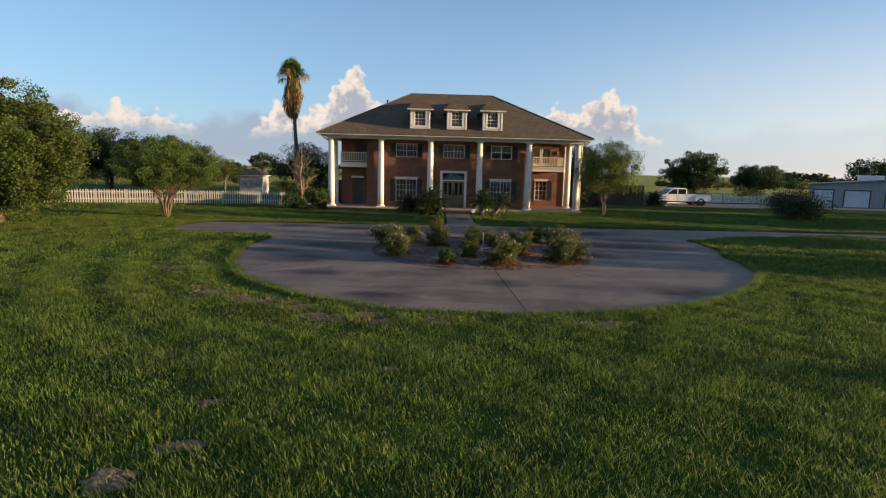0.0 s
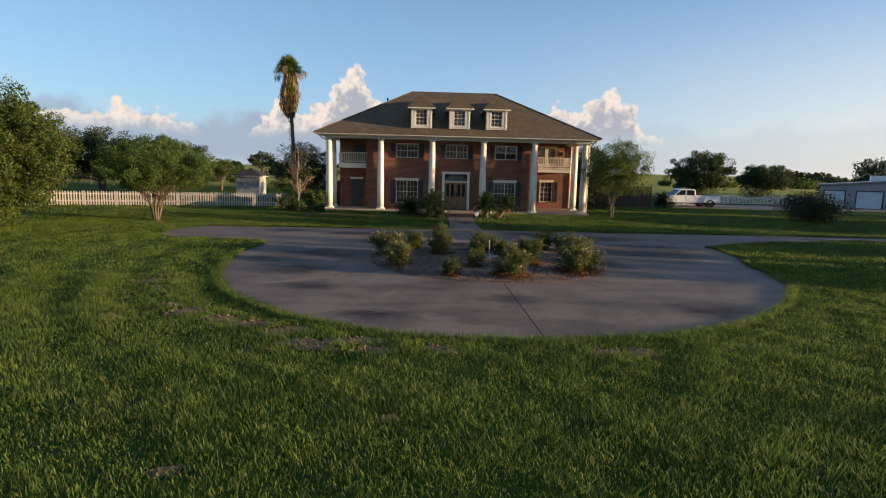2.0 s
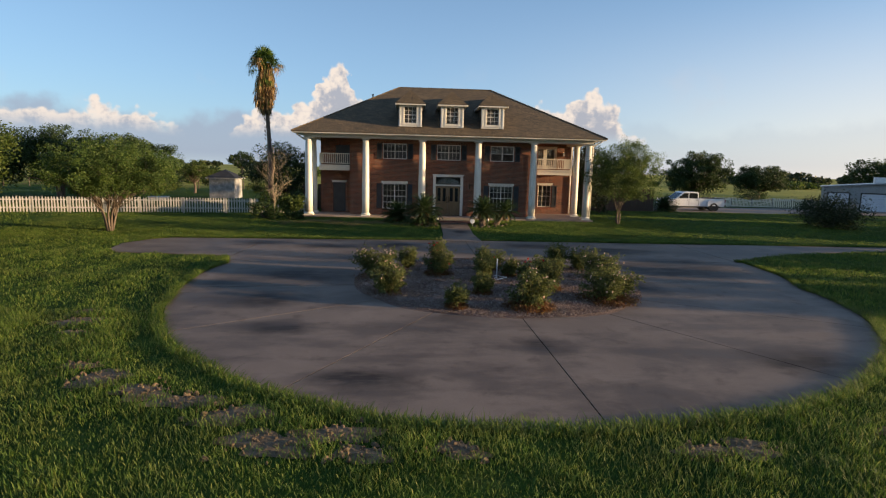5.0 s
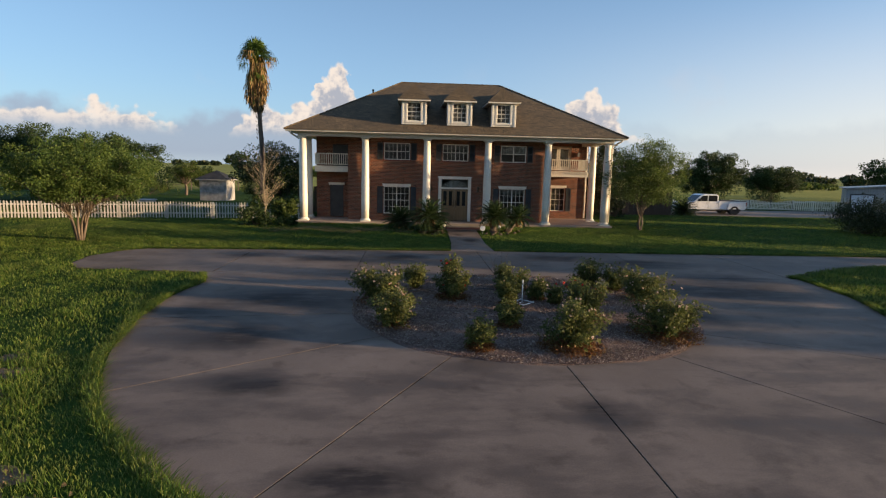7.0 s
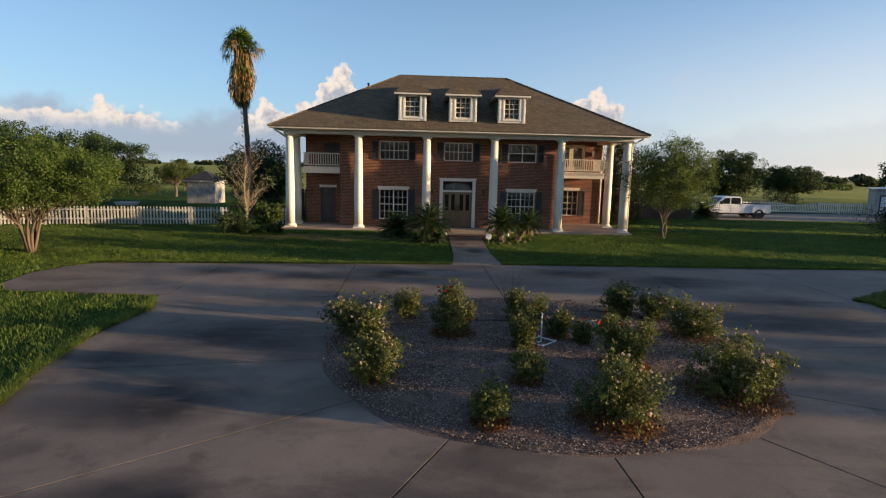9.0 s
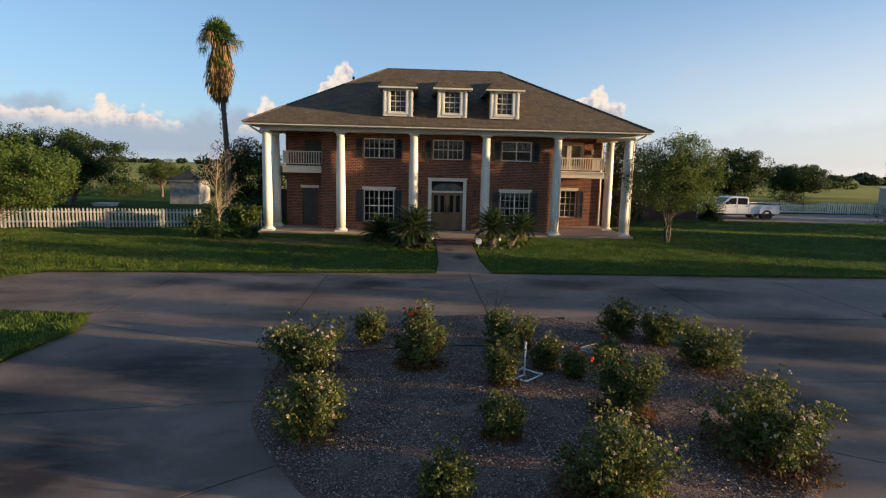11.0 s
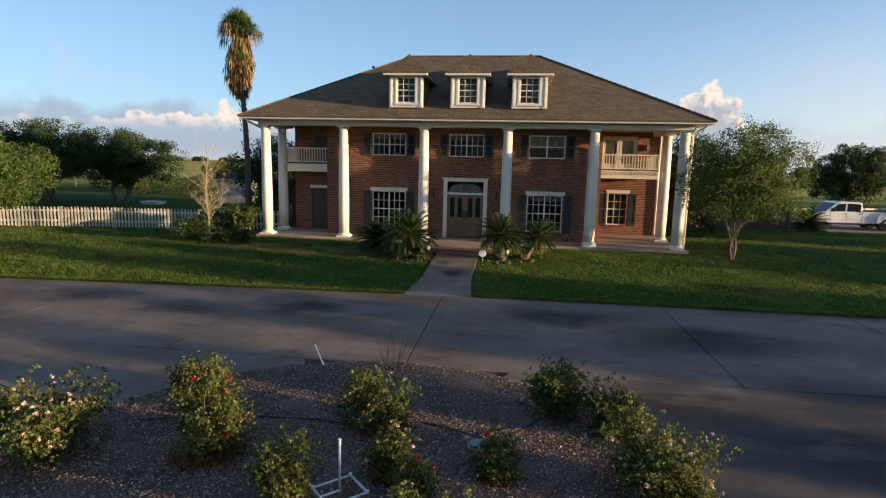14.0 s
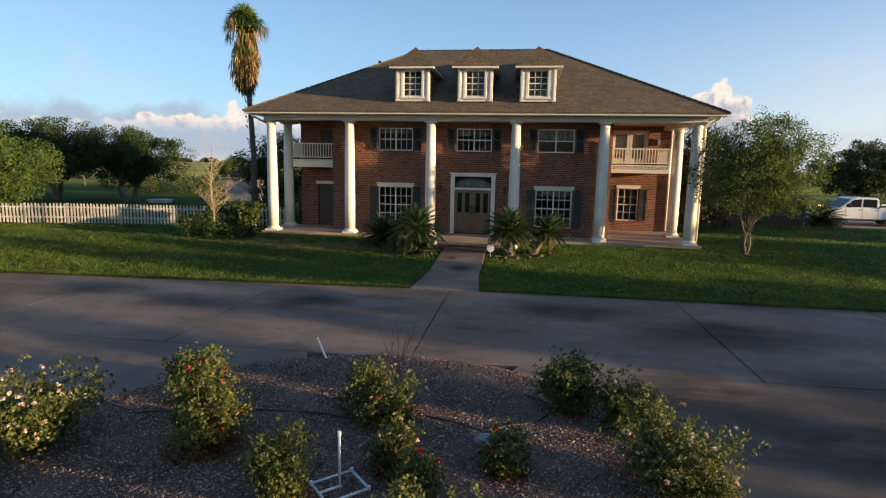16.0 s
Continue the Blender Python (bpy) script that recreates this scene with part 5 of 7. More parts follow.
def truck():
    t = thing("pickup_truck", "white crew-cab pickup truck with dual rear wheels parked on gravel", "truck", at=(24.15, 13.3, float(ground_z(25, 13.3)) + 0.01))
    L = 2.95
    F = 2.62                                 # reach of the nose
    w = 0.93
    lower = [(-F, 0.48), (-F + 0.1, 0.42), (L - 0.12, 0.42), (L, 0.55), (L, 1.15), (L - 0.05, 1.2), (0.55, 1.2), (0.5, 1.1), (-1.55, 1.13), (-F + 0.18, 1.05), (-F + 0.02, 0.95)]
    part("body", Geo().prism(lower, -w, w), TRUCKPAINT, t, "white painted lower body", bevel=0.035)
    cab = [(-1.6, 1.1), (-0.95, 1.72), (-0.75, 1.8), (0.35, 1.8), (0.52, 1.7), (0.56, 1.1)]
    part("cab", Geo().prism(cab, -w + 0.09, w - 0.09), TRUCKPAINT, t, "white crew cab", bevel=0.04)
    part("windscreen", Geo().add([(-1.56, -0.74, 1.16), (-1.56, 0.74, 1.16), (-0.99, 0.7, 1.7), (-0.99, -0.7, 1.7), (-1.53, -0.74, 1.15), (-1.53, 0.74, 1.15), (-0.96, 0.7, 1.69), (-0.96, -0.7, 1.69)], [(0, 3, 2, 1), (4, 5, 6, 7), (0, 1, 5, 4), (2, 3, 7, 6), (1, 2, 6, 5), (3, 0, 4, 7)]), DARKGLASS, t)
    for s in (-1, 1):
        y0, y1 = sorted((s * (w - 0.092), s * (w - 0.078)))
        part("side_window", Geo().prism([(-1.32, 1.18), (-0.86, 1.66), (-0.44, 1.7), (-0.44, 1.18)], y0, y1), DARKGLASS, t)
        part("side_window", Geo().prism([(-0.34, 1.18), (-0.34, 1.7), (0.3, 1.7), (0.42, 1.62), (0.42, 1.18)], y0, y1), DARKGLASS, t)
        yy = s * (w + 0.004)
        for x in (-0.39, 0.5, -1.3):
            part("door_seam", Geo().box(x - 0.008, x + 0.008, min(yy, yy - s * 0.01), max(yy, yy - s * 0.01), 0.5, 1.14), RUBBER, t)
        for x in (-0.52, 0.36):
            part("door_handle", Geo().box(x - 0.08, x + 0.08, min(s * w, s * (w + 0.03)), max(s * w, s * (w + 0.03)), 1.0, 1.04), RUBBER, t)
        part("mirror", Geo().box(-1.3, -1.16, min(s * w, s * (w + 0.28)), max(s * w, s * (w + 0.28)), 1.17, 1.4), RUBBER, t, "black door mirror", bevel=0.02)
        part("running_board", Geo().box(-1.25, 0.7, min(s * (w - 0.1), s * (w + 0.1)), max(s * (w - 0.1), s * (w + 0.1)), 0.36, 0.42), RUBBER, t)
        # flared rear fender
        arch = [(1.25, 0.45), (1.28, 0.95), (1.5, 1.1), (2.2, 1.1), (2.42, 0.95), (2.45, 0.45)]
        part("rear_fender", Geo().prism(arch, min(s * w, s * (w + 0.16)), max(s * w, s * (w + 0.16))), TRUCKPAINT, t, bevel=0.04)
        part("headlight", Geo().box(-F - 0.01, -F + 0.14, min(s * 0.6, s * 0.9), max(s * 0.6, s * 0.9), 0.78, 0.94), CHROME, t, "clear headlight", bevel=0.02)
        part("tail_light", Geo().box(L - 0.06, L + 0.012, min(s * 0.8, s * 0.935), max(s * 0.8, s * 0.935), 0.8, 1.12), REDLAMP, t, "red tail light")
        for x, ys in ((-1.85, (w - 0.13,)), (1.85, (w - 0.26, w + 0.06))):
            for yc in ys:
                wh = new("wheel")
                wh.parent = t
                prof = [(0.22, -0.11), (0.37, -0.115), (0.395, -0.07), (0.395, 0.07), (0.37, 0.115), (0.22, 0.11)]
                g = Geo()
                n = 22
                g.add([(x + r * math.cos(2 * math.pi * k / n), s * yc + h, 0.395 + r * math.sin(2 * math.pi * k / n)) for r, h in prof for k in range(n)],
                      [(i * n + k, i * n + (k + 1) % n, ((i + 1) % 6) * n + (k + 1) % n, ((i + 1) % 6) * n + k) for i in range(6) for k in range(n)])
                part("tyre", g, RUBBER, wh, "black tyre", smooth=True)
                part("rim", Geo().tube([(x, s * yc - 0.07, 0.395), (x, s * yc + 0.07, 0.395)], [0.225, 0.225], 18).tube([(x, s * yc - 0.1, 0.395), (x, s * yc + 0.1, 0.395)], [0.08, 0.08], 10), CHROME, wh, "steel rim")
        # black discs in place of the shaded hollows round the wheels
        part("wheel_well_shade", Geo().tube([(-1.85, s * (w - 0.22), 0.40), (-1.85, s * (w + 0.006), 0.42)], [0.47, 0.47], 20), RUBBER, t)
        part("wheel_well_shade", Geo().tube([(1.85, s * (w - 0.1), 0.40), (1.85, s * (w + 0.166), 0.42)], [0.46, 0.46], 20), RUBBER, t)
        part("bed_rail", Geo().box(0.62, L - 0.04, min(s * (w - 0.1), s * (w + 0.004)), max(s * (w - 0.1), s * (w + 0.004)), 1.2, 1.235), RUBBER, t, "black bed rail cap")
    part("underbody", Geo().box(-2.4, 2.7, -0.7, 0.7, 0.3, 0.44), RUBBER, t, "dark underbody")
    # black plate on the solid body imitates the shadow inside an open bed
    part("bed_shade_plate", Geo().box(0.66, L - 0.1, -w + 0.1, w - 0.1, 1.19, 1.206), RUBBER, t, "dark plate in place of the shaded truck bed")
    part("front_bumper", Geo().box(-F - 0.1, -F + 0.06, -0.92, 0.92, 0.45, 0.66), CHROME, t, "chrome front bumper", bevel=0.03)
    part("grille", Geo().box(-F - 0.012, -F + 0.05, -0.56, 0.56, 0.7, 0.95), RUBBER, t, "dark grille")
    part("rear_bumper", Geo().box(L - 0.04, L + 0.12, -0.9, 0.9, 0.45, 0.62), CHROME, t, "chrome rear bumper", bevel=0.03)
    part("roof_light", Geo().box(-0.6, -0.5, -0.3, 0.3, 1.8, 1.835), METAL, t)
    t.scale = (1.08, 0.98, 0.98)
    t.rotation_euler = (0, 0, radians(1.5))


REDLAMP = surface("red_plastic", (0.25, 0.012, 0.012), (0.35, 0.02, 0.02), 3, 30, 0.25)
truck()


# roses
def rose_bush(x, y, r, h, seed, flowers, count, label, dry=0.0):
    rng = np.random.default_rng(seed)
    t = thing("rose_bush", label, "rose bush", "roses in the round bed", at=(x, y, float(bed_z(x, y)) - 0.01))
    g = Geo()
    k = 12 + int(r * 26)
    tips = []
    for i in range(k):
        a, s = rng.uniform(0, 2 * math.pi), math.sqrt(rng.uniform(0.03, 1))
        tip = np.array((r * 0.92 * s * math.cos(a), r * 0.92 * s * math.sin(a), h * (rng.uniform(0.4, 0.95) if i % 4 else rng.uniform(0.88, 1.03)) * (1.06 - 0.3 * s)))
        limb(g, rng, (0.06 * math.cos(a), 0.06 * math.sin(a), 0), tip, 0.011, 0.004, 4, 0.08, 3)
        tips.append(tip)
    part("branchwork", g, ROSESTEM, t)
    tips = np.array(tips)
    # sprays of five to nine leaves set along the canes, so that gaps stay between them
    m = int(k * (24 + 21 * h))
    w = rng.integers(0, k, m)
    s = rng.uniform(0.22, 1.03, (m, 1)) ** 0.75
    spray = tips[w] * s + rng.normal(size=(m, 3)) * (0.058 + 0.042 * r) * (1, 1, 0.8)
    p = np.repeat(spray, 8, 0) + rng.normal(size=(m * 8, 3)) * (0.026, 0.026, 0.018)
    p[:, 2] = np.clip(p[:, 2], 0.05, None)
    n = len(p)
    part("foliage", quads("foliage", leaf_quads(rng, p, 0.049, 0.62, 0.6), ROSELEAF), ROSELEAF, t)
    if dry:
        nd = int(n * dry)
        q = rng.normal(size=(nd, 3)) * (r * 0.55, r * 0.55, 0.09) + (0, 0, 0.1)
        q[:, :2] *= np.minimum(1.0, r * rng.uniform(0.5, 1.0, nd) / np.maximum(np.hypot(q[:, 0], q[:, 1]), 0.01))[:, None]
        q[:, 2] = np.abs(q[:, 2]) * np.clip(1.25 - np.hypot(q[:, 0], q[:, 1]) / r, 0.15, 1.0)
        part("dry_foliage", quads("dry_foliage", leaf_quads(rng, q, 0.06, 0.5, 0.5), DRYLEAF), DRYLEAF, t, "reddish dry lower leaves")
    petal = REDPETAL if flowers == "red" else PINKPETAL
    big = 1.0 if flowers == "red" else 0.75
    for i in range(int(count * (1.0 if flowers == "red" else 1.3))):
        c = tips[rng.integers(k)] * rng.uniform(0.86, 1.05) + rng.normal(size=3) * 0.06 + (0, 0, 0.04)
        q = unit(rng.normal(size=(18, 3)) + (0, 0, 0.4)) * rng.uniform(0.008, 0.034, (18, 1)) * big + c
        part("flower", quads("flower", leaf_quads(rng, q, 0.046 * big, 0.9, 0.6), petal), petal, t, "%s rose in bloom" % ("red" if flowers == "red" else "pale pink"))


ROSESTEM = surface("rose_stems", (0.05, 0.045, 0.02), (0.10, 0.085, 0.04), 4, 30, 0.8)
PALE, RED = "leafy rose bush with pale pink blooms", "leafy rose bush with bright red blooms"
for k, (x, y, r, h, fl, n, lab, dry) in enumerate((
        (-3.65, -20.35, 0.86, 1.10, "pink", 44, PALE, 0.03), (-3.18, -22.85, 0.60, 0.90, "pink", 16, PALE, 0.03),
        (-2.60, -18.62, 0.42, 0.84, "pink", 2, "small upright rose bush with few blooms", 0.0), (-1.55, -20.05, 0.56, 1.26, "red", 13, RED, 0.15),
        (0.42, -18.85, 0.62, 0.86, "red", 4, "wide rose bush with reddening leaves", 0.12), (-0.06, -21.02, 0.36, 0.90, "pink", 2, "small green rose bush beside the pipe stand", 0.05),
        (0.90, -20.20, 0.28, 0.62, "pink", 5, "low sparse rose bush with cream blooms", 0.1), (3.08, -18.12, 0.52, 0.98, "pink", 2, "leafy green rose bush with few blooms", 0.03),
        (3.86, -18.50, 0.42, 0.84, "pink", 4, "leafy green rose bush with few blooms", 0.03), (4.10, -20.02, 0.78, 1.0, "pink", 20, PALE, 0.05),
        (1.68, -22.22, 0.56, 1.14, "red", 10, RED, 0.2), (0.70, -24.45, 0.76, 1.08, "pink", 12, "rose bush with orange-pink blooms and dry leaves", 0.25),
        (3.20, -23.45, 0.96, 1.10, "pink", 24, PALE, 0.2), (-1.27, -24.50, 0.34, 0.66, "pink", 0, "low dull rose bush without blooms", 0.3),
        (-0.38, -22.92, 0.34, 0.60, "pink", 0, "low dull rose bush without blooms", 0.15), (1.32, -20.66, 0.18, 0.58, "red", 4, "small rose with a cluster of red blooms", 0.1),
        (2.22, -19.95, 0.28, 0.56, "red", 2, "thin rose bush with one red bloom", 0.3))):
    rose_bush(x, y, r, h, 100 + k, fl, n, lab, dry)

rng = np.random.default_rng(55)
canes = thing("dead_rose", "leafless rose with tall thin brown canes at the bed's edge", "rose bush", "roses in the round bed", at=(0.25, -17.15, 0.02))
for k in range(6):
    a = 2.4 * k
    p = np.array((0.42 * math.cos(a) * rng.uniform(0.3, 1), 0.3 * math.sin(a), rng.uniform(0.6, 1.15)))
    g = Geo()
    pts = limb(g, rng, (0.05 * math.cos(a), 0.05 * math.sin(a), 0), p, 0.006, 0.003, 4, 0.06, 4)
    for j in range(3):
        limb(g, rng, pts[2 + j % 3], pts[2 + j % 3] + rng.normal(size=3) * 0.1 + (0, 0, 0.12), 0.004, 0.002, 3, 0.05, 2)
    part("cane", g, TWIG, canes)

# white pipe stand, stake, hose, stones
def pipe_stand():
    t = thing("pipe_stand", "white plastic pipe stand with a square foot and a short upright", "pipe stand", at=(0.40, -20.62, float(bed_z(0.4, -20.6)) + 0.012))
    c = [(-0.25, -0.22), (0.25, -0.22), (0.25, 0.22), (-0.25, 0.22)]
    for a, b in zip(c, c[1:] + c[:1]):
        part("pipe", Geo().tube([(*a, 0), (*b, 0)], [0.016, 0.016], 10), PVC, t, smooth=True)
    for a in c:
        part("elbow", Geo().tube([(a[0], a[1], -0.03), (a[0], a[1], 0.03)], [0.022, 0.022], 10), PVC, t)
    part("pipe", Geo().tube([(-0.25, 0, 0), (0.02, 0, 0)], [0.016, 0.016], 10), PVC, t)
    part("upright", Geo().tube([(0.0, 0, -0.02), (0.0, 0, 0.62)], [0.016, 0.016], 10), PVC, t, smooth=True)
    part("cap", Geo().tube([(0, 0, 0.60), (0, 0, 0.65)], [0.021, 0.021], 10), PVC, t)
    t.rotation_euler = (0, 0, radians(43))


pipe_stand()
tagged(part("stake", Geo().tube([(-1.22, -16.55, 0.0), (-1.40, -16.55, 0.42)], [0.018, 0.018], 8), PVC), "short leaning white plastic stake at the bed's edge", "stake")
pts = [(-4.2, -18.9), (-3.0, -19.3), (-1.9, -19.0), (-0.8, -18.9), (0.3, -19.0), (1.0, -18.7), (1.9, -19.0), (2.6, -18.6), (3.0, -18.0), (2.4, -17.6)]
fine = []
for i in range(len(pts) * 6 - 6):
    k, s = divmod(i, 6)
    p, q = np.array(pts[k]), np.array(pts[k + 1])
    u = s / 6
    u = u * u * (3 - 2 * u)
    fine.append((*(p + (q - p) * u), float(bed_z(*(p + (q - p) * u))) + 0.02 + 0.012 * math.sin(i)))
tagged(part("hose", Geo().tube(fine, [0.014] * len(fine), 6), BLACKPIPE, smooth=True), "black drip hose snaking over the rose bed", "hose")


def stone(x, y, z, r, seed, label, mat=STONE):
    rng = np.random.default_rng(seed)
    bm = bmesh.new()
    bmesh.ops.create_icosphere(bm, subdivisions=2, radius=r)
    for v in bm.verts:
        k = 1 + 0.22 * noise.noise(v.co * (2.2 / r) + Vector((seed * 3.1, 0, 0)))
        v.co = Vector((v.co.x * k * 1.2, v.co.y * k, v.co.z * k * 0.7))
    me = bpy.data.meshes.new("stone")
    bm.to_mesh(me)
    bm.free()
    me.materials.append(mat)
    ob = new("stone", me)
    ob.matrix_basis = pose(x, y, z, 0, 0, rng.uniform(0, 360))
    return tagged(ob, label, "stone")


stone(1.95, -19.35, float(bed_z(1.95, -19.35)) + 0.05, 0.13, 4, "pale grey stone lying on the mulch")
for k, (x, y, r) in enumerate(((-0.98, -5.2, 0.08), (1.4, -5.35, 0.09), (1.75, -5.5, 0.08), (2.2, -5.45, 0.1), (2.65, -5.2, 0.08), (3.1, -4.9, 0.09), (-1.6, -5.75, 0.09), (-2.1, -5.6, 0.08), (3.45, -4.3, 0.09))):
    stone(x, y, float(ground_z(x, y)) + 0.01, r, 20 + k, "brown edging stone round the sago palms", EDGESTONE)
def yard_sign(x, y):
    """A small eight-sided sign on a stake."""
    z = float(ground_z(x, y)) - 0.03
    t = thing("yard_sign", "small white octagonal yard sign on a stake beside the walk", "sign", at=(x, y, z))
    ring = lambda r: [(r * math.cos(radians(22.5 + 45 * k)), 0.36 + r * math.sin(radians(22.5 + 45 * k))) for k in range(8)]
    part("stake", Geo().tube([(0, 0.012, -0.05), (0, 0.012, 0.3)], [0.012, 0.012], 8), METAL, t, "grey metal stake")
    plate = part("plate", Geo().prism(ring(0.15), -0.006, 0.006), PVC, t, "white octagonal plate")
    part("panel", Geo().prism(ring(0.115), -0.009, -0.0065), SIGNPANEL, plate, "grey-blue inner panel")
    for dz in (0.04, 0.0, -0.04):
        part("bar", Geo().box(-0.07, 0.07, -0.012, -0.0095, 0.352 + dz, 0.368 + dz), PVC, plate)


def globe_lamp(x, y):
    t = thing("garden_lamp", "small round white garden lamp on a short stake among sago fronds", "lamp", "garden lamps by the steps", at=(x, y, float(ground_z(x, y)) - 0.03))
    part("stake", Geo().tube([(0, 0, -0.05), (0, 0, 0.36)], [0.014, 0.014], 8), SHUTTER, t, "dark stake")
    part("collar", Geo().lathe(0, 0, [(0.03, 0.34), (0.055, 0.36), (0.05, 0.385)], 14), SHUTTER, t)
    part("globe", Geo().lathe(0, 0, [(0.045, 0.385), (0.08, 0.41), (0.095, 0.46), (0.08, 0.51), (0.04, 0.54), (0.01, 0.548)], 16), PVC, t, "white globe", smooth=True)


SIGNPANEL = surface("sign_panel", (0.52, 0.54, 0.58), (0.62, 0.64, 0.68), 3, 30, 0.4)
yard_sign(1.2, -5.4)
globe_lamp(-0.95, -5.3)
globe_lamp(2.12, -5.45)


def sago(x, y, trunk, length, seed, label, lean=0.0, ring=96, dead=12):
    """A shaggy trunk under a ball of stiff feathery fronds; the lowest are dead and brown."""
    rng = np.random.default_rng(seed)
    z = float(ground_z(x, y))
    t = thing("sago_palm", label, "sago palm", "sago palms by the steps", at=(x, y, z - 0.03))
    g = Geo()
    g.tube([(0, 0, -0.1), (lean * 0.3, 0, trunk * 0.4), (lean, 0, trunk + 0.04)], [0.17, 0.18, 0.14], 12)
    for k in range(110):
        a, h = rng.uniform(0, 2 * math.pi), rng.uniform(0.02, trunk)
        c = lean * (h / trunk) ** 1.5
        g.tube([(c + 0.15 * math.cos(a), 0.15 * math.sin(a), h), (c + 0.27 * math.cos(a), 0.27 * math.sin(a), h + 0.08)], [0.032, 0.008], 4)
    part("trunk", g, BARK, t, "shaggy brown trunk")
    for k in range(ring + dead):
        brown = k >= ring
        a = k * 2.39996 + rng.uniform(-0.15, 0.15)
        tilt = radians(87 - 112 * (k / ring) ** 0.9 + rng.uniform(-7, 7)) if not brown else radians(rng.uniform(-60, -30))
        l = length * rng.uniform(0.85, 1.05) * (0.6 if brown else 1.0)
        ca, sa = math.cos(a), math.sin(a)
        rachis, p = [], np.array((lean + 0.05 * ca, 0.05 * sa, trunk + 0.02))
        bend = radians(rng.uniform(34, 58))
        for i in range(11):
            rachis.append(p)
            e = tilt - bend * (i / 10) ** 1.4
            p = p + np.array((ca * math.cos(e), sa * math.cos(e), math.sin(e))) * l / 10
        side = np.array((-sa, ca, 0))
        f = []
        for i in range(1, 10):
            d = unit(rachis[i + 1] - rachis[i - 1])
            up = np.cross(d, side)
            up = up if up[2] > 0 else -up
            for half in (0.0, 0.25, 0.5, 0.75):
                q = rachis[i] + (rachis[i + 1] - rachis[i]) * half
                ll = 0.17 * l * math.sin(math.pi * (0.14 + 0.8 * (i + half) / 11)) + 0.02
                for sgn in (-1, 1):
                    out = unit(side * sgn * 0.8 + d * 0.6 + up * 0.4)
                    m = q + out * ll * 0.45
                    f.append([q, m - d * 0.012, q + out * ll, m + d * 0.012])
        for i in range(10):
            f.append([rachis[i] - side * 0.008, rachis[i] + side * 0.008, rachis[i + 1] + side * 0.006, rachis[i + 1] - side * 0.006])
        mat = DRYFROND if brown else SAGOLEAF
        part("dead_frond" if brown else "frond", quads("frond", np.array(f), mat), mat, t, "withered brown frond" if brown else "")


sago(-1.75, -4.95, 0.8, 1.22, 61, "large dark green sago palm beside the front walk")
sago(-1.28, -5.35, 0.15, 0.6, 71, "young sago palm at the foot of a larger one", 0, 34, 4)
sago(-2.1, -5.4, 0.1, 0.55, 72, "young sago palm at the foot of a larger one", 0, 30, 4)
sago(-3.4, -3.6, 0.3, 1.1, 62, "small dark green sago palm against the porch")
sago(1.9, -4.85, 0.85, 1.05, 63, "large dark green sago palm beside the white lamp")
sago(2.75, -4.4, 0.78, 0.95, 64, "dark green sago palm leaning away from its neighbour", 0.6, 60, 8)
sago(20.75, 11.0, 0.3, 1.3, 65, "dark round sago palm in front of the truck", 0, 150, 14)


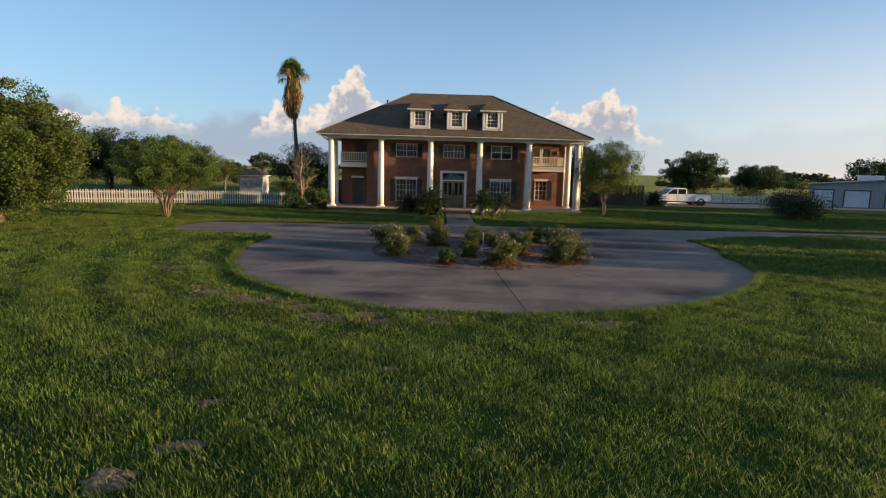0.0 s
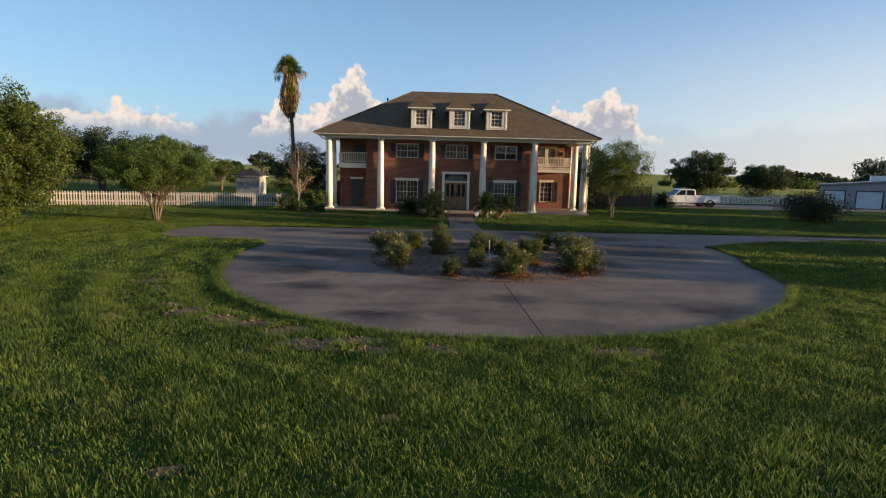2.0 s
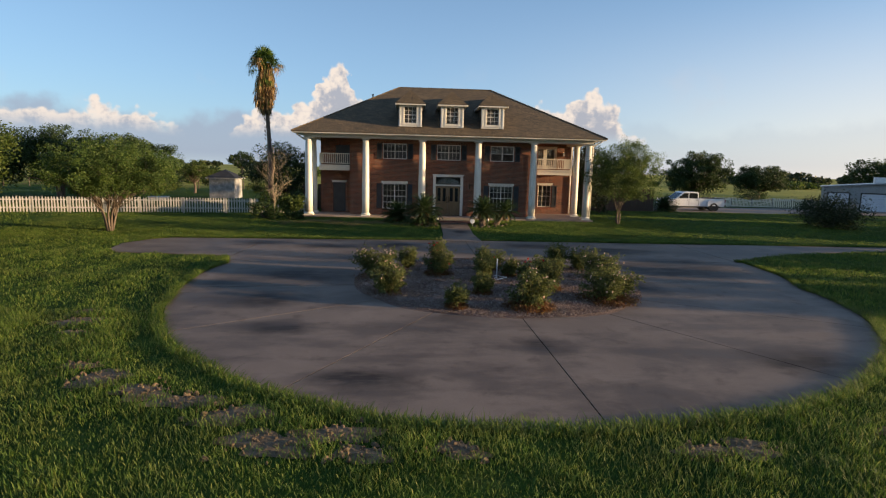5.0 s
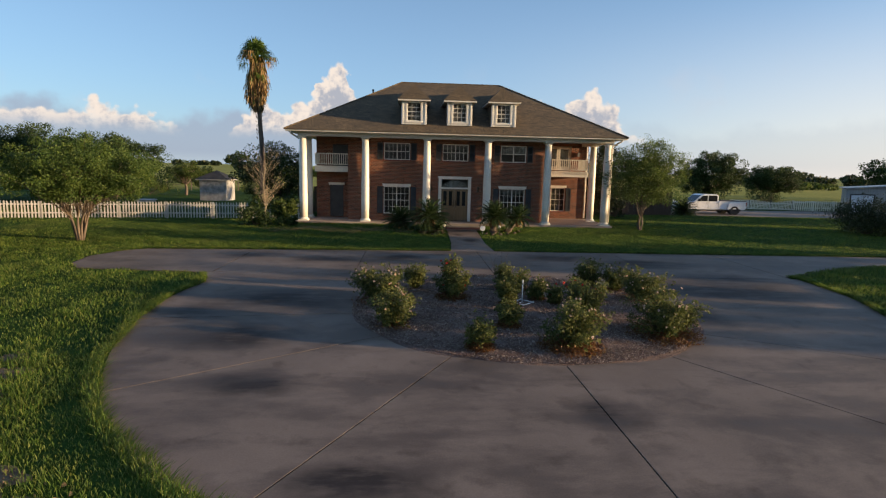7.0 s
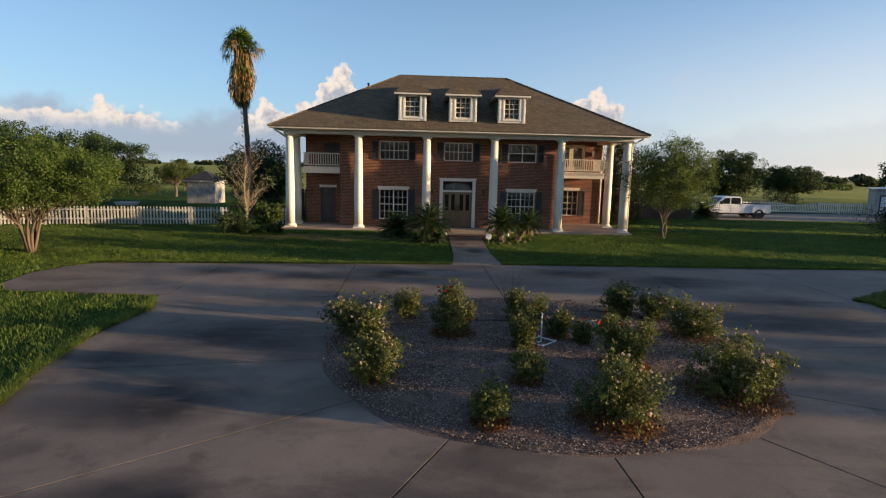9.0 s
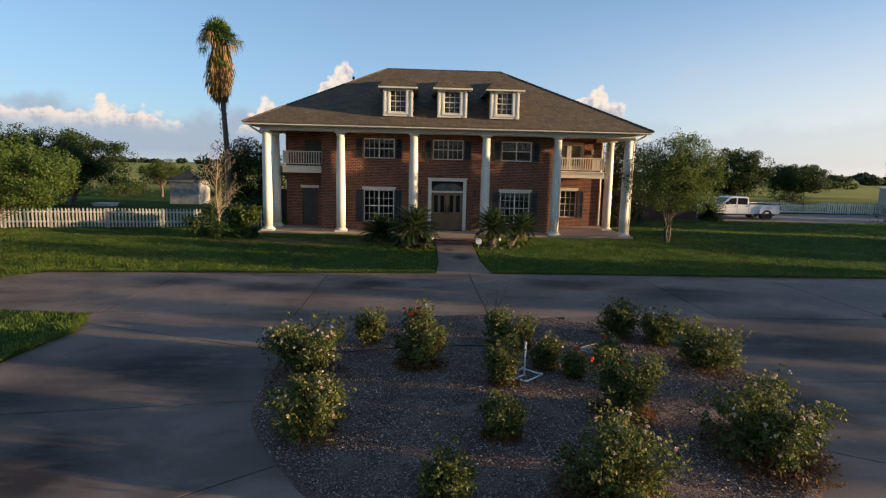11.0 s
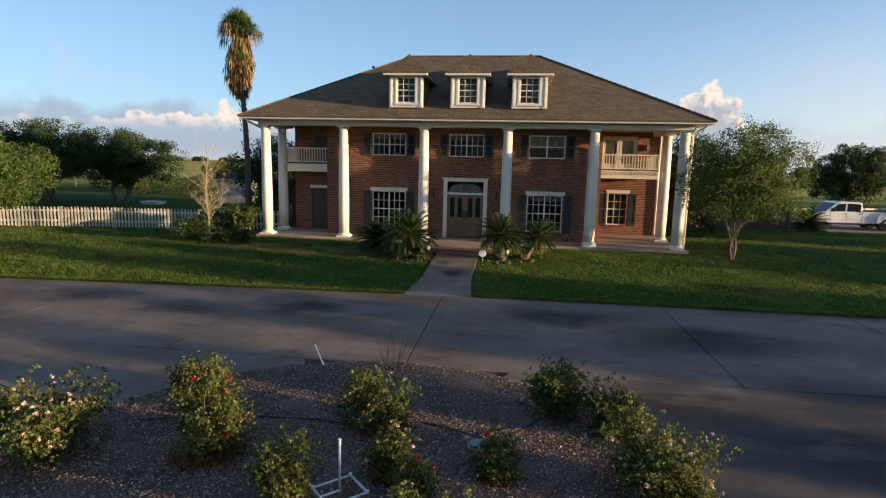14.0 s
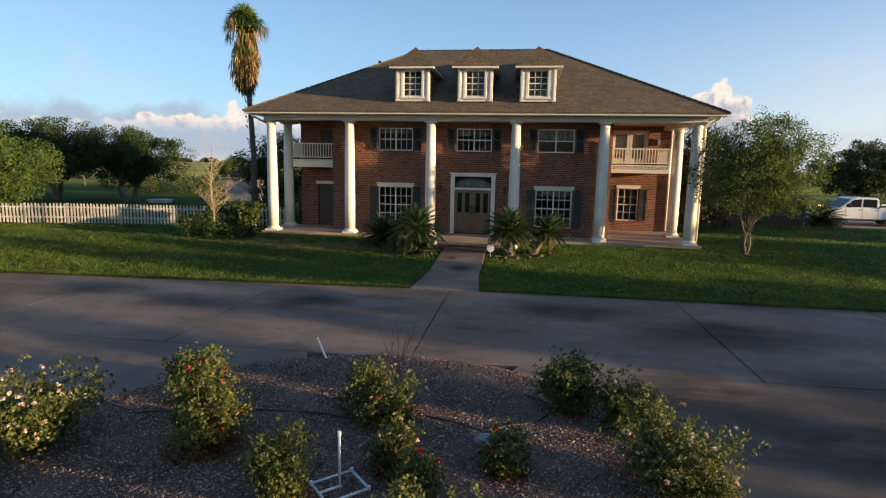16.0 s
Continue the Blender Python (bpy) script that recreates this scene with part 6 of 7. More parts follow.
# tall fan palm with its skirt of dead leaves
def fan_palm(x, y):
    rng = np.random.default_rng(9)
    t = thing("fan_palm", "tall thin fan palm with a shaggy skirt of dead brown leaves", "palm tree", at=(x, y, float(ground_z(x, y))))
    H = 10.95
    path = [(0.1, 0, -0.1), (0.06, 0, 1.5), (0.1, 0, 3.5), (-0.02, 0, 6), (-0.14, 0, 8.2), (-0.22, 0, H)]
    g = Geo().tube(path, [0.25, 0.19, 0.17, 0.15, 0.14, 0.14], 12)
    for k in range(70):
        h, a = rng.uniform(2.5, 8), rng.uniform(0, 2 * math.pi)
        px = 0.1 - 0.32 * h / H
        g.tube([(px + 0.17 * math.cos(a), 0.17 * math.sin(a), h), (px + 0.26 * math.cos(a), 0.26 * math.sin(a), h + 0.12)], [0.03, 0.012], 4)
    part("trunk", g, BARK, t, "dark ringed trunk", smooth=True)

    def fan(centre, d, size, droop, n=17):
        """One fan leaf: narrow blades spreading from the end of a stalk."""
        d = unit(np.array(d, float))
        side = unit(np.cross(d, (0.02, 0.03, 1)))
        up = np.cross(side, d)
        f = []
        for k in range(n):
            a = radians(-78 + 156 * k / (n - 1)) + rng.normal() * 0.05
            o = unit(d * math.cos(a) + side * math.sin(a) + up * 0.1)
            l = size * (0.75 + 0.3 * math.cos(a)) * rng.uniform(0.85, 1.1)
            m = centre + o * l * 0.55
            e = centre + o * l * 0.95 + np.array((0, 0, -droop * l * rng.uniform(0.6, 1.2)))
            w = np.cross(o, up) * 0.035
            f.append([centre, m + w, e, m - w])
        return f

    top = np.array((-0.22, 0, H))
    for k in range(44):
        a, e = k * 2.39996, radians(88 - 96 * (k / 44) ** 0.9)
        d = np.array((math.cos(a) * math.cos(e), math.sin(a) * math.cos(e), math.sin(e)))
        c = top + d * rng.uniform(0.3, 0.55)
        part("frond", quads("frond", np.array(fan(c, d, rng.uniform(0.75, 1.1), 0.1 + 0.013 * k) + [[top, top + (0.02, 0, 0), c + (0.02, 0, 0), c]]), PALMLEAF), PALMLEAF, t)
    # half-dead fronds on long stalks, their blades hanging in strings
    for k in range(22):
        a = k * 2.39996 + rng.uniform(-0.3, 0.3)
        o = top + (0, 0, -0.1 - 0.05 * k)
        reach = rng.uniform(0.6, 1.25) if k < 14 else rng.uniform(0.3, 0.7)
        el = rng.uniform(-0.15, 0.35) if k < 14 else rng.uniform(-0.9, -0.3)
        out = np.array((math.cos(a), math.sin(a), 0))
        c = o + out * reach * math.cos(el) + (0, 0, reach * math.sin(el))
        f = [[o, o + (0, 0, 0.025), c + (0, 0, 0.02), c]]
        for j in range(15):
            b = radians(-75 + 150 * j / 14) + rng.normal() * 0.06
            w = out * math.cos(b) + np.array((-out[1], out[0], 0)) * math.sin(b)
            m = c + w * rng.uniform(0.2, 0.42) + (0, 0, rng.uniform(-0.02, 0.08))
            e = m + w * rng.uniform(0.05, 0.2) + (0, 0, -rng.uniform(0.25, 0.75))
            s2 = np.cross(w, (0, 0, 1)) * 0.02
            f.append([c, m + s2, e, m - s2])
        mat = DRYFROND if k % 3 else PALMLEAF
        part("dead_frond", quads("dead_frond", np.array(f), mat), mat, t, "drooping half-dead frond")
    n = 4600
    h = rng.uniform(0, 1, n) ** 0.9
    a = rng.uniform(0, 2 * math.pi, n)
    r = np.interp(h, (0, 0.15, 0.35, 0.62, 0.85, 1), (0.32, 0.42, 0.58, 0.72, 0.56, 0.26)) * rng.uniform(0.3, 1.0, n) * (1 + 0.2 * np.sin(3 * a + 4 * h) + 0.12 * np.sin(7 * a + 1))
    zz = H + 0.15 - 3.45 * h
    p = np.stack([-0.2 + r * np.cos(a), r * np.sin(a), zz], 1)
    d = np.stack([0.15 * np.cos(a) + rng.normal(0, 0.12, n), 0.15 * np.sin(a) + rng.normal(0, 0.12, n), -np.ones(n)], 1)
    d = unit(d) * rng.uniform(0.3, 0.85, (n, 1))
    s = unit(np.cross(d, rng.normal(size=(n, 3)))) * rng.uniform(0.012, 0.04, (n, 1))
    q = np.stack([p, p + d * 0.45 + s, p + d, p + d * 0.45 - s], 1)
    old = rng.uniform(0, 1, n) < np.interp(h, (0, 0.3, 0.6, 1), (0.6, 0.7, 0.93, 0.88))
    part("skirt", quads("skirt", q[old], DRYFROND), DRYFROND, t, "thick hanging skirt of dead fronds")
    part("wilted_fronds", quads("wilted_fronds", q[~old], PALMLEAF), PALMLEAF, t, "wilted green fronds hanging in the skirt")


fan_palm(-13.58, 5.15)

tagged(part("well_cover", Geo().box(-26.85, -25.5, 13.9, 14.9, -0.1, 0.42).box(-26.95, -25.4, 13.8, 15.0, 0.424, 0.5), PICKET, bevel=0.02), "low pale concrete well cover in the garden behind the fence", "well cover")

# ---- trees and shrubs ----
tree(11.33, -2.6, 0.28, 0.95, (0.12, -0.1, 3.45), (2.62, 1.3, 2.3), 420, 0.46, 42000, 0.092, 2, 0.066, "slender forked tree with fine green leaves beside the porch", MYRTLEBARK, OLIVELEAF, 11, limbs=90, shell=0.3, lean=0.16, low=-0.74, forks=9)
# added dark crown standing in for the shadowed side wall behind the porch
tree(11.6, 5.2, 0.3, 0.5, (0, 0, 3.0), (1.7, 1.5, 2.8), 140, 0.6, 18000, 0.14, 2, 0.16, "dark leafy filler for the shaded gap behind the porch corner", BARK, DARKLEAF, 27)
tree(-18.5, -8.7, 0.02, 1.45, (0.1, 0.0, 3.15), (3.5, 3.3, 1.8), 280, 0.48, 56000, 0.1, 9, 0.17, "spreading crape myrtle with many pale trunks by the fence", MYRTLEBARK, GREENLEAF, 12, limbs=95, lean=0.34, shell=0.42, low=-0.62)
tree(-25.2, -13.6, 0.0, 1.9, (-0.2, 0.2, 3.75), (5.0, 4.8, 3.6), 420, 0.72, 125000, 0.145, 1, 0.3, "large dense live oak with a low crown on the lawn", PALEBARK, SHRUBLEAF, 13, limbs=34)
tree(-34.4, 13.4, 0.1, 1.8, (-0.8, 0, 4.0), (5.0, 4.4, 2.5), 260, 0.8, 54000, 0.15, 2, 0.28, "dark live oak with a wide low crown behind the fence", BARK, OAKLEAF, 14, shell=0.3)
tree(-29.3, 15.0, 0.1, 1.7, (0.0, 0, 3.7), (4.6, 4.2, 2.3), 260, 0.75, 50000, 0.15, 2, 0.26, "dark leaning live oak behind the picket fence", BARK, OAKLEAF, 15, lean=0.45, shell=0.3)
tree(-41, 12.0, 0.1, 1.8, (0, 0, 3.8), (4.8, 4.4, 2.6), 130, 1.0, 15000, 0.23, 1, 0.32, "dark live oak at the end of the fence", BARK, OAKLEAF, 16)
tree(-13.2, 9.6, 0.25, 0.7, (-0.5, 0, 2.75), (3.1, 2.3, 2.45), 130, 0.75, 19000, 0.16, 2, 0.2, "dark bushy evergreen tree behind the house corner", BARK, OAKLEAF, 17)
tree(-28.8, 30, 0.0, 1.6, (0.2, 0, 2.8), (2.1, 2.0, 1.15), 70, 0.5, 9000, 0.14, 1, 0.16, "small open tree in the far garden", BARK, SHRUBLEAF, 18)
tree(-27.6, 33.5, 0.0, 1.2, (0, 0, 2.0), (1.7, 1.7, 1.2), 60, 0.5, 7000, 0.15, 1, 0.16, "small dark tree in the far garden", BARK, OAKLEAF, 19)
tree(36.2, 35, -0.1, 1.2, (0, 0, 3.95), (4.4, 4.1, 3.0), 220, 0.75, 46000, 0.18, 1, 0.42, "broad dark oak beyond the white fence", BARK, OAKLEAF, 20)
tree(54.0, 49, 0.0, 1.2, (0, 0, 3.2), (4.4, 4.2, 2.35), 170, 0.8, 34000, 0.2, 1, 0.4, "round dark oak beyond the white fence", BARK, OAKLEAF, 21)
tree(82.5, 58, 0.0, 1.8, (0, 0, 4.4), (7.0, 5, 3.0), 110, 1.3, 12000, 0.36, 1, 0.4, "dark spreading tree behind the garage", BARK, OAKLEAF, 22)
# unseen trees past the right-hand lawn, added to shade drive, house front and yard
for k, (x, y, h, r, leaves) in enumerate(((42, -16.0, 8.0, 1.1, 5200), (40, -17.7, 7.8, 1.1, 5200), (41, -20.7, 6.9, 1.2, 4000), (42, -22.5, 6.8, 0.7, 2400), (42, -25.6, 6.8, 0.85, 2400), (41, -28.8, 6.2, 0.6, 1500), (40, -27.2, 4.7, 0.8, 2600), (40, -29.8, 4.6, 0.7, 2200), (41, -19.3, 5.5, 0.6, 2200), (43, -31.2, 5.6, 0.8, 2000), (46, -43.2, 5.6, 1.6, 3000), (46.5, 5.2, 13.0, 2.6, 11000))):
    tree(x, y, 0.0, 1.1, (0, 0, h * 0.56), (r, r, h * 0.42), 60, 0.5 + 0.1 * r, leaves, 0.24, 1, 0.2, "dark green tree out of view, added for its shade", BARK, OAKLEAF, 30 + k)
for k, (x, y, h) in enumerate(((48, 3.7, 7.2), (48, 2.3, 7.5), (48, 0.9, 7.2), (48, -0.5, 7.5), (48, -1.9, 7.0), (48, -4.9, 5.6), (48, -6.3, 5.9), (48, -7.7, 5.7), (48, -9.1, 5.9), (48, -10.5, 5.7), (48, -11.9, 5.7), (48, -15.4, 5.8), (50, 8.2, 6.0), (50, 9.8, 5.8))):
    tree(x, y, 0.0, 0.5, (0, 0, h * 0.5), (0.85, 0.8, h * 0.46), 50, 0.5, 3600, 0.22, 3, 0.1, "low bushy tree out of view, added for its shade", BARK, OAKLEAF, 50 + k)


def shrub(x, y, r, h, seed, label, leaf, leaves, size, clumps=40, z=None):
    rng = np.random.default_rng(seed)
    z0 = float(ground_z(x, y)) - 0.03 if z is None else z
    t = thing("shrub", label, "shrub", at=(x, y, z0))
    p, c = blob_points(rng, leaves, np.array((0, 0, h * 0.5)), np.array((r, r, h * 0.5)), clumps, r * 0.32, 0.35)
    p[:, 2] = np.clip(p[:, 2], 0.02, None)
    g = Geo()
    for q in c[:16]:
        limb(g, rng, (0, 0, -0.05), (q[0] * 0.9, q[1] * 0.9, max(q[2], 0.1)), 0.03, 0.008, 4, 0.1, 3)
    part("branchwork", g, BARK, t)
    part("foliage", quads("foliage", leaf_quads(rng, p, size), leaf), leaf, t)


shrub(26.3, -2.3, 2.3, 2.2, 41, "wide dark rounded shrub on the lawn", DARKLEAF, 13000, 0.12, 120)
shrub(-10.35, -2.1, 0.95, 1.6, 42, "broad-leaved green shrub at the porch corner", SHRUBLEAF, 2600, 0.17, 30)
shrub(-11.8, -3.2, 1.15, 1.05, 43, "low dark shrub under the bare tree", OAKLEAF, 2600, 0.12, 30)
shrub(-12.0, -1.7, 1.0, 1.6, 44, "low dark shrub under the bare tree", SHRUBLEAF, 1800, 0.13, 26)
shrub(-9.9, -3.2, 0.7, 0.55, 45, "low dark shrub beside the porch", OAKLEAF, 1200, 0.12, 22)
shrub(-11.0, 1.5, 1.1, 1.7, 46, "dark shrub beside the house wall", OAKLEAF, 2600, 0.14, 30)
shrub(-33.0, 30.0, 2.6, 1.9, 48, "rounded green shrub at the field edge", SHRUBLEAF, 3000, 0.17, 40)
shrub(-37.5, 29.0, 2.2, 1.6, 49, "rounded green shrub at the field edge", SHRUBLEAF, 2400, 0.17, 40)
shrub(-22.5, 36.0, 2.4, 1.5, 50, "rounded green shrub at the field edge", SHRUBLEAF, 2400, 0.17, 40)
shrub(50.5, 45.0, 2.4, 1.5, 51, "low dark shrub beneath the oaks", OAKLEAF, 2200, 0.17, 40)
shrub(10.6, 7.0, 0.9, 2.4, 52, "dark shrub against the brown board fence", DARKLEAF, 2600, 0.13, 30)
shrub(13.5, 7.6, 1.0, 1.6, 53, "dark shrub against the brown board fence", DARKLEAF, 2400, 0.13, 30)
shrub(11.36, -2.45, 0.26, 1.05, 54, "green suckers round the foot of a tree", GREENLEAF, 500, 0.09, 12)


# small bare tree at the corner of the house
def bare_tree(x, y):
    rng = np.random.default_rng(77)
    t = thing("bare_tree", "small leafless tree with pale brown twigs by the house corner", "tree", at=(x, y, float(ground_z(x, y)) - 0.03))
    g, twigs = Geo(), Geo()
    g.tube([(0, 0, -0.05), (0.02, 0, 0.5), (-0.02, 0.02, 1.0)], [0.055, 0.045, 0.042], 8)

    def grow(a, d, l, r, level):
        """A rising, slightly bent shoot that forks into finer ones."""
        pts, p = [a], a
        for i in range(5):
            d = unit(d + rng.normal(size=3) * 0.13 + (0, 0, 0.05))
            p = p + d * l / 5
            pts.append(p)
        (g if level == 0 else twigs).tube(pts, [r * (1 - 0.15 * i) for i in range(6)], 5 if level == 0 else 3, False)
        if level < 2:
            for k in range((7, 6)[level]):
                i = rng.integers(1, 6)
                u = unit(rng.normal(size=3) * (1, 1, 0.5))
                grow(pts[i], unit(d * 0.8 + u * 0.75 + (0, 0, 0.15)), l * rng.uniform(0.32, 0.55) * (1 - 0.06 * i), max(r * 0.45, 0.004), level + 1)

    top = [np.array((0.05 * math.sin(2.1 * z), 0.04 * math.cos(1.7 * z) - 0.04, z)) for z in np.linspace(1.0, 4.5, 9)]
    g.tube(top, [0.042 - 0.0045 * i for i in range(9)], 7)
    for k in range(34):
        z = rng.uniform(0.8, 3.5)
        a = 2.39996 * k
        l = 0.42 + 1.45 * math.sin(math.pi * min((z - 0.35) / 3.9, 1)) * rng.uniform(0.7, 1.15)
        p = np.array((0.05 * math.sin(2.1 * z), 0, z))
        grow(p, unit(np.array((math.cos(a), math.sin(a), rng.uniform(0.5, 1.5)))), l * 0.92, 0.012 - 0.0015 * z, 1 if z > 1.9 else 0)
    part("trunk", g, DEADWOOD, t)
    part("twigwork", twigs, DEADWOOD, t)


bare_tree(-11.2, -3.3)


# distant woods along the horizon, hedges and field posts
def woods(name, label, x0, x1, y0, y1, h, n, size, seed, leaf=FARLEAF):
    rng = np.random.default_rng(seed)
    k = max(8, int((abs(x1 - x0) + abs(y1 - y0)) / (h * 1.3)))
    s = rng.uniform(0, 1, k)
    c = np.stack([x0 + (x1 - x0) * s, y0 + (y1 - y0) * s + rng.normal(0, h, k), np.full(k, 0.0)], 1)
    r = h * rng.uniform(0.5, 1.0, k)
    w = rng.integers(0, k, n)
    q = unit(rng.normal(size=(n, 3))) * rng.uniform(0.4, 1, (n, 1)) ** 0.5
    p = c[w] + q * np.stack([r[w] * 1.3, r[w] * 1.2, r[w] * 0.5], 1) + np.stack([0 * r[w], 0 * r[w], r[w] * 0.5], 1)
    tagged(part(name, quads(name, leaf_quads(rng, p, size, 0.8), leaf), leaf), label, "trees", kind="stuff")


woods("far_woods", "low line of distant trees beyond the fields", -900, 200, 800, 820, 7, 9000, 5.5, 81)
woods("far_woods", "distant woods beyond the hay field", 110, 420, 190, 240, 4.6, 9000, 1.5, 82)
woods("far_woods", "distant woods beyond the hay field", 300, 900, 430, 380, 9, 7000, 3.5, 83)
woods("hedge", "scrubby hedge in the field", 60, 130, 118, 128, 2.6, 4000, 0.7, 84, SHRUBLEAF)
woods("hedge", "scrubby hedge in the field", -90, -40, 60, 64, 2.0, 3000, 0.5, 85, SHRUBLEAF)
woods("hedge", "scrubby hedge in the field", -60, -20, 150, 155, 2.6, 2500, 0.9, 86, SHRUBLEAF)
tree(-59, 150, 0, 2.2, (0, 0, 5), (4.5, 4.5, 2.6), 50, 1.2, 2500, 0.6, 1, 0.4, "lone tree in the far field", BARK, OAKLEAF, 87)


def field_fence(x0, x1, y0, y1):
    f = thing("field_fence", "thin wire fence on wooden posts across the field", "fence")
    n = int(math.hypot(x1 - x0, y1 - y0) / 3.0)
    for k in range(n + 1):
        x, y = x0 + (x1 - x0) * k / n, y0 + (y1 - y0) * k / n
        part("post", Geo().tube([(x, y, -0.2), (x, y, 1.25)], [0.06, 0.06], 6), BARK, f)
    for h in (0.4, 0.75, 1.1):
        part("wire", Geo().tube([(x0, y0, h), (x1, y1, h)], [0.012, 0.012], 4), BARK, f)


field_fence(-60, -24, 38, 44)

# worn spots of bare dirt and clods along the drive's edge and in the lawn
SPOTS = ((-10.15, -26.0, 0.5), (-10.4, -25.2, 0.36), (-9.7, -26.9, 0.3), (-7.8, -29.5, 0.46), (-8.5, -28.9, 0.26), (-6.85, -30.1, 0.42), (-6.0, -30.45, 0.4), (-5.1, -30.95, 0.44), (-4.4, -31.8, 0.5),
         (-3.5, -31.55, 0.42), (-3.1, -32.1, 0.3), (-1.8, -32.0, 0.3), (1.5, -32.05, 0.26), (2.2, -32.0, 0.34), (-9.4, -30.0, 0.24), (-5.4, -38.5, 0.28), (-4.95, -37.75, 0.22), (-5.1, -36.5, 0.16), (-2.6, -35.1, 0.14), (4.6, -31.6, 0.18))


def dirt_spots():
    rng = np.random.default_rng(91)
    flat, g, cleared = Geo(), Geo(), []
    for cx, cy, cr in SPOTS:
        a = np.linspace(0, 2 * math.pi, 19)[:-1]
        rr = cr * (1 + 0.3 * np.sin(2 * a + cx * 5) + 0.2 * np.sin(5 * a + cy * 3))
        rim = [(cx + 1.25 * r * math.cos(b), cy + 0.75 * r * math.sin(b), -0.014) for r, b in zip(rr, a)]
        mid = [(cx + (x - cx) * 0.6, cy + (y - cy) * 0.6, rng.uniform(0.0, 0.03)) for x, y, z in rim]
        n = len(rim)
        flat.add(rim + mid + [(cx, cy, 0.02)], [(k, (k + 1) % n, n + (k + 1) % n, n + k) for k in range(n)] + [(n + k, n + (k + 1) % n, 2 * n) for k in range(n)])
        cleared.append((cx, cy, cr))
        for k in range(int(44 * cr / 0.3)):
            x, y = cx + rng.normal() * cr * 0.62, cy + rng.normal() * cr * 0.4
            r = (rng.uniform(0.035, 0.055) if k % 6 == 0 else rng.uniform(0.01, 0.028)) * (0.55 if cy < -34 else 1)
            m = 7
            turn, long = rng.uniform(0, math.pi), rng.uniform(1.0, 1.7)
            ring = []
            for q in range(m):
                b = 2 * math.pi * q / m
                u, w = r * long * rng.uniform(0.75, 1.25) * math.cos(b), r * rng.uniform(0.7, 1.2) * math.sin(b)
                ring.append((x + u * math.cos(turn) - w * math.sin(turn), y + u * math.sin(turn) + w * math.cos(turn), -0.01))
            cap = [(x + (p[0] - x) * rng.uniform(0.4, 0.75), y + (p[1] - y) * rng.uniform(0.4, 0.75), 0.015 + r * rng.uniform(0.15, 0.5)) for p in ring]
            g.add(ring + cap + [(x, y, 0.022 + r * rng.uniform(0.4, 0.75))], [(q, (q + 1) % m, m + (q + 1) % m, m + q) for q in range(m)] + [(m + q, m + (q + 1) % m, 2 * m) for q in range(m)])
    tagged(part("bare_dirt", flat, DIRT), "worn spots of bare tan dirt in the grass beside the drive", "dirt", kind="stuff")
    tagged(part("dirt_clods", g, DIRT), "loose clods of tan dirt in the grass beside the drive", "dirt", kind="stuff")
    return cleared


CLODS = np.array(dirt_spots())

# ---- grass ----
def dry_at(x, y):
    """How dry the thin strip before the porch is, from 0 to 1."""
    wob = 0.35 * np.sin(1.7 * x) + 0.25 * np.sin(4.3 * x + 2 * y)
    return np.clip(1.5 - np.hypot((x + 6.8) / 3.6, (y + 4.5 + wob) / 0.75), 0, 1) * np.clip(0.7 + 0.4 * np.sin(3.1 * x + 1.9 * y) * np.sin(5.3 * y), 0, 1)


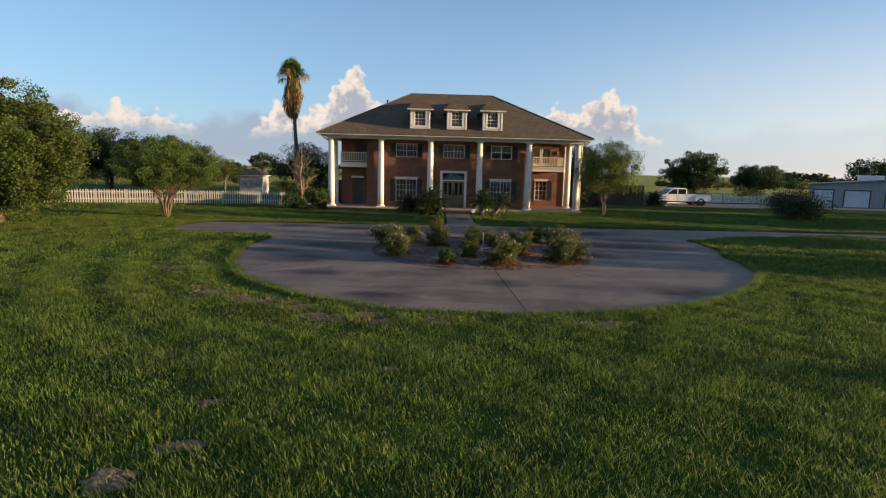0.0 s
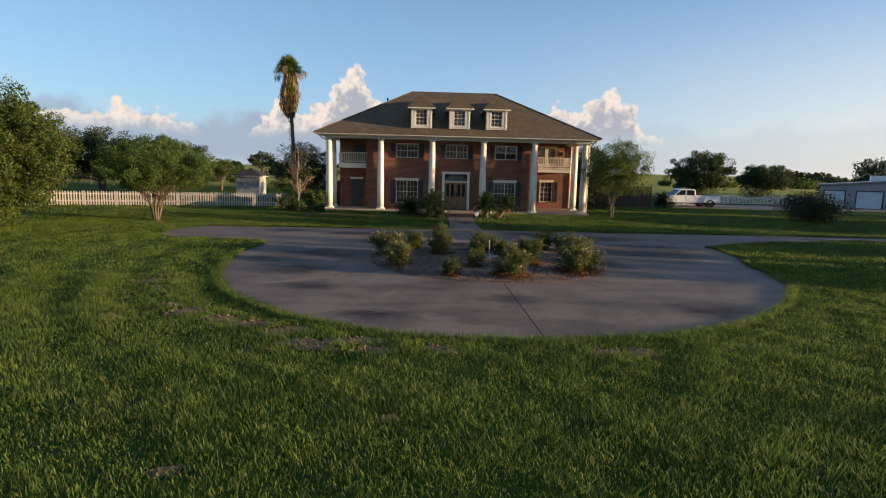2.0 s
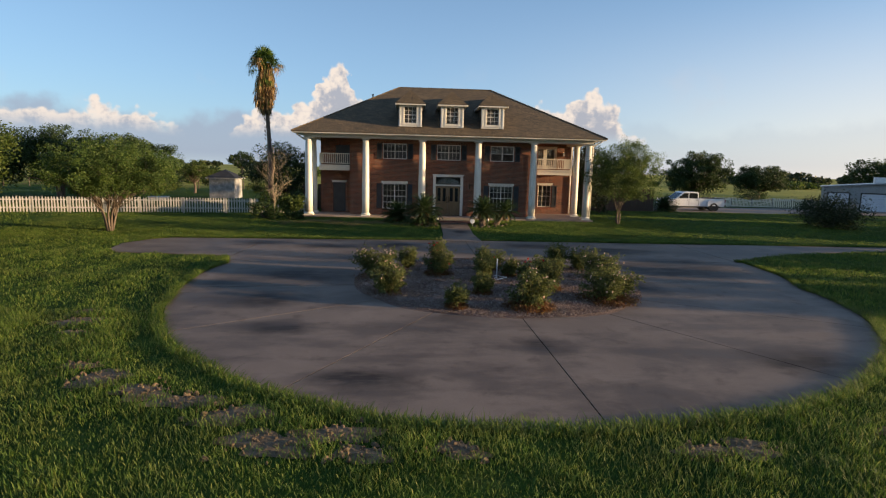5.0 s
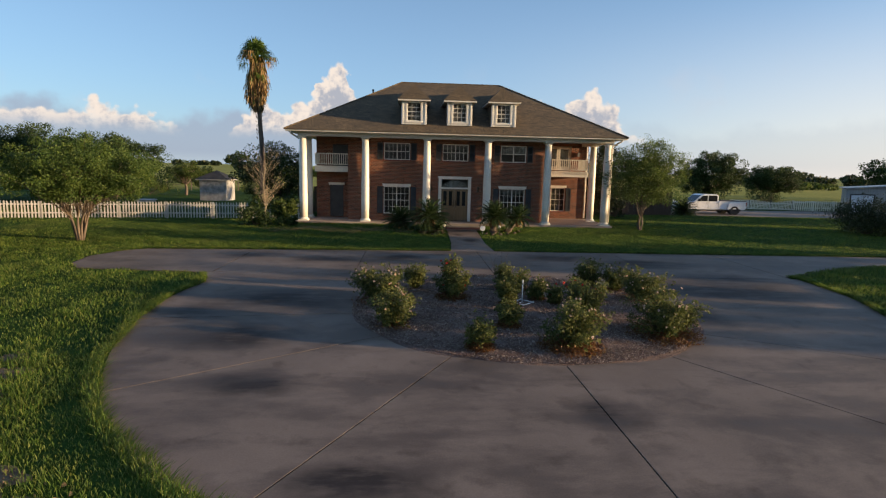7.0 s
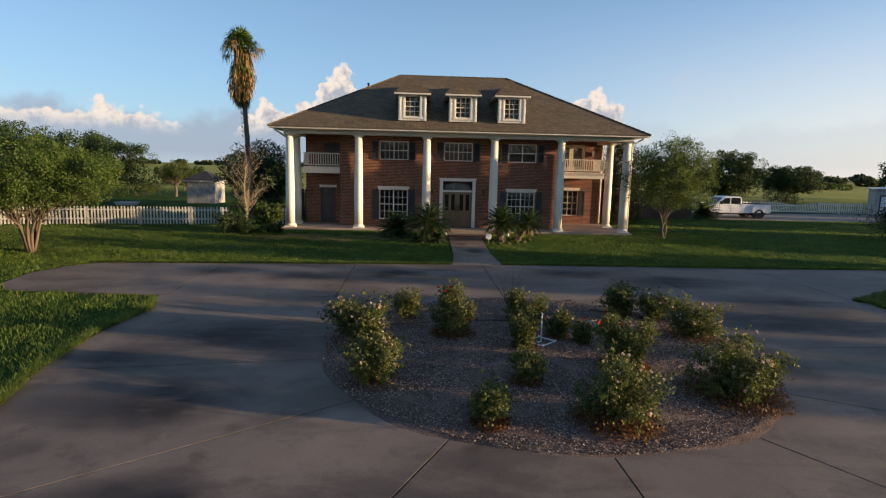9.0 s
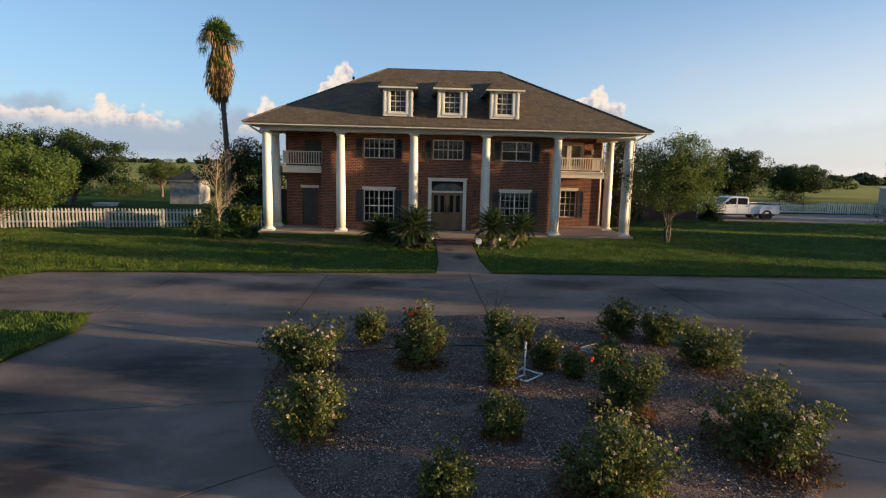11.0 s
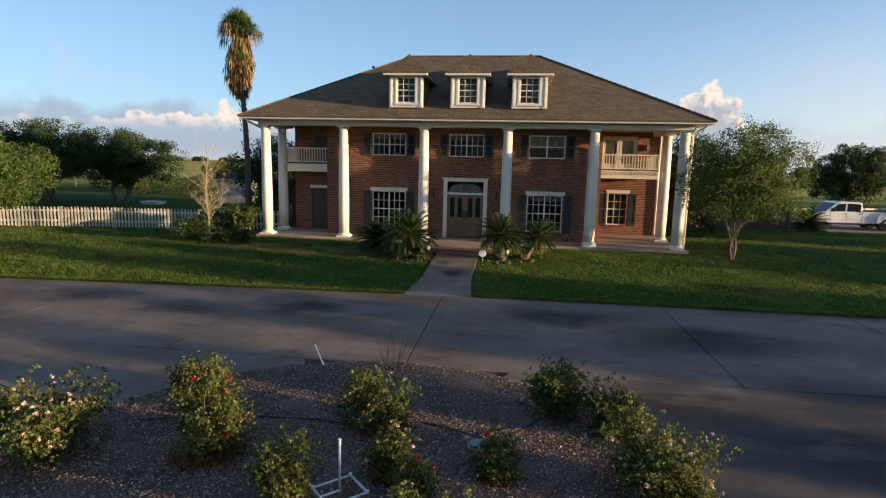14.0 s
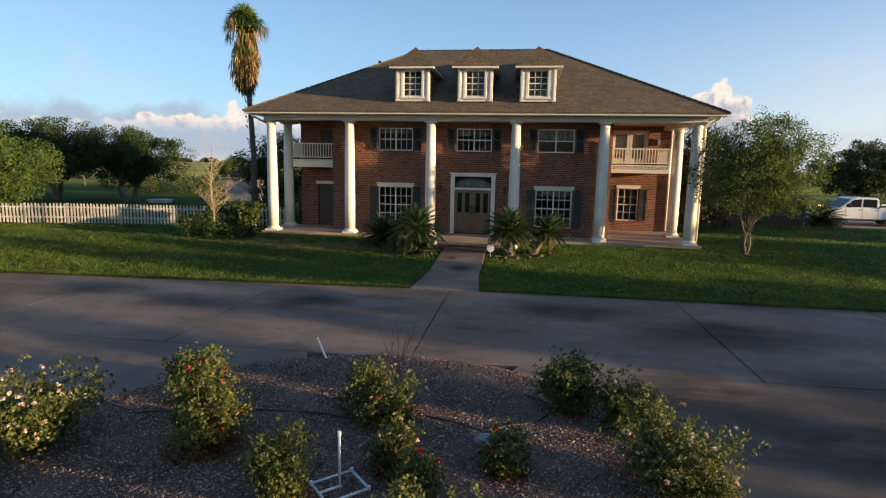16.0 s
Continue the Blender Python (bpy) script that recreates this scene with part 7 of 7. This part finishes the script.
def grass(name, label, n, area, h, w, seed, keep=None):
    """Bent blades in tufts over a stretch of lawn (x0, x1, y0, y1)."""
    rng = np.random.default_rng(seed)
    x0, x1, y0, y1 = area
    x, y = rng.uniform(x0, x1, n), rng.uniform(y0, y1, n)
    ok = ~in_drive(x, y) & ~((np.abs(x - 0.13) < 0.92 + 0.12 * (y < -9.2)) & (y > -10.4) & (y < -1)) & ~((y > -1.55) & (np.abs(x - 0.05) < 10.1))
    ok &= ~((np.abs(x - 0.1) < 1.6) & (y > -3.2))
    near = np.full(len(x), 9.0)
    for cx, cy, cr in CLODS:
        near = np.minimum(near, np.hypot((x - cx) / 1.25, (y - cy) / 0.75) / cr)
    ok &= near > rng.uniform(0.35, 1.25, n)
    ok &= dry_at(x, y) < rng.uniform(0.15, 1.0, n)
    if keep is not None:
        ok &= keep(x, y)
    # patchy height: tufts, tracks and thin spots
    field = 0.5 * np.sin(1.9 * x + 1.3 * np.sin(0.8 * y)) * np.sin(2.3 * y + 1.1 * np.sin(1.2 * x)) + 0.5 * np.sin(0.55 * x + 0.7 * y) * np.sin(0.83 * y - 0.3 * x + 1)
    field += 0.35 * np.sin(5.1 * x + 2 * np.sin(1.7 * y)) * np.sin(4.7 * y + 1.3)
    # curved mowing tracks that follow the turning circle
    ring, turn = np.hypot(x - CX, y - CY), np.arctan2(y - CY, x - CX)
    field += 0.5 * np.sin(3.3 * ring + 0.9 * np.sin(4 * turn) + 0.5 * np.sin(0.9 * x)) * np.clip((-x - 0.5) / 5.0, 0, 1) * (y < -14)
    ok &= rng.uniform(0, 1, n) < 0.76 + 0.32 * field
    x, y, field = x[ok], y[ok], field[ok]
    m = len(x)
    hh = h * np.clip(1 + 0.45 * field, 0.35, 1.7) * rng.uniform(0.55, 1.3, m)
    a = rng.uniform(0, 2 * math.pi, m)
    lean = rng.uniform(0.15, 0.75, m)
    base = np.stack([x, y, ground_z(x, y) - 0.035], 1)
    d = np.stack([np.cos(a) * lean, np.sin(a) * lean, np.ones(m)], 1)
    side = np.stack([-np.sin(a), np.cos(a), np.zeros(m)], 1) * (w * rng.uniform(0.6, 1.3, m))[:, None]
    mid = base + d * (hh * 0.55)[:, None]
    tip = base + d * hh[:, None] * (1.25, 1.25, 0.93)
    q = np.stack([base, mid + side, tip, mid - side], 1)
    tagged(part(name, quads(name, q, GRASS), GRASS), label, "grass", kind="stuff")


thin = lambda v, w: w * np.modf(np.abs(np.sin(v * 917.3)) * 43758.5)[0]
outside = lambda x, y: (np.hypot(x - CX, y - CY) > pad_r(np.degrees(np.arctan2(y - CY, x - CX))) + 0.02) | (y > -15)
grass("grass", "lush uneven green grass in front of the drive", 600000, (-15, 14.5, -41.0, -25.0), 0.11, 0.0055, 201, lambda x, y: outside(x, y) & (np.abs(x + 1.5) < 0.95 * (y + 45.5) + 1.5 + thin(x, 3.0)) & (y > -40.9 + thin(y + x, 0.9)))
grass("grass", "green grass round the turning circle", 130000, (-24, -8.5, -30.0, -8), 0.1, 0.009, 202, outside)
grass("grass", "green grass at the side of the turning circle", 90000, (9.0, 24, -29.0, -11.5), 0.12, 0.0105, 203, outside)
grass("grass", "thinner grass further over the lawn", 60000, (-40, -24, -36, 6), 0.12, 0.013, 204)
grass("grass", "shorter green lawn between drive and house", 180000, (-24, 14, -11.2, 0.3), 0.062, 0.0085, 205)
grass("grass", "shorter green lawn beside the house", 95000, (10.2, 36, -10.35, 10.5), 0.065, 0.011, 206)


def fringe():
    """Longer blades leaning in over the edge of the concrete."""
    rng = np.random.default_rng(207)
    n = 44000
    a = rng.uniform(0, 2 * math.pi, n)
    r = pad_r(np.degrees(a)) + rng.uniform(-0.04, 0.22, n) + 0.04 * np.sin(9 * a) + 0.03 * np.sin(23 * a)
    x, y = CX + r * np.cos(a), CY + r * np.sin(a)
    low = y < -14
    x, y, a = x[low], y[low], a[low]
    inward = np.stack([-np.cos(a), -np.sin(a)], 1)
    xs = rng.uniform(-15.4, 30, n // 2)
    ys = left_far(xs) + rng.uniform(-0.03, 0.15, n // 2)
    x, y = np.concatenate([x, xs]), np.concatenate([y, ys])
    inward = np.concatenate([inward, np.tile((0.0, -1.0), (n // 2, 1))])
    deep = in_drive(x - inward[:, 0] * 0.1, y - inward[:, 1] * 0.1) | ((np.abs(x - 0.13) < 1.05) & (y > -12) & (y < -9))
    x, y, inward = x[~deep], y[~deep], inward[~deep]
    m = len(x)
    h = rng.uniform(0.06, 0.2, m)
    lean = inward * rng.uniform(-0.1, 0.95, (m, 1)) + rng.normal(0, 0.35, (m, 2))
    base = np.stack([x, y, ground_z(x, y) - 0.035], 1)
    d = np.concatenate([lean, np.ones((m, 1))], 1)
    side = unit(np.stack([-lean[:, 1], lean[:, 0], np.zeros(m)], 1)) * rng.uniform(0.003, 0.007, (m, 1))
    mid, tip = base + d * h[:, None] * 0.6, base + d * h[:, None] * (1.35, 1.35, 0.92)
    tagged(part("grass", quads("grass", np.stack([base, mid + side, tip, mid - side], 1), GRASS), GRASS), "long fringe of grass over the concrete edge", "grass", kind="stuff")


fringe()


def straw():
    rng = np.random.default_rng(208)
    n = 60000
    x, y = rng.uniform(-11.5, -2.6, n), rng.uniform(-5.8, -3.2, n)
    ok = dry_at(x, y) > rng.uniform(0.1, 1.0, n)
    x, y = x[ok], y[ok]
    m = len(x)
    a, h = rng.uniform(0, 2 * math.pi, m), rng.uniform(0.02, 0.07, m)
    base = np.stack([x, y, ground_z(x, y) - 0.03], 1)
    d = np.stack([np.cos(a), np.sin(a), rng.uniform(0.3, 1.0, m)], 1)
    side = np.stack([-np.sin(a), np.cos(a), np.zeros(m)], 1) * 0.009
    q = np.stack([base, base + d * h[:, None] * 0.6 + side, base + d * h[:, None] * 1.2, base + d * h[:, None] * 0.6 - side], 1)
    tagged(part("dry_grass", quads("dry_grass", q, STRAW), STRAW), "thin strip of dry straw-coloured grass before the porch", "grass", kind="stuff")


straw()
